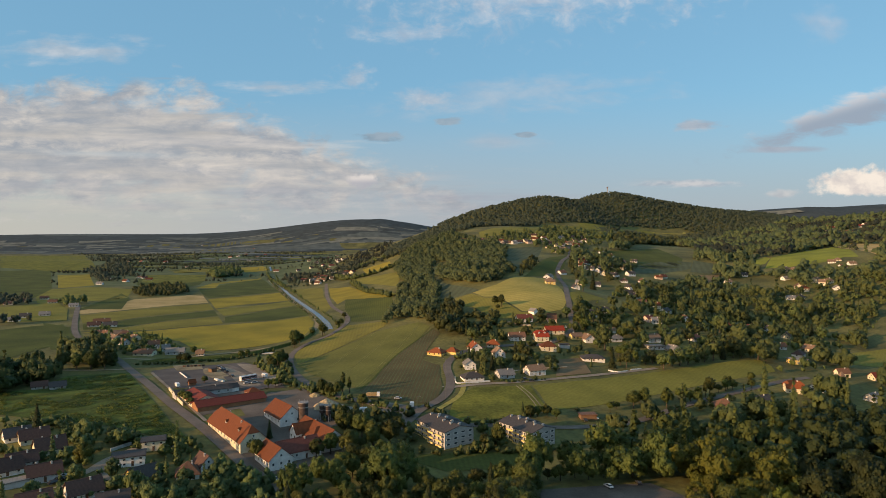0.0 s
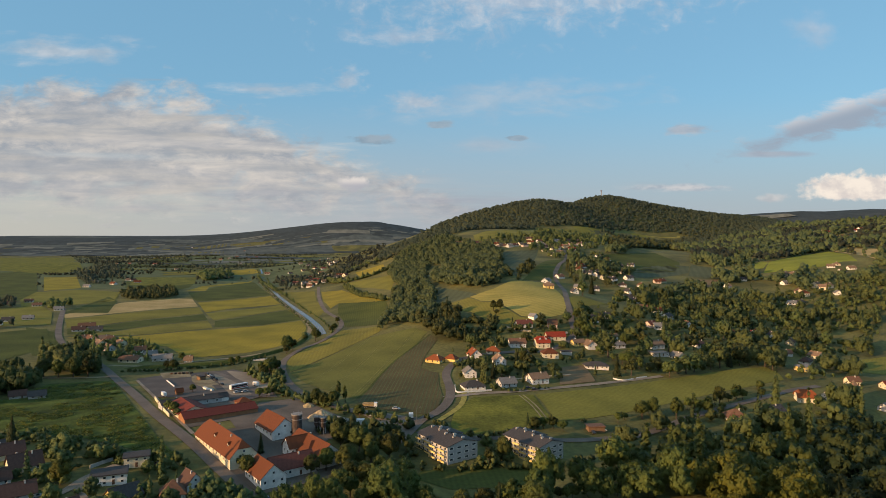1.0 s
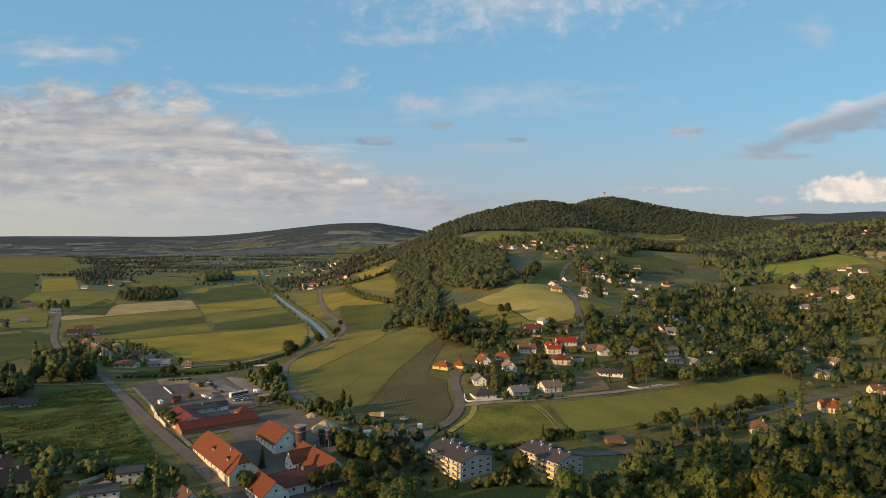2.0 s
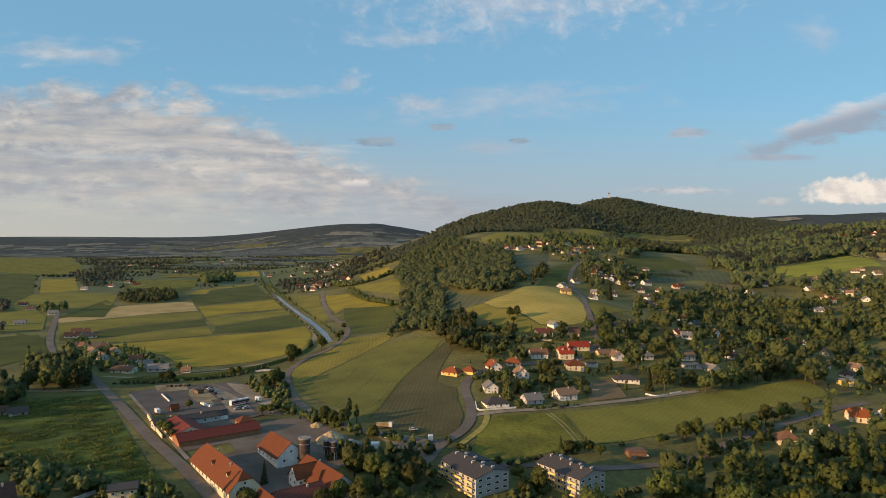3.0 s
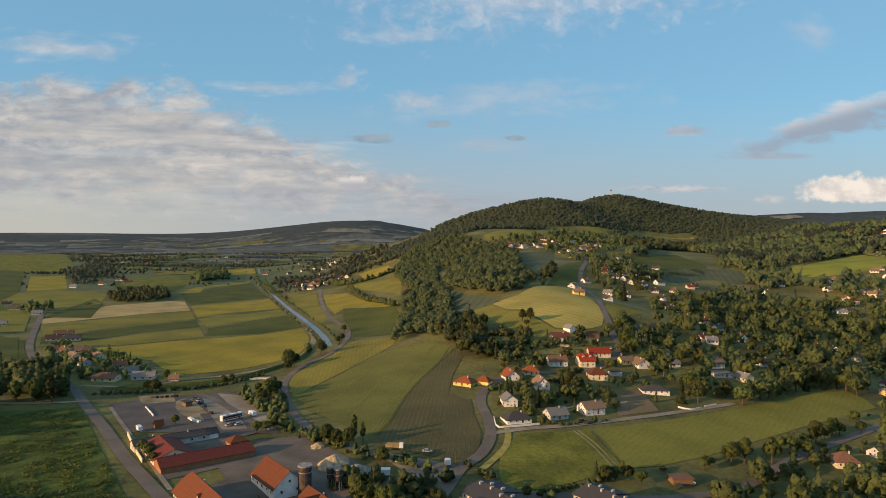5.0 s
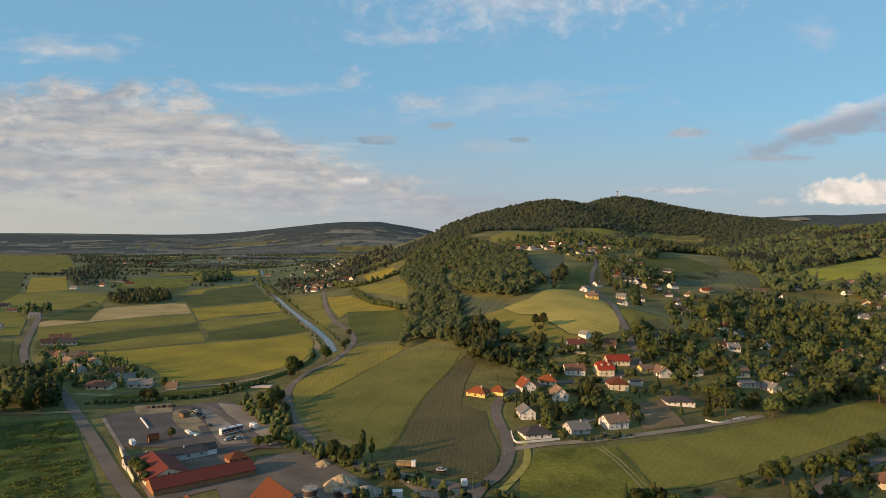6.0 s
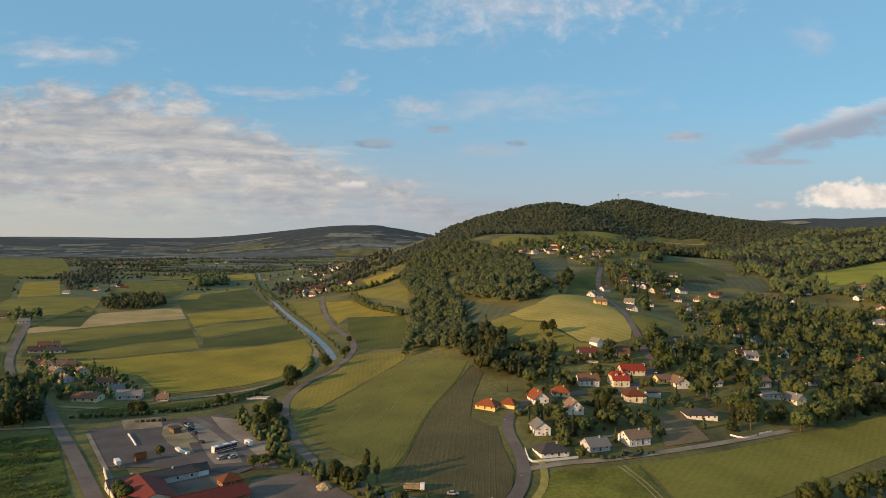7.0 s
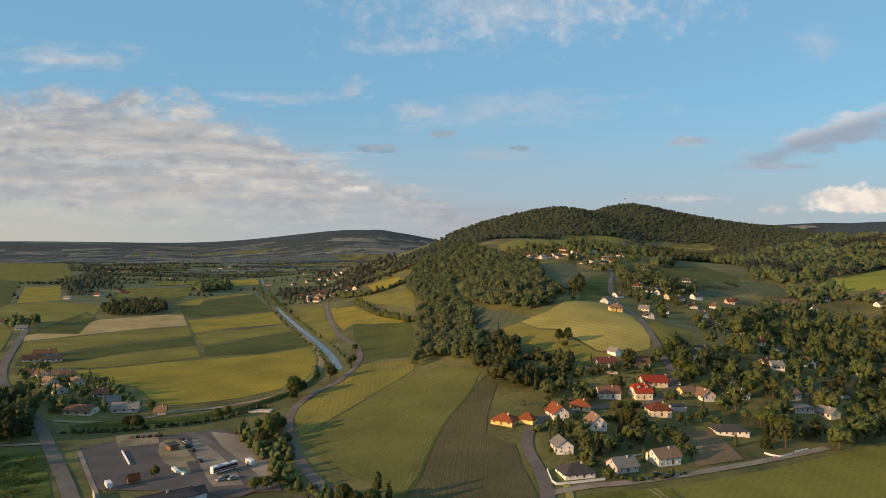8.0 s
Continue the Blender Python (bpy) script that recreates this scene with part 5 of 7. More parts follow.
house(286.3, 351.8, 10, 14, 9, 3.4, 3.4, "gable", "grey", "dark", 1, 1, group=EAST, note=" below trees")
house(365.2, 346.1, 15, 9, 8, 3.4, 3.0, "gable", "grey", "grey", 1, 1, group=EAST)
house(162.5, 335.1, -8, 9, 6, 2.9, 0.5, "flat", "timber", "brown", 1, 0, "garage", "brown timber double garage by the lane", windows=False)
# ---- the estate at the western road ----
WEST = "houses by the western road"
house(-120.7, 340.4, 30, 11, 9, 3.6, 3.6, "gable", "white", "dark", 1, 1, group=WEST)
house(-112.2, 335.9, 28, 12, 9, 3.8, 4.0, "gable", "cream", "umber", 1, 2, group=WEST)
house(-100.3, 319.5, 30, 12, 9.5, 3.8, 5.0, "gable", "cream", "umber", 1, 2, group=WEST, note=" and balcony")
house(-92.2, 287.9, 24, 12, 9, 4.4, 3.8, "gable", "grey", "umber", 2, 2, group=WEST)
house(-108.9, 295.4, 35, 12, 9, 3.4, 4.6, "gable", "white", "umber", 1, 1, group=WEST)
house(-100.3, 281.2, 30, 9, 5, 2.6, 0.3, "flat", "grey", "grey", 1, 0, "garage", "grey flat-roofed garage beside a drive", windows=False)
house(-58, 320.3, 10, 10, 8, 5.8, 0.4, "flat", "cream", "dark", 2, 0, group=WEST, note=" and terrace")
house(-64.5, 302.7, 10, 13, 9, 5.4, 0.4, "flat", "white", "dark", 2, 0, group=WEST)
house(-55.3, 283.7, 35, 11, 8, 3.8, 3.8, "gable", "yellow", "dark", 1, 0, group=WEST)
house(-38.6, 286.5, 10, 9, 8.5, 3.2, 4.6, "hip", "white", "brown", 1, 1, group=WEST)
house(-33, 294.1, -60, 9, 7, 4.0, 4.4, "gable", "white", "umber", 1, 1, group=WEST)
house(-73, 270.2, 30, 12, 9, 3.6, 4.4, "gable", "white", "umber", 1, 1, group=WEST)
house(-105.9, 304, 30, 11, 9, 3.6, 3.8, "gable", "grey", "umber", 1, 1, group=WEST)
house(-86.5, 260.6, 25, 11, 9, 3.6, 3.8, "gable", "white", "umber", 1, 1, group=WEST)
house(-60.1, 258.5, 15, 11, 9, 3.6, 3.8, "gable", "white", "dark", 1, 1, group=WEST)
house(-137.3, 448.3, 20, 9, 7, 3.0, 2.6, "gable", "plaster", "dark", 1, 0, group=WEST, note=" behind the field")
house(-148, 450.3, 20, 9, 7, 3.0, 2.8, "gable", "plaster", "umber", 1, 0, group=WEST)
# ---- the hamlet by the railway and the farms ----
HAMLET = "houses of the hamlet"
SITES_A = ((-176.7, 686, 20, 10, 8, "gable", "white", "brown"), (-169.8, 685.1, -40, 9, 8, "gable", "pink", "orange"), (-154.4, 654.2, -50, 11, 8, "gable", "cream", "tan"), (-157.4, 683.7, 20, 9, 7, "gable", "white", "tan"), (-150.7, 678.6, 10, 12, 8, "hip", "cream", "orange"), (-137.3, 652.5, -45, 10, 8, "gable", "cream", "tan"), (-140.8, 626.9, -50, 11, 8, "gable", "grey", "tan"), (-111.5, 569.6, -15, 15, 10, "half", "cream", "brown"), (-113.3, 614.5, 20, 9, 8, "gable", "white", "brown"), (-101.3, 591.3, 25, 9, 8, "gable", "white", "grey"), (-89.2, 573.8, 0, 14, 9, "gable", "grey", "grey"), (-68.8, 564.4, -5, 6, 4, "gable", "white", "tan"), (-198.1, 753.8, 12, 12, 8, "gable", "grey", "umber"), (-181.7, 752, 12, 12, 8, "gable", "white", "dark"), (-198.3, 783.8, 12, 16, 7, "gable", "grey", "brown"), (-280.6, 971.3, 10, 11, 8, "gable", "white", "grey"), (-356.1, 1093.4, 10, 11, 8, "gable", "white", "umber"), (-324.8, 1029.4, 10, 11, 8, "gable", "white", "brown"),)
SITES_B = ((-281.6, 867.3, 10, 11, 8, "gable", "grey", "grey"), (-294.8, 814.2, 10, 11, 8, "gable", "white", "grey"), (-296.6, 851.3, 10, 11, 8, "gable", "white", "dark"), (-375.8, 1017, 10, 11, 8, "gable", "pink", "umber"), (-366.4, 1055.9, 10, 11, 8, "gable", "cream", "umber"),)
for hx, hy, turn, L, W, roof, wall, tiles in SITES_A + SITES_B:
    tiles = {"orange": "brown"}.get(tiles, tiles)
    house(hx, hy, turn, L * 1.05, W * 1.05, 3.4, 3.2, roof, wall, tiles, 1, 1, group=HAMLET, windows="front", keep=0.5)

# ---- the far villages ----
FAR = "houses of the far villages"
SITES_C = ((703.1, 818, "cream", "tan", 2), (707.5, 808.1, "white", "tan", 2), (669.6, 777.7, "white", "grey", 1), (645.6, 727.3, "cream", "brown", 2), (644, 715.7, "cream", "orange", 2), (685.9, 741.4, "cream", "tan", 2), (683, 726.3, "cream", "tan", 2), (692.8, 728.4, "cream", "tan", 2), (679.3, 700, "white", "grey", 1), (602.4, 690.4, "white", "grey", 1), (615.5, 690.2, "white", "dark", 1), (781.3, 815.2, "white", "tan", 1), (764.2, 778.8, "white", "brown", 1), (797.7, 821.6, "cream", "tan", 1), (786.5, 784.7, "white", "tan", 1), (506.6, 819.8, "cream", "orange", 1), (395.2, 840, "cream", "orange", 2), (410.4, 879.1, "pink", "orange", 2), (308.9, 754.6, "white", "grey", 1), (286.5, 691.6, "cream", "tan", 2), (346.1, 796.3, "white", "brown", 1), (403.3, 831.1, "grey", "dark", 1), (430.6, 851.8, "white", "dark", 1), (411.8, 809.4, "cream", "brown", 1), (475.5, 877.3, "grey", "maroon", 1), (415.6, 873, "white", "orange", 1), (423.2, 804.7, "grey", "dark", 1), (398, 717.9, "white", "dark", 1), (389.7, 687.1, "white", "brown", 1), (359.4, 621.5, "white", "brown", 1),)
SITES_D = ((884.1, 1173, "white", "orange", 1), (926, 1215.2, "pink", "orange", 1), (1176.6, 1419.6, "white", "tan", 1), (1240.5, 1439.8, "pink", "orange", 1), (1203.7, 1352.4, "cream", "orange", 1),)
for k, (hx, hy, wall, tiles, two) in enumerate(SITES_C + SITES_D):
    house(hx, hy, (20, -40, 5, 60, -15)[k % 5], 10.5, 8.5, 2.9 * two, 3.4, ("gable", "hip", "gable")[k % 3], wall, tiles, two, 1, group=FAR, windows="front", keep=4)
# the hill village, along its street
HILL = "houses of the hill village"
rng = np.random.default_rng(5)
for k, (hx, hy) in enumerate(((329.7, 1256.9), (337.2, 1237), (356, 1213.7), (357.4, 1204.6), (372.2, 1184.7), (377.1, 1174.3), (384.1, 1170.1), (390, 1160.4), (395.2, 1151.6), (402.3, 1142.7), (416.3, 1152), (429.7, 1162.1), (431.9, 1143.7), (455.8, 1178.7), (454.6, 1154.9), (476.2, 1185.5), (471.1, 1155.9), (472.1, 1133.7), (471.3, 1106.3), (484.6, 1119.3), (503.7, 1144.2), (507.7, 1134.4), (532.3, 1167.2), (531.5, 1145.2), (556.2, 1174.5), (468.2, 1072.9), (441.1, 1042.1), (508, 1108.5), (448.3, 1091.6), (548.4, 1214.8), (514.6, 1191.6), (472.1, 1223.8), (579.6, 1230.4))):
    house(hx, hy, float(rng.uniform(-50, 40)), float(rng.uniform(9.5, 13)), 8.5, 3.2 if k % 3 else 5.2, 3.4, "gable" if k % 4 else "hip", ("white", "cream", "pink", "cream", "grey")[k % 5], ("tan", "brown", "grey", "umber", "tan", "dark", "orange")[k % 7], 1 if k % 3 else 2, 1, group=HILL, windows="front", keep=4)
for k, (hx, hy) in enumerate(((1252.7, 1343.9), (1268.5, 1346.9), (1285, 1350.4), (1257.8, 1310.9), (1300.4, 1340.1), (1156.1, 1213.4), (1140.9, 1187.2), (1172.4, 1198.2), (1195.4, 1206.3), (1173.1, 1174.3), (1188.4, 1177.8), (1279.9, 1250.1), (1304.4, 1265.5), (1234.2, 1190.4), (1136.8, 1099.6), (1203.1, 1271.9), (1174.2, 1304.8))):
    house(hx, hy, float(rng.uniform(-50, 40)), float(rng.uniform(12, 17)), 10, 3.4, 3.8, "gable", ("white", "cream", "pink", "white")[k % 4], ("orange", "tan", "brown", "red")[k % 4], 1, 1, group=HILL, windows="front", keep=4)
PLAIN = "houses of the valley village"
for k, (hx, hy) in enumerate(((10.1, 1514.3), (23.2, 1599), (30.5, 1382.1), (44.3, 1597.1), (45.8, 1331.1), (54.4, 1388.3), (59.4, 1312.6), (70.7, 1369.2), (68.4, 1575.9), (91.6, 1374.9), (133.1, 1817.6), (146.2, 1835.1), (110.1, 1778.1), (114.7, 1328.6), (44.4, 1268.2), (53.5, 1250.6), (-537.1, 2429.4), (-507.1, 2488.9), (-298.5, 1545.5), (-363.5, 1416.1), (-33.9, 1806.5), (-304.8, 2142.3), (-426.6, 2483.3), (-240.6, 2858.9), (-212, 2909.7), (-183.9, 2990.5), (-132.5, 2873.2), (-103.3, 2986), (-333.9, 1492.9), (-148.7, 2589.6))):
    house(hx, hy, float(rng.uniform(-40, 40)), float(rng.uniform(11, 15)), 9, 3.4, 3.8, "gable", ("white", "cream", "grey", "white")[k % 4], ("brown", "tan", "maroon", "orange", "grey")[k % 5], 1, 1, group=PLAIN, windows="front", keep=4)

for k, (hx, hy) in enumerate(((128.2, 2834.0), (167.3, 2928.1), (217.7, 3141.4), (74.3, 1864.5), (89.9, 1811.4), (58.1, 1801.5), (99.8, 1705.0), (100.2, 1393.2), (108.9, 1319.1), (122.5, 1307.9), (60.1, 1416.3), (68.0, 1286.4), (82.1, 1285.7), (97.4, 1298.8), (36.0, 1715.4), (24.2, 1785.0), (49.0, 1282.2), (55.1, 1928.4), (130.5, 1854.4), (110.7, 1240.3), (-320.5, 1612.1), (-549.8, 2764.1), (-335.0, 1629.4), (-384.3, 1559.3), (-480.0, 3924.1), (-234.9, 3750.4), (-194.1, 3781.0), (-145.9, 3662.8))):
    house(hx, hy, (25, -35, 10, -15, 50)[k % 5], (12, 10, 13, 11)[k % 4], 8.5, 3.4, 3.6, ("gable", "hip", "gable")[k % 3], ("white", "cream", "white", "grey")[k % 4], ("umber", "brown", "tan", "dark", "maroon")[k % 5], 1, 1, group=PLAIN, windows="front", keep=3)

# ---- vehicles ----
CAR_PAINT = {c: material("car_paint_" + c, v, 0.3, 0.05, 0.5, 3, 0, spec=0.5) for c, v in (("white", (0.72, 0.72, 0.70)), ("dark", (0.03, 0.032, 0.04)), ("silver", (0.38, 0.39, 0.40)), ("red", (0.30, 0.03, 0.025)), ("blue", (0.05, 0.09, 0.20)))}


def car_body(bm):
    prof = [(-2.15, 0.35), (2.15, 0.35), (2.2, 0.7), (1.3, 0.92), (-1.75, 0.98), (-2.2, 0.85)]
    n = len(prof)
    solid(bm, [(a, -0.86, b) for a, b in prof] + [(a, 0.86, b) for a, b in prof], [tuple(range(n))[::-1], tuple(range(n, 2 * n))] + [(i, (i + 1) % n, n + (i + 1) % n, n + i) for i in range(n)])
    bmesh.ops.bevel(bm, geom=bm.edges[:], offset=0.07, segments=2, affect="EDGES")


def car_cabin(bm):
    solid(bm, [(-1.7, -0.8, 0.94), (1.15, -0.8, 0.9), (1.15, 0.8, 0.9), (-1.7, 0.8, 0.94), (-1.3, -0.62, 1.42), (0.35, -0.62, 1.45), (0.35, 0.62, 1.45), (-1.3, 0.62, 1.42)], [(0, 1, 5, 4), (1, 2, 6, 5), (2, 3, 7, 6), (3, 0, 4, 7), (4, 5, 6, 7)])


def wheel_shape(bm):
    tube(bm, 0.33, 0.33, -0.11, 0.11, 14)


CAR_ME = {c: unit("body", car_body, m) for c, m in CAR_PAINT.items()}
CABIN_ME, TYRE_ME = unit("cabin", car_cabin, GLASS), unit("tyre", wheel_shape, RUBBER)
RIM_ME = unit("rim", lambda bm: tube(bm, 0.19, 0.19, -0.13, 0.13, 10), METAL)
CARROOF_ME = {c: unit("car_roof", lambda bm: box(bm, -1.28, 0.33, -0.6, 0.6, 1.425, 1.49, 0.02), m) for c, m in CAR_PAINT.items()}


def wheels(root, places, s=1.0):
    for x, y in places:
        w = shared("wheel", TYRE_ME, root, pose(x, y, 0.33 * s, 90) @ Matrix.Scale(s, 4))
        shared("rim", RIM_ME, w, Matrix.Identity(4))


def car(x, y, turn, paint, note="on the road"):
    root = thing("car", x, y, turn, f"{paint} parked car standing {note}", "car", "parked cars", height(x, y) + 0.36)
    shared("body", CAR_ME[paint], root, Matrix.Identity(4)), shared("cabin", CABIN_ME, root, Matrix.Identity(4)), shared("car_roof", CARROOF_ME[paint], root, Matrix.Identity(4))
    wheels(root, ((-1.35, -0.8), (1.35, -0.8), (-1.35, 0.8), (1.35, 0.8)))


for x, y, turn, paint, note in (
    (-48.9, 505.4, 120, "dark", "in the car park"), (-46.5, 499.4, 120, "silver", "in the car park"), (-44, 492.4, 120, "dark", "in the car park"), (-41.4, 484.5, 120, "dark", "in the car park"), (-36, 465.7, 120, "dark", "in the car park"),
    (-24.5, 436.7, 37, "silver", "beside the coach"), (-22.3, 438.5, 37, "dark", "beside the coach"), (-20, 437.1, 37, "silver", "beside the coach"), (-3.5, 277.6, -60, "silver", "by the road"), (-6.2, 283.3, -60, "dark", "by the road"), (-49, 317, -62, "dark", "on the main road"),
    (128, 243.3, 100, "white", "at the wood"), (142.4, 245.1, 80, "dark", "at the wood"), (-85.7, 285.1, 40, "dark", "in the estate"), (-86, 288.6, 40, "silver", "in the estate"), (-86.8, 281.7, 40, "dark", "in the estate"), (63.5, 377.3, -15, "silver", "at the lay-by"), (49.8, 368.3, -15, "white", "at the lay-by"),
    (165.6, 332.8, -10, "white", "before the garage"), (159, 330.3, 80, "dark", "before the garage"), (182.9, 329.8, -10, "dark", "by the lane"), (155.2, 402.5, 0, "dark", "on a drive"), (151.8, 405.2, 5, "dark", "on a drive"), (235.4, 530.8, 60, "white", "by the road"), (236.8, 518, 60, "white", "by the road"), (234.2, 512.7, 60, "silver", "by the road"),
):
    car(x, y, turn, paint, note)


def coach(x, y, turn):
    root = thing("coach", x, y, turn, "white coach with dark red stripes in the car park", "bus", z=height(x, y) + 0.32)
    bm = bmesh.new()
    box(bm, -6, 6, -1.25, 1.25, 0.45, 3.35, 0.18)
    part("body", bm, CAR_PAINT["white"], root)
    for sd in (-1, 1):
        bm = bmesh.new()
        box(bm, -5.7, 5.5, sd * 1.24 - 0.03, sd * 1.24 + 0.03, 1.75, 2.75)
        part("side_glass", bm, GLASS, root)
        bm = bmesh.new()
        box(bm, -5.85, 5.85, sd * 1.245 - 0.03, sd * 1.245 + 0.03, 1.05, 1.6), box(bm, -5.85, 5.85, sd * 1.245 - 0.03, sd * 1.245 + 0.03, 2.85, 3.1)
        part("stripe", bm, CAR_PAINT["red"], root, "dark red stripe")
    bm = bmesh.new()
    box(bm, 5.97, 6.04, -1.1, 1.1, 1.5, 2.9)
    part("windscreen", bm, GLASS, root)
    for u0, u1, v, z in ((-3.5, -1.2, 0.8, 3.55), (1.5, 3.2, 0.7, 3.5)):
        bm = bmesh.new()
        box(bm, u0, u1, -v, v, 3.33, z, 0.05)
        part("roof_unit", bm, METAL, root)
    wheels(root, ((-3.6, -1.12), (3.9, -1.12), (-3.6, 1.12), (3.9, 1.12)), 1.45)


coach(-24.3, 448.7, 37)


def trailer(x, y, turn, L, W, H, label, name="trailer"):
    root = thing(name, x, y, turn, label, name, z=height(x, y) + 0.32)
    bm = bmesh.new()
    box(bm, -L / 2, L / 2, -W / 2, W / 2, 0.75, 0.75 + H, 0.08)
    part("box_body", bm, CAR_PAINT["white"], root)
    bm = bmesh.new()
    box(bm, -L / 2, L / 2 + 1.4, -0.1, 0.1, 0.5, 0.74)
    part("chassis", bm, METAL, root)
    wheels(root, ((-0.5, -W / 2 + 0.1), (0.5, -W / 2 + 0.1), (-0.5, W / 2 - 0.1), (0.5, W / 2 - 0.1)), 1.1)


trailer(-14.1, 454.3, -58, 4.6, 2.1, 2.0, "white box trailer parked on gravel")
trailer(-66.1, 436.7, -65, 4.6, 2.0, 1.9, "white camper trailer beside the depot", "caravan")
trailer(40.8, 356, -10, 5.0, 3.0, 2.4, "white site container in the yard", "container")
trailer(68.8, 361.6, 80, 3.0, 2.4, 2.2, "white kiosk trailer at the junction", "kiosk")


def lorry(x, y, turn):
    root = thing("lorry", x, y, turn, "white and tan tipper lorry at the lay-by", "lorry", z=height(x, y) + 0.32)
    bm = bmesh.new()
    box(bm, 2.2, 4.0, -1.2, 1.2, 0.7, 2.9, 0.12)
    part("cab", bm, CAR_PAINT["white"], root)
    bm = bmesh.new()
    box(bm, 3.95, 4.04, -1.0, 1.0, 1.8, 2.6)
    part("windscreen", bm, GLASS, root)
    bm = bmesh.new()
    solid(bm, [(-4, -1.2, 1.1), (2, -1.2, 1.1), (2, 1.2, 1.1), (-4, 1.2, 1.1), (-4.2, -1.25, 2.5), (2, -1.25, 2.5), (2, 1.25, 2.5), (-4.2, 1.25, 2.5), (-3.9, -1.1, 2.2), (1.8, -1.1, 2.2), (1.8, 1.1, 2.2), (-3.9, 1.1, 2.2)],
          [(3, 2, 1, 0), (0, 1, 5, 4), (1, 2, 6, 5), (2, 3, 7, 6), (3, 0, 4, 7), (4, 5, 9, 8), (5, 6, 10, 9), (6, 7, 11, 10), (7, 4, 8, 11), (8, 9, 10, 11)])
    part("tipper_body", bm, material("tipper_paint", (0.36, 0.26, 0.13), 0.6, 0.25, 0.6, 4), root, "tan tipper body")
    bm = bmesh.new()
    box(bm, -4, 3.8, -0.5, 0.5, 0.6, 1.08)
    part("chassis", bm, METAL, root)
    wheels(root, [(u, v) for u in (-3.0, -1.7, 3.0) for v in (-1.05, 1.05)], 1.5)


lorry(49.8, 383.5, -14)

# ---- low walls, kerbs and small works ----
def low_wall(points, wide, tall, mat, label, name="garden_wall", category="wall"):
    line = smooth_line(points, 2.5)
    bm = bmesh.new()
    last = None
    for i, c in enumerate(line):
        d = (line[min(i + 1, len(line) - 1)] - line[max(i - 1, 0)]).normalized()
        sd = Vector((-d.y, d.x, 0)) * wide / 2
        z = float(height(c.x, c.y))
        ring = [bm.verts.new((c.x + k * sd.x, c.y + k * sd.y, z + h)) for k, h in ((-1, -0.3), (-1, tall), (1, tall), (1, -0.3))]
        if last:
            for j in range(4):
                bm.faces.new((last[j], last[(j + 1) % 4], ring[(j + 1) % 4], ring[j]))
        else:
            bm.faces.new(ring)
        last = ring
    bm.faces.new(last[::-1])
    bmesh.ops.recalc_face_normals(bm, faces=bm.faces)
    return tagged(part(name, bm, mat, None), label, category)


low_wall([(107.3, 415.7), (105.6, 408.3), (105.4, 402.1), (115.1, 402.4), (127.6, 403.7)], 0.35, 0.9, wall_mat("white"), "low white rendered garden wall at the bend")
low_wall([(-72.8, 489.3), (-68.7, 478), (-64.9, 467.2)], 0.6, 0.8, wall_mat("white"), "low white wall in the car park")
low_wall([(-46, 458.1), (-42.9, 451.5), (-39.7, 448.3)], 1.5, 1.2, wall_mat("white"), "white kerb wall of the traffic island")
low_wall([(188.5, 549), (194, 542), (205.5, 537)], 0.8, 1.6, material("stone_wall", (0.40, 0.34, 0.25), 0.95, 0.25, 0.4, 3), "pale stone retaining wall below a house")
low_wall([(221.2, 424.9), (226.2, 420.7), (235.7, 423.4)], 0.3, 0.9, wall_mat("white"), "low white wall beside the track")
low_wall([(238.9, 425.3), (248.6, 427.9)], 0.3, 0.9, wall_mat("white"), "short white wall beside the track")
low_wall([(140.7, 422), (164, 427.6), (193.8, 433.5)], 0.25, 0.7, material("fence_paint", (0.48, 0.42, 0.32), 0.8, 0.2), "pale wooden fence along the track", "fence", "fence")
low_wall([(-70.1, 431.2), (-61.2, 403.4), (-55.6, 388)], 0.4, 1.8, wall_mat("cream"), "cream yard wall along the main road")
low_wall([(-75.4, 317.4), (-70, 324.1), (-65, 328.8)], 0.3, 1.5, CONCRETE, "grey concrete boundary wall of the estate")
low_wall([(-19.9, 559.3), (-13.3, 558.2), (-6.7, 555.3)], 4.5, 0.8, CONCRETE, "pale concrete bridge over the ditch", "bridge", "bridge")
house(-51.1, 489.5, 120, 6, 4, 3.0, 0.3, "flat", "timber", "dark", 1, 0, "kiosk", "dark timber kiosk on the traffic island", windows=False)
house(-58.2, 441.9, 24, 4, 3, 2.6, 1.6, "gable", "brick", "orange", 1, 0, "shed", "small brick shed beside the depot", windows=False)
for k in range(6):
    x, y = -73.3, 512.6
    bm = bmesh.new()
    box(bm, -0.9, 0.9, -0.7, 0.7, 0, 1.1, 0.1)
    ob = part("pallet_box", bm, RUBBER if k % 2 else WOOD, None)
    ob.matrix_basis = pose(x + 2.6 * k, y + 0.35 * k, height(x + 2.6 * k, y + 0.35 * k) + 0.3, 0, 0, 13 * k)
    tagged(ob, "dark storage box on the gravel pad", "box", "boxes on the gravel pad")

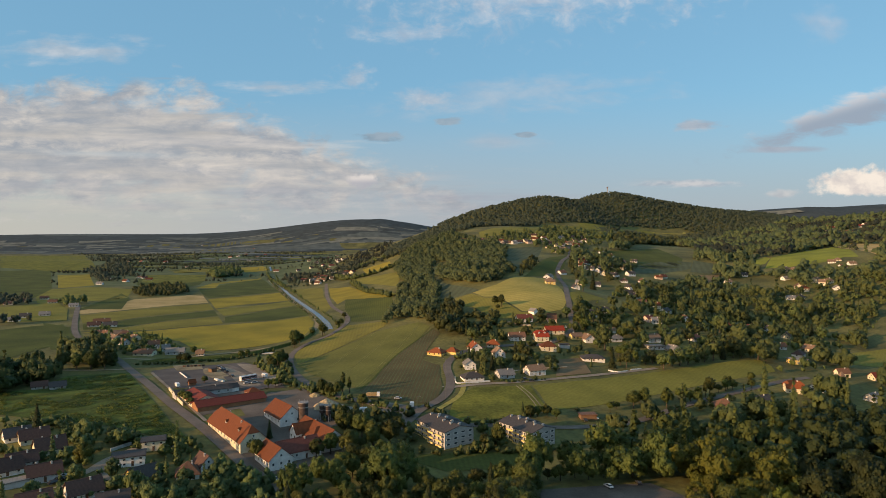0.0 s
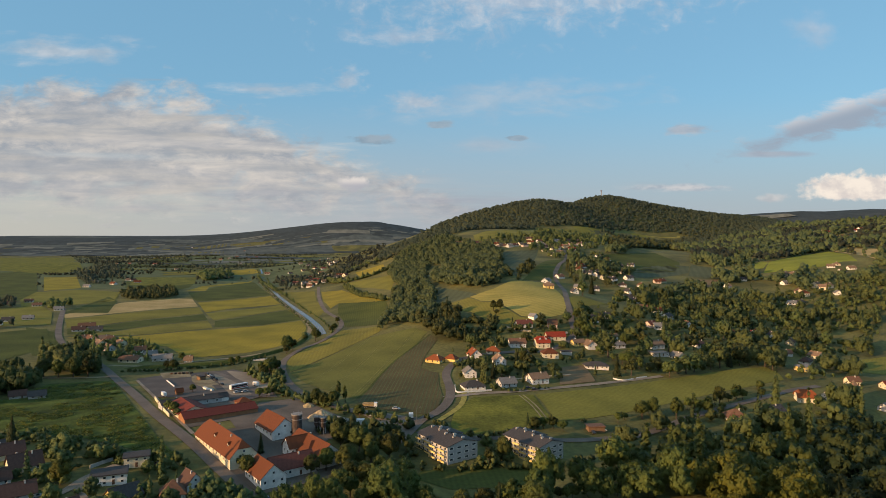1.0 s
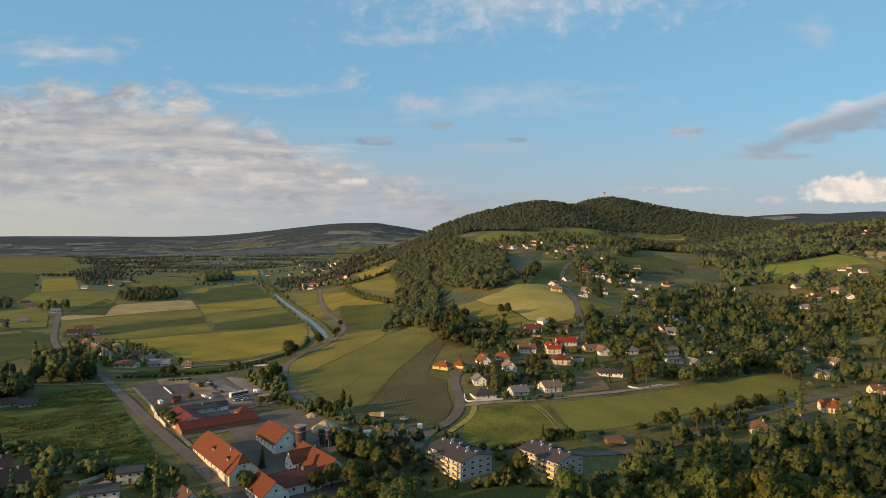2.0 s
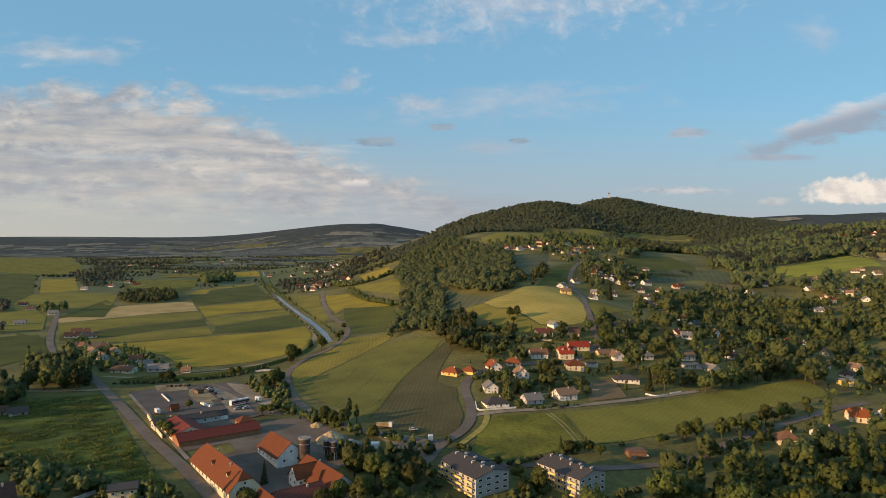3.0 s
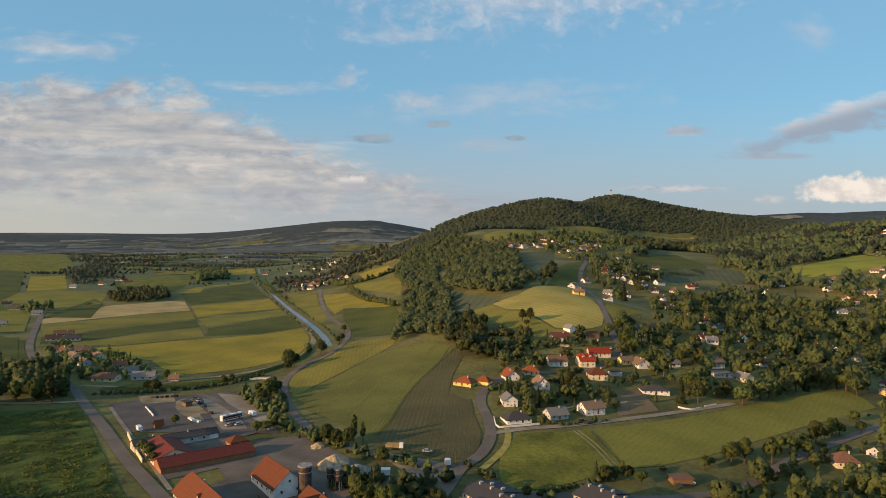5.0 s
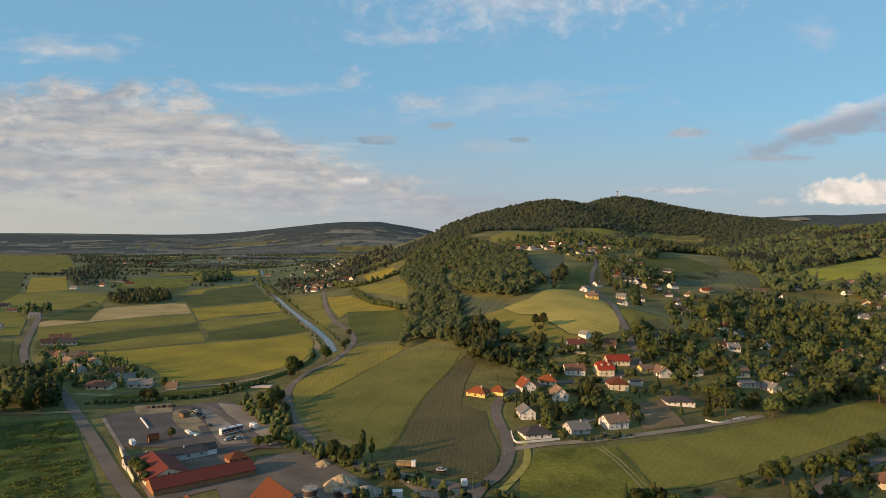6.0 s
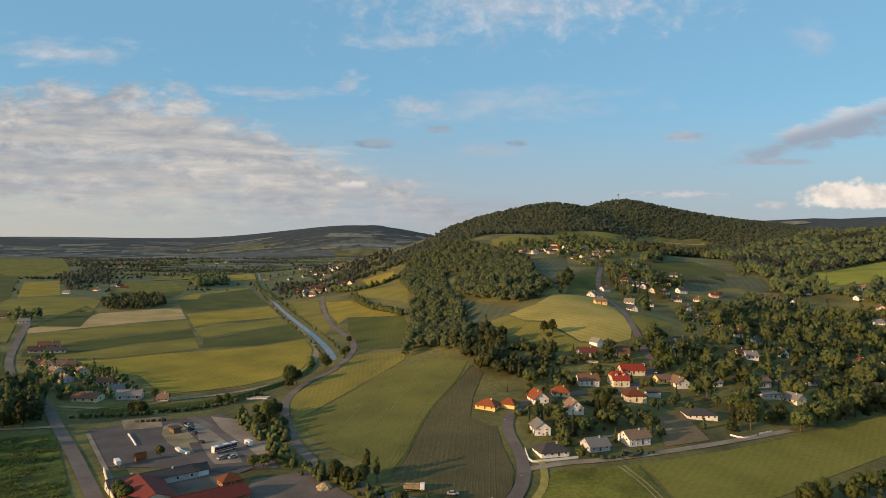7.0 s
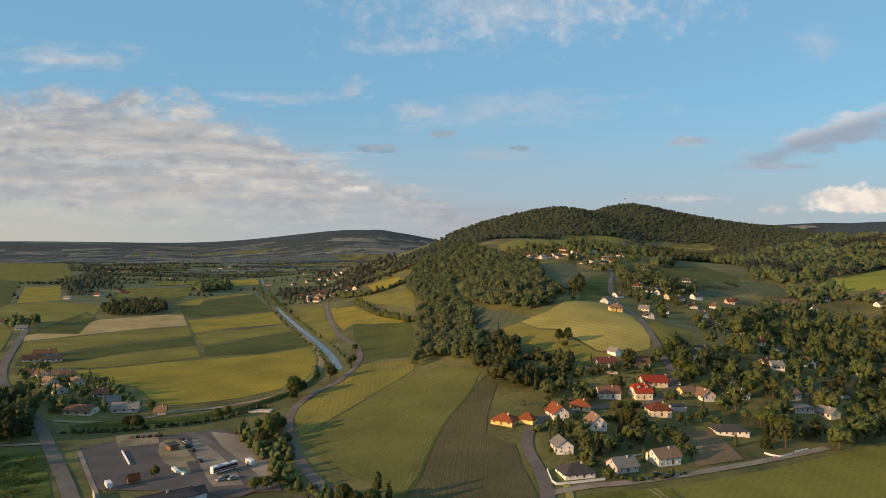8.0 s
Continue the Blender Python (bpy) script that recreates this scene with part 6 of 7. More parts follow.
def grass_bank(points, wide, tall, label):
    """A long low bank of grass with uneven sides."""
    rng = np.random.default_rng(41)
    verts, faces = [], []
    line = smooth_line(points, 3.0)
    for i, c in enumerate(line):
        d = (line[min(i + 1, len(line) - 1)] - line[max(i - 1, 0)]).normalized()
        top = tall * min(1, i / 5, (len(line) - 1 - i) / 5)
        for k, h in ((-1, -0.2), (-0.55, 0.45), (-0.25, 0.95), (0.25, 1.0), (0.6, 0.4), (1, -0.2)):
            q = k * wide / 2 * rng.uniform(0.9, 1.1)
            x, y = c.x - d.y * q, c.y + d.x * q
            verts.append((x, y, float(height(x, y)) + (top * h * rng.uniform(0.85, 1.1) if h > 0 else h)))
        if i:
            n = 6 * i
            faces += [(n - 6 + j, n - 5 + j, n + 1 + j, n + j) for j in range(5)]
    return tagged(link("embankment", verts, faces, GREEN, smooth=True), label, "embankment", kind="structure")


grass_bank([(-110, 541), (-100, 541), (-87.7, 541), (-60.7, 547), (-32.2, 559), (-10, 580), (10, 604), (22, 640), (24, 690)], 7, 2.2, "low dark green bank of the old railway")
# the lookout tower on the summit, and poles along the lane
mast = thing("lookout_tower", 1075, 2095, 0, "slim grey lookout tower above the forest", "tower")
bm = bmesh.new()
tube(bm, 2.2, 1.4, -2, 26, 8)
part("shaft", bm, METAL, mast)
bm = bmesh.new()
tube(bm, 3.2, 3.2, 24, 27, 8)
part("platform", bm, WOOD, mast)


def pole_shape(bm):
    tube(bm, 0.09, 0.06, -0.5, 7.8, 7)


POLE_STEEL = material("weathered_steel", (0.11, 0.11, 0.105), 0.6, 0.15, 0.6, 5, 0.05)
POLE_ME = unit("shaft", pole_shape, POLE_STEEL)
ARM_ME = unit("arm", lambda bm: box(bm, 0, 1.5, -0.05, 0.05, 7.6, 7.72), POLE_STEEL)
HEAD_ME = unit("lamp_head", lambda bm: box(bm, 1.2, 1.9, -0.14, 0.14, 7.5, 7.62, 0.03), CONCRETE)
for x, y, turn in ((71, 357.6, 0), (91.1, 373.6, 180), (105.2, 433.5, 180), (137.2, 473.3, 90),):
    lamp = thing("street_lamp", x, y, turn, "slender grey street lamp beside the road", "street lamp", "street lamps")
    for name, me in (("shaft", POLE_ME), ("arm", ARM_ME), ("lamp_head", HEAD_ME)):
        shared(name, me, lamp, Matrix.Identity(4))


# ---- trees ----
def inside(px, py, poly):
    """Which points lie in a polygon."""
    hit = np.zeros(len(px), bool)
    x1, y1 = poly[-1]
    for x2, y2 in poly:
        cross = (y1 > py) != (y2 > py)
        with np.errstate(divide="ignore", invalid="ignore"):
            hit ^= cross & (px < (x2 - x1) * (py - y1) / (y2 - y1) + x1)
        x1, y1 = x2, y2
    return hit


def free(p, lists=KEEP_OUT):
    ok = np.ones(len(p), bool)
    for poly in lists:
        lo, hi = poly.min(0), poly.max(0)
        near = ok & (p[:, 0] > lo[0]) & (p[:, 0] < hi[0]) & (p[:, 1] > lo[1]) & (p[:, 1] < hi[1])
        if near.any():
            idx = np.flatnonzero(near)
            ok[idx[inside(p[idx, 0], p[idx, 1], poly)]] = False
    return p[ok]


def scatter(poly, gap, seed, clump=0.0, size=60.0, clear=True, view=False):
    """Jittered points in a polygon; with clump, only where a slow noise is high enough."""
    rng = np.random.default_rng(seed)
    poly = np.array(poly, float)
    lo, hi = poly.min(0), poly.max(0)
    x, y = np.meshgrid(np.arange(lo[0], hi[0], gap), np.arange(lo[1], hi[1], gap))
    p = np.stack([x.ravel(), y.ravel()], 1) + rng.uniform(-0.45, 0.45, (x.size, 2)) * gap
    p = p[inside(p[:, 0], p[:, 1], poly)]
    if clump:
        keep = [noise.noise((a / size, b / size, seed * 3.7)) * 0.5 + 0.5 > clump for a, b in p]
        p = p[np.array(keep, bool)] if len(p) else p
    p = free(p) if clear else p
    return free(p, lists=VIEW_OUT) if view else p


def leaf_quads(rng, centres, normals, size, jitter=0.32, soft=0.6):
    """One leaf spray for each centre, turned roughly to its normal; columns: place and shading normal."""
    n = len(centres)
    normals = normals / np.linalg.norm(normals, axis=1, keepdims=True)
    nn = normals + rng.normal(0, jitter, (n, 3))
    nn /= np.linalg.norm(nn, axis=1, keepdims=True)
    a = np.cross(nn, rng.normal(0, 1, (n, 3)))
    a /= np.linalg.norm(a, axis=1, keepdims=True)
    b = np.cross(nn, a)
    s = (size * rng.uniform(0.6, 1.35, (n, 1))) / 2
    k = rng.uniform(0.55, 1.0, (n, 1))
    droop = nn * s * 0.35
    v = np.stack([centres + a * s, centres + b * s * k - droop, centres - a * s, centres - b * s * k - droop], 1).reshape(-1, 3)
    return np.concatenate([v, np.repeat(nn * (1 - soft) + normals * soft, 4, 0)], 1)


CORNERS = np.array([(x, y, z) for x in (-1, 1) for y in (-1, 1) for z in (-1, 1)]) / math.sqrt(3)
SIDES = np.array([(0, 1, 3, 2), (4, 6, 7, 5), (0, 4, 5, 1), (2, 3, 7, 6), (0, 2, 6, 4), (1, 5, 7, 3)])


def puffs(rng, centres, radii, outward):
    """The close inner mass of each bough: a small lumpy body under its leaves."""
    n = len(centres)
    spin = np.linalg.qr(rng.normal(0, 1, (n, 3, 3)))[0]
    spin[np.linalg.det(spin) < 0, :, 0] *= -1
    way = np.einsum("nij,kj->nki", spin, CORNERS)
    at = centres[:, None] + way * radii[:, None, None] * rng.uniform(0.8, 1.25, (n, 8, 1))
    nor = way * 0.75 + outward[:, None] * 0.45
    return np.concatenate([at[:, SIDES], nor[:, SIDES]], 3).reshape(-1, 6)


def broadleaf(seed, clumps, per, R, H, base, leaf, lobes=5):
    """Leaves of a broad crown: leafy boughs on an uneven, lobed shell, with gaps between them."""
    rng = np.random.default_rng(seed)
    d = rng.normal(0, 1, (clumps, 3))
    d[:, 2] = np.abs(d[:, 2]) * 1.15 - 0.45
    d /= np.linalg.norm(d, axis=1, keepdims=True)
    lobe = rng.normal(0, 1, (lobes, 3))
    lobe /= np.linalg.norm(lobe, axis=1, keepdims=True)
    swell = 0.80 + 0.26 * np.clip((d @ lobe.T).max(1), 0, 1) ** 2 * rng.uniform(0.8, 1.15, clumps)
    r = swell * rng.uniform(0.72, 1.0, clumps) ** 0.6
    c = d * r[:, None] * (R * 0.86, R * 0.86, H * 0.44)
    mid = np.array((0, 0, base + H * 0.47))
    cr = rng.uniform(0.26, 0.44, clumps) * R * (14 / max(14, clumps)) ** 0.3
    if clumps < 8:
        cr *= 1.35
    out = [puffs(rng, c + mid, cr * (1.05 if clumps < 10 else 0.86 if clumps < 30 else 0.68), d)]
    # the heart of the crown
    out.append(puffs(rng, np.array([mid, mid - (0, 0, H * 0.12)]), np.array([0.62, 0.5]) * R, np.zeros((2, 3))))
    if per:
        o = rng.normal(0, 1, (clumps, per, 3)) + d[:, None] * 0.6
        o /= np.linalg.norm(o, axis=2, keepdims=True)
        centres = (c[:, None] + o * cr[:, None, None] * rng.uniform(0.7, 1.25, (clumps, per, 1)) + mid).reshape(-1, 3)
        normals = (o * 0.65 + d[:, None] * 0.5 + (0, 0, 0.12)).reshape(-1, 3)
        out.append(leaf_quads(rng, centres, normals, leaf, 0.3))
    return np.concatenate(out)


def conifer(seed, tiers, per, R, H, base, leaf):
    """Sprays of a spruce: drooping whorls on a narrow cone."""
    rng = np.random.default_rng(seed)
    out, nor = [], []
    for i in range(tiers):
        f = i / (tiers - 1)
        r = R * (1 - f) ** 0.85 + 0.12
        n = max(4, int(per * (1 - 0.75 * f)))
        a = rng.uniform(0, math.tau, n)
        q = r * rng.uniform(0.45, 1.05, n)
        z = base + H * f - 0.25 * q + rng.uniform(-0.3, 0.3, n)
        out.append(np.stack([q * np.cos(a), q * np.sin(a), z], 1))
        nor.append(np.stack([np.cos(a) * 0.8, np.sin(a) * 0.8, np.full(n, 0.7)], 1))
    f = np.linspace(0.06, 0.86, 6)
    core = puffs(rng, np.stack([f * 0, f * 0, base + H * f], 1), R * (1 - f) * 0.72 + 0.35, np.zeros((6, 3)))
    return np.concatenate([core, leaf_quads(rng, np.concatenate(out), np.concatenate(nor), leaf)])


def quad_mesh(name, verts, mat):
    me = bpy.data.meshes.new(name)
    n = len(verts) // 4
    me.vertices.add(len(verts))
    me.vertices.foreach_set("co", verts[:, :3].astype(np.float32).ravel())
    me.loops.add(len(verts))
    me.loops.foreach_set("vertex_index", np.arange(len(verts), dtype=np.int32))
    me.polygons.add(n)
    me.polygons.foreach_set("loop_start", np.arange(n, dtype=np.int32) * 4)
    me.update(calc_edges=True)
    me.shade_smooth()
    me.normals_split_custom_set_from_vertices((verts[:, 3:] / np.linalg.norm(verts[:, 3:], axis=1, keepdims=True)).astype(np.float32))
    me.materials.append(mat)
    return me


def trunk_mesh(seed, height_, r, spread, conifer_=False):
    """A tapered, slightly bent trunk with limbs."""
    rng = np.random.default_rng(seed)
    bm = bmesh.new()

    def limb(a, b, ra, rb, n=6):
        a, b = Vector(a), Vector(b)
        q = (b - a).to_track_quat("Z", "Y")
        ring = lambda c, rr: [bm.verts.new(c + q @ Vector((rr * math.cos(i * math.tau / n), rr * math.sin(i * math.tau / n), 0))) for i in range(n)]
        lo, hi = ring(a, ra), ring(b, rb)
        for i in range(n):
            bm.faces.new((lo[i], lo[(i + 1) % n], hi[(i + 1) % n], hi[i]))

    bend = Vector((rng.normal(0, 0.25), rng.normal(0, 0.25), height_ * 0.5))
    limb((0, 0, -0.6), bend, r * 1.25, r * 0.8)
    limb(bend, (bend.x * 1.4, bend.y * 1.4, height_ * 0.92), r * 0.8, r * 0.25)
    if not conifer_:
        for i in range(6):
            a = i * 1.05 + rng.uniform(-0.3, 0.3)
            z = height_ * rng.uniform(0.38, 0.6)
            limb((bend.x, bend.y, z), (spread * math.cos(a), spread * math.sin(a), z + spread * rng.uniform(0.5, 1.0)), r * 0.42, r * 0.12, 5)
    me = bpy.data.meshes.new("trunk")
    bm.to_mesh(me)
    bm.free()
    me.materials.append(BARK)
    return me


KINDS, LUSHEST = [], []
for seed, R, H, base, clumps in ((1, 4.2, 8.5, 2.0, 46), (2, 5.0, 9.5, 2.2, 54), (3, 3.6, 8.0, 1.6, 40), (4, 4.6, 11.0, 2.4, 52), (5, 3.2, 6.2, 1.2, 36), (6, 5.6, 10.5, 2.2, 60)):
    LUSHEST.append(broadleaf(seed, clumps, 27, R, H, base, 0.68))
    KINDS.append((quad_mesh("crown", LUSHEST[-1], LEAF), trunk_mesh(seed, base + H * 0.8, 0.06 * H * 0.55, R * 0.55), "tree", "broad green deciduous tree with a dense uneven crown"))
POPLAR = (quad_mesh("crown", broadleaf(7, 46, 28, 1.9, 12.5, 1.5, 0.66, 3), LEAF), trunk_mesh(7, 11, 0.3, 0.9), "tree", "tall narrow light green poplar")
SPRUCE = (quad_mesh("crown", conifer(8, 22, 46, 3.1, 14, 1.2, 1.15), NEEDLE), trunk_mesh(8, 14, 0.28, 1, True), "spruce", "dark green pointed spruce")
SHRUB = (quad_mesh("crown", broadleaf(9, 26, 20, 2.0, 2.9, 0.2, 0.62), LEAF), trunk_mesh(9, 2.0, 0.09, 0.8), "shrub", "rounded green garden shrub")


def tree(x, y, kind, size=1.0, turn=0.0, group="", note=""):
    crown, trunk, cat, label = kind
    root = thing(cat, float(x), float(y), turn, label + note, cat, group)
    root.scale = (size, size, size * (0.9 + 0.25 * ((x * 7.3 + y * 3.1) % 1)))
    for name, me in (("trunk", trunk), ("crown", crown)):
        shared(name, me, root, Matrix.Identity(4))
    return root


def grove(name, pts, mat, templates, size, label, seed, stretch=(0.85, 1.35), category="woodland", even=0.0, calm=0.0):
    """Many trees that nobody could count, in one mesh; the farther off, the fewer sprays each has."""
    rng = np.random.default_rng(seed)
    blocks = []
    if not len(pts):
        return
    far = np.hypot(pts[:, 0] - 40, pts[:, 1] - 120)
    if templates is MID:
        level = np.where(far < 600, 0, np.where(far < 900, 1, np.where(far < 1300, 2, 3)))
    else:
        level = np.zeros(len(pts), int)
    zz = height(pts[:, 0], pts[:, 1])
    pick = rng.integers(0, 1000, len(pts))
    for lv, kinds in enumerate((templates, FARM, FARTHER, HILLM)):
        for k, t in enumerate(kinds):
            sel = np.flatnonzero((level == lv) & (pick % len(kinds) == k))
            if not len(sel):
                continue
            a, s = rng.uniform(0, math.tau, len(sel)), size * (even + (1 - even) * rng.choice((0.55, 0.75, 0.95, 1.1, 1.3, 1.5), len(sel))) * rng.uniform(0.9, 1.1, len(sel))
            h = s * rng.uniform(*stretch, len(sel))
            x = t[None, :, 0] * np.cos(a)[:, None] - t[None, :, 1] * np.sin(a)[:, None]
            y = t[None, :, 0] * np.sin(a)[:, None] + t[None, :, 1] * np.cos(a)[:, None]
            v = np.stack([x * s[:, None] + pts[sel, 0][:, None], y * s[:, None] + pts[sel, 1][:, None], t[None, :, 2] * h[:, None] + zz[sel][:, None],
                          t[None, :, 3] * np.cos(a)[:, None] - t[None, :, 4] * np.sin(a)[:, None], t[None, :, 3] * np.sin(a)[:, None] + t[None, :, 4] * np.cos(a)[:, None], np.repeat(t[None, :, 5], len(sel), 0)], 2)
            v[:, :, 3:] = v[:, :, 3:] * (1 - calm) + np.array((-0.3, -0.25, 0.9)) * calm
            blocks.append(v.reshape(-1, 6))
    tagged(new(name, quad_mesh(name, np.concatenate(blocks), mat)), label, category, kind="stuff")


MID = [broadleaf(20 + i, 18, 9, R, H, 0.6, 0.95) for i, (R, H) in enumerate(((4.2, 8.2), (4.8, 9.0), (3.8, 8.8), (5.2, 8.2), (3.0, 6.2)))] + [conifer(31, 10, 14, 2.5, 12.5, 0.6, 1.7)]
FARM = [broadleaf(40 + i, 12, 8, R, H, 0.3, 1.3) for i, (R, H) in enumerate(((4.0, 8.5), (4.6, 9.5), (3.4, 8.8), (2.8, 6.8)))] + [conifer(32, 7, 9, 2.5, 12.5, 0.6, 2.2)]
FARTHER = [broadleaf(45 + i, 8, 1, R, H, 0.3, 1.9) for i, (R, H) in enumerate(((4.2, 8.5), (4.8, 9.5), (3.6, 9.8)))]
CANOPY = [broadleaf(80 + i, 15, 4, R, H, 0.2, 1.5, 7) for i, (R, H) in enumerate(((5.0, 9.0), (5.6, 10.0), (4.4, 10.0), (4.8, 8.0)))]
HILLM = [broadleaf(50 + i, 4, 0, R, H, 0.2, 2.7) for i, (R, H) in enumerate(((4.8, 9.5), (5.4, 11), (4.6, 10)))]

# the foreground wood: the nearest as trees of their own
WOOD = [(0.7, 247.5), (12.8, 270.4), (24.9, 279), (45.9, 274.9), (50.9, 268.8), (64.7, 260.7), (96.9, 255.3), (112.9, 260.9), (134.9, 277), (164, 293.8), (183.7, 300.8), (216.4, 300.9), (246.8, 309.4), (276.5, 314.5), (317.2, 317.2), (346.6, 311.2), (314.8, 266.5), (203.5, 171.4), (131.4, 187), (151.9, 222.1), (155.1, 236.4), (147.2, 244.4), (100.6, 246.1), (84.5, 221.9), (76.8, 200.9), (0.9, 220.4)]
# regions where trees get shade or sunlight through their leaf colour
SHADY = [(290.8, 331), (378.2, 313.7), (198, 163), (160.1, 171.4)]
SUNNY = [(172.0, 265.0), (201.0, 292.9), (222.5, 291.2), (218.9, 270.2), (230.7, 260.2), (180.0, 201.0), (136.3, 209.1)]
SHADE_KINDS = [(quad_mesh("crown", a, LEAF_SHADE), k[1], "tree", "deciduous tree of the wood, shade put into its leaf colour") for a, k in zip(LUSHEST, KINDS)]
SUNLIT_KINDS = [(quad_mesh("crown", a, LEAF_SUNLIT), k[1], "tree", "deciduous tree in a sunlit yellow-green leaf colour") for a, k in zip(LUSHEST, KINDS)]
NEAR_CROWNS = [broadleaf(i, c, 16, R, H, b, 0.8) for i, R, H, b, c in ((1, 4.2, 8.5, 2.0, 34), (2, 5.0, 9.5, 2.2, 36), (4, 4.6, 11.0, 2.4, 34), (6, 5.6, 10.5, 2.2, 38))]
rng = np.random.default_rng(11)
pts = scatter(WOOD, 7.6, 3, view=True)
pts = pts[np.argsort(np.hypot(pts[:, 0] - 60, pts[:, 1] - 80))]
for p in pts[:110]:
    k = rng.choice(6, p=(0.2, 0.22, 0.12, 0.22, 0.06, 0.18))
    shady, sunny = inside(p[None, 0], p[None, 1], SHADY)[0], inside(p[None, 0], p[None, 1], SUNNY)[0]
    tree(*p, SPRUCE if not sunny and rng.random() < (0.22 if shady else 0.05) else SUNLIT_KINDS[k] if sunny else SHADE_KINDS[k] if shady else KINDS[k], float(rng.uniform(0.6, 1.0)), float(rng.uniform(0, 360)), "trees of the near wood")
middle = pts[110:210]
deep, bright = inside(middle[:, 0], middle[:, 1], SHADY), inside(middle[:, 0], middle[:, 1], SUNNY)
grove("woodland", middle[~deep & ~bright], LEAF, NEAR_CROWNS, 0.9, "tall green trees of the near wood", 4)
grove("woodland", middle[bright], LEAF_SUNLIT, NEAR_CROWNS, 0.95, "tall trees of the near wood in sunlit leaf colour", 8)
grove("woodland", middle[deep & ~bright], LEAF_SHADE, NEAR_CROWNS, 0.9, "tall trees of the near wood in shade-dark leaf colour", 7)
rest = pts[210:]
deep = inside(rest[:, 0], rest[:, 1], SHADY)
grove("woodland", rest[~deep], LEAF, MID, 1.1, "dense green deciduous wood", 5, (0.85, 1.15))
grove("woodland", rest[deep], LEAF_SHADE, MID, 1.1, "dense deciduous wood in shade-dark leaf colour", 6, (0.85, 1.15))

# single trees that stand out
GARDEN = "garden and roadside trees"
SITES_E = ((-115.4, 349.6, 9, 0.9), (-11.8, 301.3, 2, 0.9), (-14.8, 311.5, 4, 0.9), (-7.3, 327.1, 9, 0.55), (-54.2, 393.4, 4, 0.85), (-57.9, 400.9, 2, 0.7), (-51, 385.6, 4, 0.8), (-51.2, 447.5, 4, 0.7), (-10.7, 421.5, 4, 0.8), (-6.8, 421.5, 2, 0.7), (-2.9, 425.9, 4, 0.8), (33.2, 398.5, 8, 0.9), (29.9, 390.7, 0, 0.9), (36.7, 392.6, 8, 0.75), (24.9, 391.8, 2, 0.9), (20.7, 397, 0, 0.85), (41.9, 367.7, 2, 0.75), (52, 339.3, 8, 0.6), (28.7, 326.9, 3, 1.0), (36.5, 321.9, 5, 1.0), (40.7, 310.4, 3, 1.0), (48.6, 309, 5, 0.95),)
SITES_F = ((29.6, 305.3, 1, 0.9), (54.9, 322.8, 2, 1.0), (20.4, 303.4, 0, 1.0), (13.9, 297.8, 2, 1.0), (92.2, 297.9, 2, 0.8), (99.3, 299, 3, 0.85), (87.7, 295, 4, 0.7), (126.5, 340.1, 9, 0.5), (130, 338, 4, 0.9), (135.1, 339.4, 4, 0.9), (140.2, 339, 4, 0.9), (144.3, 335.1, 4, 0.9), (79.7, 336.7, 4, 0.7), (199.2, 350.6, 3, 0.9), (240.8, 361.9, 8, 0.75), (237.7, 364.4, 2, 0.7), (224.2, 358.1, 4, 0.7), (257.9, 366.4, 8, 0.8), (244.5, 354.2, 2, 0.8), (283.8, 380, 2, 0.9), (286.8, 377.9, 2, 0.8), (313.7, 395.1, 4, 0.8),)
SITES_G = ((187.9, 349.9, 4, 0.6), (260.3, 362.2, 4, 0.7), (193.5, 601, 3, 0.75), (192.7, 589, 4, 0.7), (165.6, 577.5, 4, 0.7), (168.1, 459.8, 8, 0.95), (161.1, 450.9, 9, 0.75), (169.2, 455.9, 3, 0.8), (174.3, 453.5, 2, 0.7), (136.4, 427.6, 9, 0.7), (144.8, 438.9, 4, 0.8), (249.9, 454.5, 1, 1.0), (251.9, 450.4, 0, 1.0), (247.1, 458.6, 2, 0.9), (253.8, 446.4, 2, 0.9), (358.2, 533.6, 3, 0.9), (308.4, 453.3, 2, 0.85), (277.4, 436.9, 3, 0.9), (265.8, 430.2, 4, 1.0), (272.7, 500.2, 1, 1.0), (291.9, 508.8, 3, 1.0), (270.7, 536.4, 8, 0.9),)
SITES_H = ((247.9, 532.2, 3, 1.05), (250.3, 523, 1, 1.0), (260.2, 565.4, 0, 0.9), (273.7, 575.9, 1, 0.9), (370.8, 578.1, 9, 0.75), (464.4, 593.8, 9, 1.0), (198.5, 597.4, 3, 0.8), (-74, 565.8, 2, 0.75), (-74.6, 529.1, 4, 1.1), (-79.1, 533.3, 4, 0.9), (-35.8, 545.9, 4, 0.8), (-31.3, 555.7, 2, 0.6), (-8, 499.4, 2, 0.85), (-3.8, 503.4, 3, 0.8), (-12.8, 515.4, 4, 0.9), (5.8, 573, 2, 0.8), (22.7, 635.6, 4, 0.8), (61.6, 746, 2, 0.8), (6.3, 583.2, 5, 1.0), (10.5, 588, 1, 0.9), (31.5, 620, 3, 0.85), (34, 628, 1, 0.75),)
SITES_I = ((53, 676, 2, 0.8), (49, 668, 4, 0.9), (-6.5, 496, 3, 0.95), (-10, 484, 1, 0.8), (-1, 508, 2, 0.8), (-137.4, 551, 3, 1.0), (-142.2, 545.3, 1, 1.0), (-134.3, 532.6, 5, 1.0), (-133.8, 557, 5, 0.9), (-125.8, 508.7, 3, 1.0), (-135.2, 509.9, 5, 1.0), (-144.6, 511.2, 3, 1.0), (-153.9, 512.5, 5, 1.0), (-124, 524.4, 2, 0.9),)
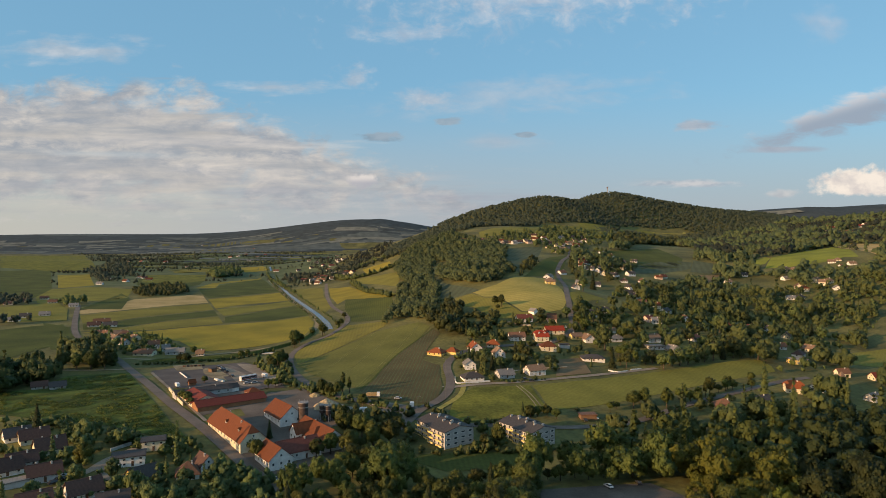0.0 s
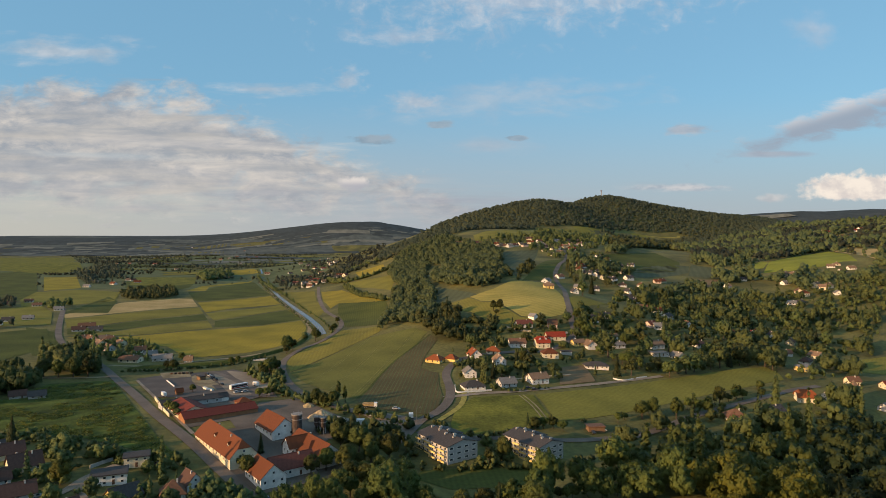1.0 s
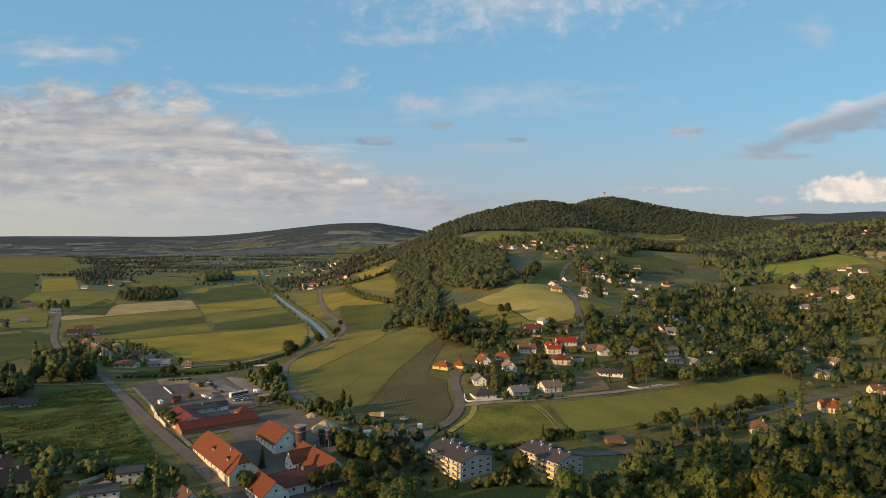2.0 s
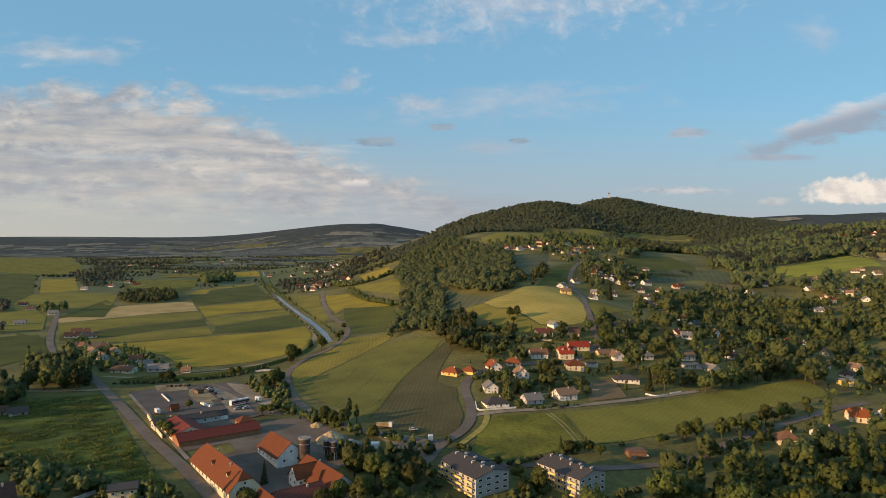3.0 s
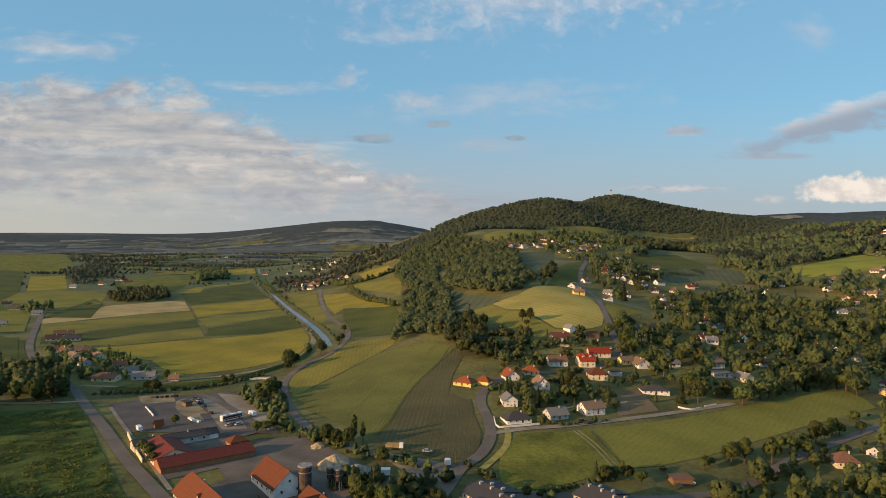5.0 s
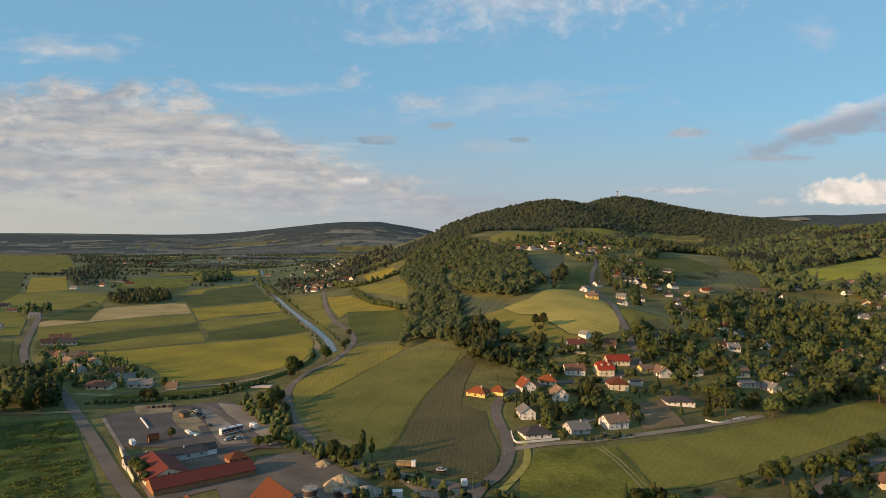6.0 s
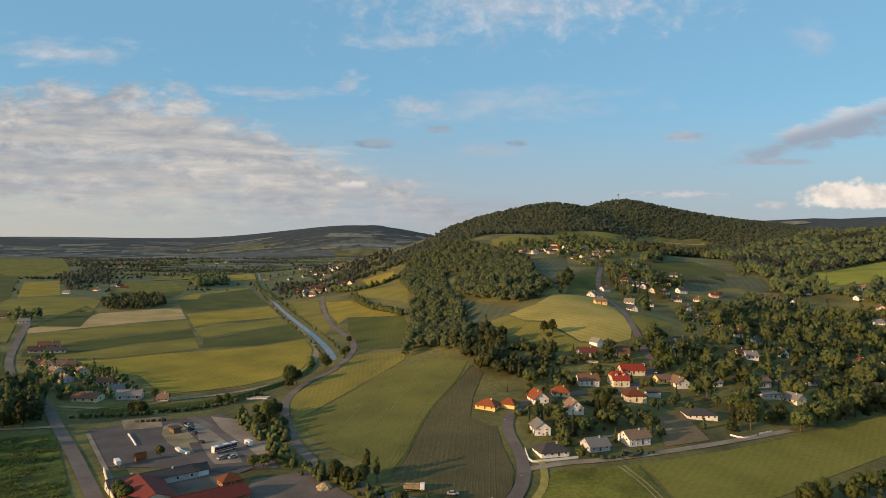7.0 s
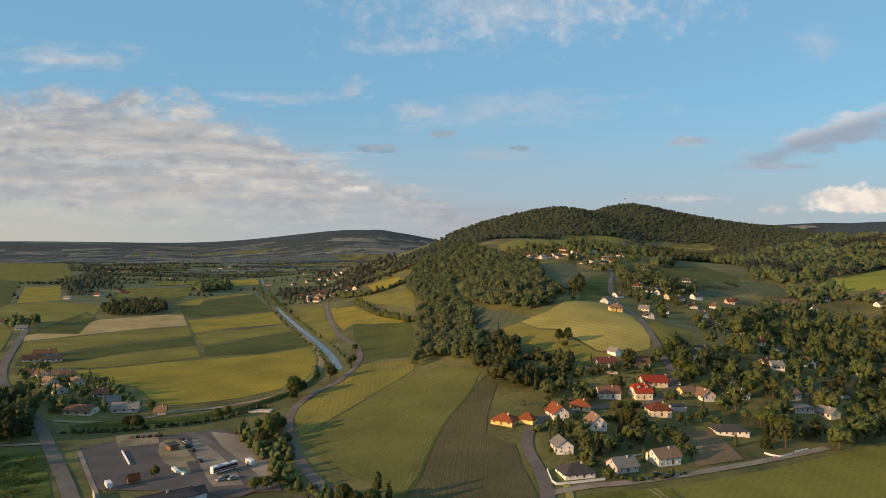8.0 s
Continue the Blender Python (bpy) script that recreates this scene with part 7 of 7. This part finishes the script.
for x, y, k, s in SITES_E + SITES_F + SITES_G + SITES_H + SITES_I:
    tree(x, y, SPRUCE if k == 9 else POPLAR if k == 8 else KINDS[k], s, (x * 37) % 360, GARDEN)

tree(-81.7, 301.2, SUNLIT_KINDS[1], 0.85, 40, GARDEN)
for k, (x, y) in enumerate(((23.4, 284.8), (29.3, 289), (35.5, 293.2), (28.4, 300), (34.6, 304.7), (40, 306.1), (21, 277.1), (35, 280.5), (43.3, 298.5), (27.8, 274.8))):
    tree(x, y, KINDS[k % 4], 0.75 + 0.07 * (k % 4), (k * 71) % 360, GARDEN)
for k, (x, y) in enumerate(((100.1, 254), (107.1, 257.2), (111.9, 254.3), (119.7, 257), (124.2, 253.5), (131.7, 255), (137.3, 252.8), (144.8, 253.9))):
    tree(x, y, KINDS[(1, 4, 0, 2)[k % 4]], 0.62 + 0.06 * (k % 4), (k * 71) % 360, GARDEN)
for k, (x, y) in enumerate(((80, 206), (78, 214), (83, 221), (86, 229), (91, 237), (96, 249), (75, 222), (80, 231), (70, 212))):
    tree(x, y, KINDS[(3, 1, 5, 0)[k % 4]], 1.05 + 0.1 * (k % 3), (k * 71) % 360, GARDEN)
# hedges and thickets along the lane and the works
def hedge(points, wide, gap, seed, size=0.8, name="thicket", label="green thicket of bushes beside the lane"):
    rng = np.random.default_rng(seed)
    line = smooth_line(points, gap)
    p = np.array([(c.x, c.y) for c in line for _ in range(max(1, int(wide / 3)))]) + rng.uniform(-0.5, 0.5, (len(line) * max(1, int(wide / 3)), 2)) * (wide, wide)
    grove(name, p, LEAF_WOOD, BUSHES, size, label, seed, category="hedge")


BUSHES = [broadleaf(60 + i, 7, 4, R, H, 0.0, 0.9) for i, (R, H) in enumerate(((2.2, 3.6), (1.8, 2.8), (2.6, 4.8)))]
hedge([(-20.8, 507.7), (-6.3, 461.9), (2.8, 428.8), (11, 411.4), (21.2, 396.9), (28.7, 389.4), (38.1, 377.5)], 8, 2.8, 1, 0.75)
hedge([(-7.5, 542.6), (-3.4, 500.2), (3.1, 458.1)], 5, 2.8, 2, 0.75)
hedge([(105.9, 1133.8), (109.6, 946.6), (121.6, 876.3), (128.8, 836.1)], 6, 2.5, 3, 1.0)
hedge([(87.4, 1315.2), (103.9, 1209.8), (148.6, 1181.6), (189.7, 1196.6)], 8, 3, 4, 1.2)
hedge([(116.6, 1349.5), (161.7, 1362.1), (214, 1341.4)], 8, 3, 5, 1.3)
hedge([(-108.8, 526.6), (-85.4, 527.2), (-64.7, 533.3), (-36.9, 544), (-12, 566)], 3, 1.2, 6, 0.42)
hedge([(142.2, 345.1), (160.8, 347.6), (188.6, 353.3), (215.3, 363.8), (245.3, 371.5), (280.1, 382.2), (332.3, 403.4)], 3, 15, 7, 0.5)
hedge([(77, 360.6), (82, 350.3), (84.6, 334.2), (101.3, 331.7), (121.8, 337.3), (142.2, 345.1)], 3, 2.0, 8, 0.55)
hedge([(25.2, 350.5), (35.4, 337.8), (46.6, 335.9), (57.4, 342.4)], 14, 2.6, 9, 1.0)
hedge([(38.1, 377.5), (51.7, 364.7), (64.7, 353)], 5, 2.2, 10, 0.7)
hedge([(122.6, 430.6), (130.7, 415.6), (138.4, 401.9), (167.2, 406.3)], 2, 1.8, 11, 0.45)
hedge([(118.9, 457), (130.3, 464), (155, 469.3), (172, 463.3)], 4, 2.4, 12, 0.6)
hedge([(-131.2, 362.7), (-116.3, 362.8), (-85.5, 343.3), (-61.4, 323.2), (-43.1, 314.4)], 12, 2.8, 13, 0.7)
hedge([(-28.5, 290.6), (-18.6, 280.6), (-8.9, 262.4), (-2.3, 250.6)], 12, 2.6, 14, 0.9)
hedge([(-51.6, 295.6), (-44.1, 277.3), (-36, 265.6), (-26.3, 270.1)], 9, 3.0, 15, 0.55)
hedge([(-87.1, 292.3), (-72.7, 285.2), (-63.6, 273.2), (-78, 268.9)], 7, 3.4, 16, 0.5)
hedge([(-121, 323), (-106.3, 312.4), (-90, 302), (-79, 317.8)], 6, 3.4, 17, 0.55)
hedge([(-56.6, 1783.6), (-20.1, 1361.9), (9, 1123.3)], 3, 6, 18, 0.9)
hedge([(152.8, 574.5), (171.9, 574.9), (173, 551.1), (155.2, 525.9)], 14, 2.8, 19, 0.9)

hedge([(56.7, 300.5), (73, 294.8), (89.1, 293.8), (107.6, 290.9), (126.2, 291.3), (140, 296)], 5, 2.2, 20, 0.7, label="dark shrubs in front of the flats")
hedge([(97.5, 322), (99.2, 308), (99.5, 298)], 5, 2.2, 21, 0.9, label="green bushes between the flats")
hedge([(57, 304), (60, 314), (61, 326)], 5, 2.2, 22, 0.9, label="green bushes beside the flats")
WEST_WOOD = [(-193.6, 513), (-178.7, 531.2), (-153.5, 497.9), (-137.6, 462), (-149.9, 440), (-165, 425), (-200, 440), (-215, 480)]
grove("woodland", scatter(WEST_WOOD, 7, 73), LEAF_SHADE, MID, 0.95, "dark wood behind the rough field", 74)
# tall weeds on the rough field
TUFT = [leaf_quads(np.random.default_rng(90 + i), np.random.default_rng(i).uniform((-1.1, -1.1, 0.3), (1.1, 1.1, 0.7), (12, 3)), np.tile((-0.3, -0.2, 1.0), (12, 1)), 0.7) for i in range(2)]
WEEDS = [(-142.3, 483.9), (-106.8, 490.7), (-78.8, 414.5), (-57.6, 358), (-42.6, 324.9), (-64.3, 340.5), (-89.8, 360.1), (-126.1, 376.9), (-146.1, 388.7), (-163.8, 434.9), (-148.9, 443.8)]
grove("weeds", scatter(WEEDS, 2.1, 71, 0.46, 11, clear=False), foliage("weed_leaves", (0.095, 0.125, 0.022), (0.165, 0.190, 0.032)), TUFT, 1.0, "tall bright green weeds on the rough field", 72, category="weeds")

# trees round the houses of the eastern lane
EASTGARDEN = [(182.9, 305), (234.7, 337.2), (292.1, 366.9), (338.4, 375.5), (419.2, 376.9), (346.6, 311.2), (314.8, 314.8), (275.1, 312.9), (244.9, 307), (215.2, 299.3), (181.3, 296.9)]
grove("woodland", scatter(EASTGARDEN, 9.5, 91, 0.36, 30, view=True), LEAF_WOOD, MID, 1.0, "dark garden trees round the houses of the lane", 92)
for k, (x, y) in enumerate(((201.4, 355.2), (208, 359), (206.5, 351.1), (240.5, 365.4), (242.6, 359), (253.2, 366.5), (263.7, 369.9), (273.6, 374.5), (280.6, 377.2), (302.1, 379.6), (220.9, 350.4), (182, 346.3))):
    tree(x, y, KINDS[(4, 2, 3, 0)[k % 4]], (1.0, 0.75, 0.85, 0.6)[k % 4], (k * 71) % 360, GARDEN)
ESTATE = [(-132.7, 353.6), (-100.4, 343.7), (-62.2, 327), (-26.5, 293.4), (-14.9, 257.8), (-35.5, 226.5), (-86.5, 232.5)]
grove("shrubbery", scatter(ESTATE, 6.8, 93, 0.40, 18), LEAF_WOOD, MID, 0.66, "garden trees and bushes of the estate", 94)
along = np.array([(c.x, c.y) for c in smooth_line([(160.1, 310.9), (180.9, 316.5), (223.8, 339.6), (252.7, 351.9), (275.8, 359.7)], 6)])
grove("thicket", along + np.random.default_rng(97).uniform(-4, 4, along.shape), LEAF_WOOD, MID, 0.72, "row of green trees below the lane", 98, category="hedge")
# bushes on the banks of the canal
for side in (-9, 9):
    bank_line = [(c.x, c.y) for c in smooth_line(CANAL, 10)]
    hedge([(x + side, y) for x, y in bank_line], 3, 7 if side < 0 else 9, 95 + side, 0.55, "bank_bushes", "low dark bushes along the canal bank")
# woods on the slope and round the village
VILLAGE = [(262.2, 580.6), (291, 589.3), (367.3, 678.8), (412.2, 777.8), (363.9, 799.4), (448, 986.1), (586.4, 1113.9), (1017.1, 1492.4), (1288.9, 1715), (1477.2, 1707.4), (3321.1, 3046.3), (1235.2, 1089.4), (428.3, 424.5), (340.1, 402.7), (370.1, 455.5), (265.7, 432.1), (247.9, 441.6), (259.5, 485.9), (235.3, 475), (235, 497.7)]
# broad trees of their own between the nearer houses
VKINDS = []
for seed, R, H, base, clumps in ((71, 4.6, 9.5, 1.6, 30), (72, 5.2, 10.5, 1.8, 34), (73, 3.8, 10.0, 1.4, 28), (74, 5.0, 12.0, 2.0, 34), (75, 3.4, 6.4, 1.0, 22)):
    VKINDS.append((quad_mesh("crown", broadleaf(seed, clumps, 10, R, H, base, 0.9), LEAF_WOOD), trunk_mesh(seed, base + H * 0.8, 0.06 * H * 0.55, R * 0.5), "tree", "broad green garden tree with a rounded crown"))
VPOPLAR = (quad_mesh("crown", broadleaf(77, 22, 10, 1.9, 13.0, 1.2, 0.9, 3), LEAF_WOOD), trunk_mesh(77, 11, 0.3, 0.9), "tree", "tall narrow green poplar between the houses")
VSPRUCE = (quad_mesh("crown", conifer(78, 16, 26, 3.0, 14, 1.0, 1.5), NEEDLE), trunk_mesh(78, 14, 0.28, 1, True), "spruce", "dark green pointed spruce between the houses")
ORCHARD = "trees of the village gardens"
SITES_J = ((164.7, 444.3), (179.3, 483.6), (170.8, 450.4), (132.2, 430.4), (170.7, 426.4), (238, 518.3), (252.6, 529.5), (246.4, 541.3), (262.9, 552.8), (264.1, 536.3), (241.9, 486.3), (274.1, 543.3), (271.9, 494.7), (281.3, 517.7), (287.2, 496.7), (301.3, 522.7), (238.6, 439.8), (227.9, 431.8), (238.7, 431.4), (258.4, 439), (265.4, 440.7), (265.9, 426.8), (276.3, 432.4), (283.8, 434), (292.3, 436.7), (300.1, 438.3), (309.4, 441.1), (319.9, 445.2), (330.8, 448.4), (342.2, 451.9), (349.8, 452), (359.7, 453.6), (362.5, 448.7), (361.9, 439.8), (336.7, 507.8), (329.6, 491.1), (351.3, 512.2), (338.6, 485.4), (348.8, 488.7), (341.8, 473), (339.9, 463), (355.8, 471.3), (383.4, 474.4), (393.9, 479), (462.5, 595.2),)
SITES_K = ((513.8, 616.9), (531.6, 619.1), (534.6, 608.2), (537, 597.2), (519.3, 570.4), (492.1, 535.6), (494, 526.2), (449.6, 506.3), (405.5, 589), (423.3, 628.1), (402.7, 570.6), (452.6, 620.3), (390.6, 535.3), (410.6, 565.9), (433.8, 668.8), (471.5, 700.9), (497.1, 715.3), (261.4, 574), (265.8, 567.6), (278.3, 574.4), (246.8, 555.7), (296.9, 576), (301.2, 569.8), (290.6, 543.8), (437.8, 708.7), (439.6, 696.1), (310.6, 656.9), (354.1, 723), (413.8, 731.9), (433.5, 745.7), (436.7, 733.8), (301.3, 496.6), (302.3, 484.7), (317.4, 496.8), (360.8, 554.8), (333.8, 532.8), (142.6, 428.5), (150.4, 434.8), (124.8, 445.3), (136.1, 443.9), (168.4, 498.2), (190.2, 509.7), (217.5, 545.3), (233.8, 544.2), (142.6, 500.9),)
SITES_L = ((151.4, 533.9), (164, 538.5), (177.3, 550.2), (194.1, 575.8), (179.3, 589.3), (180.1, 432.1), (203.5, 474.8), (212.8, 480.6), (173.8, 442.1), (243.9, 474.9), (243.5, 465.9), (264.4, 463), (280.1, 479.5),)
for k, (x, y) in enumerate(SITES_J + SITES_K + SITES_L):
    spot = free(np.array([(x, y)]))
    if len(spot):
        small = k % 3 == 1
        tree(x, y, VSPRUCE if k % 11 == 6 else VPOPLAR if k % 17 == 9 or k == 0 else VKINDS[4 if small else k % 4], (0.95 if small else 1.2) * (0.8 + 0.1 * (k * 7 % 5)) * (0.72 if x < 235 else 1.0), (k * 53) % 360, ORCHARD)
near_v = scatter(VILLAGE, 12.5, 21, 0.45, 34, view=True)
near_v = near_v[near_v[:, 1] < 720]
near_v = near_v[np.argsort(near_v[:, 1])]
grove("woodland", near_v, LEAF_WOOD, MID, 1.15, "garden trees and woodland between the houses", 22, (0.9, 1.35), calm=0.25)
far_v = scatter(VILLAGE, 12.5, 33, 0.455, 95, view=True)
far_v = far_v[(far_v[:, 1] >= 720) & (far_v[:, 1] < 1750)]
grove("woodland", far_v, LEAF_SLOPE, MID, 1.15, "wooded slopes above the village", 34, calm=0.35)
UPPER = [(340, 760), (400, 752), (470, 850), (530, 940), (560, 985), (480, 1005), (420, 920), (370, 840)]
grove("woodland", scatter(UPPER, 15, 77, 0.42, 25), LEAF_WOOD, MID, 0.75, "garden trees of the upper village", 78, calm=0.25)
low_v = scatter(VILLAGE, 8.5, 29, 0.46, 25)
grove("shrubbery", low_v[low_v[:, 1] < 720], LEAF_WOOD, FARTHER, 0.5, "low garden trees and bushes between the houses", 30)
SLOPE = [(128, 800), (134.8, 824.6), (159.4, 919.8), (178.2, 1117.7), (212.3, 1268.6), (263, 1362.1), (337.9, 1381.5), (345, 1270.7), (372, 1152.1), (357, 1054.5), (289, 812), (237, 722), (212, 722), (200, 776), (196, 850), (203, 925), (218, 932), (240, 980), (258, 1068), (244, 1092), (213, 1011), (201, 930), (192, 900), (183, 800), (172, 714), (152, 650), (144.4, 606), (126, 596), (117, 606), (103, 640), (82, 590), (79, 596), (96.6, 645.3), (121.1, 772)]
wooded = scatter(SLOPE, 8.6, 23)
grove("woodland", wooded, LEAF_SLOPE, CANOPY, 0.98, "dense deciduous wood on the slope", 24, (0.9, 1.2), even=0.45, calm=0.35)
BELT = [(124.4, 611.3), (139.5, 600), (156, 640), (160, 610), (154, 575), (150.1, 554), (146, 518), (134, 512), (127.5, 521.7), (125.3, 531.9), (123.9, 544.2), (123.2, 567.1)]
grove("woodland", scatter(BELT, 7.0, 25), LEAF_WOOD, MID, 0.95, "belt of trees between field and gardens", 26)
GARDENS = [(123.8, 492), (155.2, 525.9), (173, 551.1), (242, 555.9), (221.8, 497.8), (226.8, 475.1), (214, 432), (171.9, 408.8), (138.4, 401.9), (113.6, 404.4), (114.4, 436.8), (138.4, 476.6)]
grove("woodland", scatter(GARDENS, 6.5, 27, 0.46, 14), LEAF_WOOD, MID, 0.5, "small garden trees between the houses", 28)
SITES_M = (([(-254.6, 1189.3), (-266.2, 1278), (-240.8, 1328.1), (-230.3, 1384), (-192, 1343.7), (-163.2, 1168.7), (-187.3, 1129.8), (-225.8, 1115)], 8, 31, 0.72), ([(-203.6, 1756.6), (-184.1, 1880.7), (-137.6, 1912.8), (-119.9, 1764.8), (-168.7, 1614)], 8, 32, 1.0), ([(-551.9, 1989.6), (-628, 2522.1), (-522.1, 2363.9), (-380.7, 1797.5), (-344.2, 1493.3), (-384.9, 1495.5)], 12, 33, 1.0), ([(-15.5, 1773.2), (44.1, 1841.7), (110.3, 1737.5), (156, 1778.8), (168.2, 1414.5), (109.5, 1271.2), (66.6, 1223.9), (0.6, 1338.4)], 12, 34, 0.95), ([(-351.7, 1050.8), (-352.2, 1131.3), (-299.7, 1125.8), (-273, 1020.3), (-285.8, 968.2), (-314.6, 947.4)], 10, 35, 0.95),)
SITES_N = (([(-184.8, 586.2), (-166.5, 594), (-140.1, 576.7), (-116.9, 515.6), (-140.9, 513.7), (-164.4, 529.5)], 8, 36, 1.0), ([(-181.1, 679.3), (-185.4, 714.9), (-133.2, 696.2), (-110.7, 632.4), (-89.5, 597), (-81.7, 573.7), (-124.2, 562.7), (-153.9, 618.5)], 7.0, 37, 0.6), ([(-173.9, 620.7), (-152.2, 618.3), (-126.2, 543.6), (-125.2, 515.2), (-134.4, 513.2)], 7, 49, 0.8), ([(-901.9, 3497.2), (-535, 3707.1), (-339.9, 2800.2), (-398.4, 2234.1), (-513.3, 2074.6)], 22, 38, 1.0), ([(60.6, 1902.6), (312, 1921.5), (298.2, 1751.8), (98.6, 1775.4)], 17, 39, 1.0), ([(164.1, 1868.1), (282, 1834.6), (227.9, 1356.9), (139.9, 1364.7)], 15, 40, 1.0),)
SITES_O = (([(265.5, 778.9), (310.4, 838.7), (342.9, 889.2), (343.7, 863), (273.5, 739.6)], 9, 41, 0.9), ([(421.6, 1138.7), (602.6, 1264), (538.3, 1126.1), (392.2, 907), (433.2, 1046.4), (421.9, 1126.5)], 13, 42, 0.9), ([(504.5, 1273.9), (709.3, 1614.6), (768.9, 1577), (569.9, 1211.1), (456.1, 1184.8)], 13, 43, 0.9), ([(-1220.5, 3469.2), (-1013.1, 3635.4), (-720.8, 2809.2), (-749.2, 2422.1), (-838, 2404.5)], 26, 44, 1.1), ([(-325.2, 2532.3), (-46.3, 3057.8), (-18.2, 2518.5), (-231.5, 2049.9)], 25, 45, 1.0), ([(-185.5, 491.7), (-169.5, 504.1), (-144.7, 480.6), (-150.1, 447.2), (-170, 451.2)], 8, 46, 0.9),)
SITES_P = (([(460.9, 1012.4), (532.7, 1074.4), (538.5, 961.3), (441.4, 788.3), (375, 791.9)], 14, 47, 0.8), ([(377.4, 1240.1), (676.4, 1542.9), (828.5, 1571.4), (591, 1142.1), (476.2, 1085.6), (447.2, 1137.4), (368.6, 1180.2)], 13, 50, 0.8), ([(828.5, 1571.4), (1094, 1701.5), (987.9, 1451.7), (702.7, 1119.4), (601.2, 1140.2)], 9, 48, 0.9),)
for poly, gap, seed, s in SITES_M + SITES_N + SITES_O + SITES_P:
    if seed in (33, 34, 38, 39, 40, 44, 45):
        gap, s = gap * 0.8, 0.62
    grove("copse", scatter(poly, gap, seed, 0.5 if s == 0.62 else 0.0, 70, view=seed in (36, 37, 49, 42, 43, 47, 48, 50)), LEAF_HAZE if seed in (33, 34, 38, 39, 40, 44, 45) else LEAF_WOOD, MID, s, "copse of green trees among the fields", seed, category="copse", calm=0.25)

grove("copse", scatter([(-428.8, 1128.8), (-427.2, 1235.1), (-339.4, 1006.5), (-283.3, 938.0), (-259.3, 859.2), (-278.0, 798.1), (-292.7, 772.3)], 11, 75, view=True), LEAF_HAZE, MID, 0.85, "trees round the farms of the plain", 76, category="copse", calm=0.25)
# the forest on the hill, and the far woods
FOREST = [(190, 1330), (300, 1320), (420, 1440), (560, 1560), (760, 1640), (980, 1640), (1180, 1560), (1350, 1500), (1800, 1500), (2000, 2000), (1800, 2250), (1000, 2250), (600, 2080), (380, 1850), (240, 1600)]
grove("forest", scatter(FOREST, 12.3, 51), LEAF_HILL, HILLM, 1.05, "dark green forest over the whole hill in hazy tint", 52, (0.9, 1.05), category="forest", even=0.75, calm=0.45)
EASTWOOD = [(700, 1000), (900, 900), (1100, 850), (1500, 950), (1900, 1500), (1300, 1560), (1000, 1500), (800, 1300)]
grove("forest", scatter(EASTWOOD, 14, 53, 0.42, 90, view=True), LEAF_HAZE, HILLM, 1.05, "woodland on the far slope in a hazy leaf tint", 54, category="forest", even=0.4, calm=0.4)
SITES_Q = ((-700, 1900, 420, 60, 15), (-350, 1700, 260, 40, 14), (-900, 2500, 500, 26, 13), (-250, 2300, 300, 22, 12), (100, 2100, 200, 24, 12), (-1300, 2900, 600, 34, 15), (-500, 3200, 500, 30, 15), (250, 2800, 300, 26, 14), (-1000, 3550, 700, 40, 18), (500, 3400, 300, 30, 16), (-100, 3600, 400, 34, 17), (-600, 2700, 260, 20, 13), (-150, 2900, 240, 22, 14), (60, 3150, 300, 24, 15), (2300, 2300, 500, 400, 42), (-420, 1450, 160, 40, 14), (-560, 1300, 140, 30, 13), (-60, 1500, 140, 24, 14),)
SITES_R = ((30, 1250, 90, 20, 12), (150, 1330, 120, 26, 12), (0, 1850, 200, 30, 16), (-350, 2050, 300, 30, 17),)
for k, (cx, cy, rx, ry, gap) in enumerate(SITES_Q + SITES_R):
    ring = [(cx + rx * math.cos(a) * (1 + 0.2 * math.sin(3 * a + k)), cy + ry * math.sin(a) * (1 + 0.3 * math.cos(2 * a + k))) for a in np.linspace(0, math.tau, 16, endpoint=False)]
    grove("far_wood", scatter(ring, gap, 60 + k, 0.36, 120), LEAF_HAZE, HILLM if cy > 2400 else FARTHER, 0.62 if gap < 30 else 1.1, "far strip of valley woodland in a hazy dark tint", 80 + k, category="woodland")
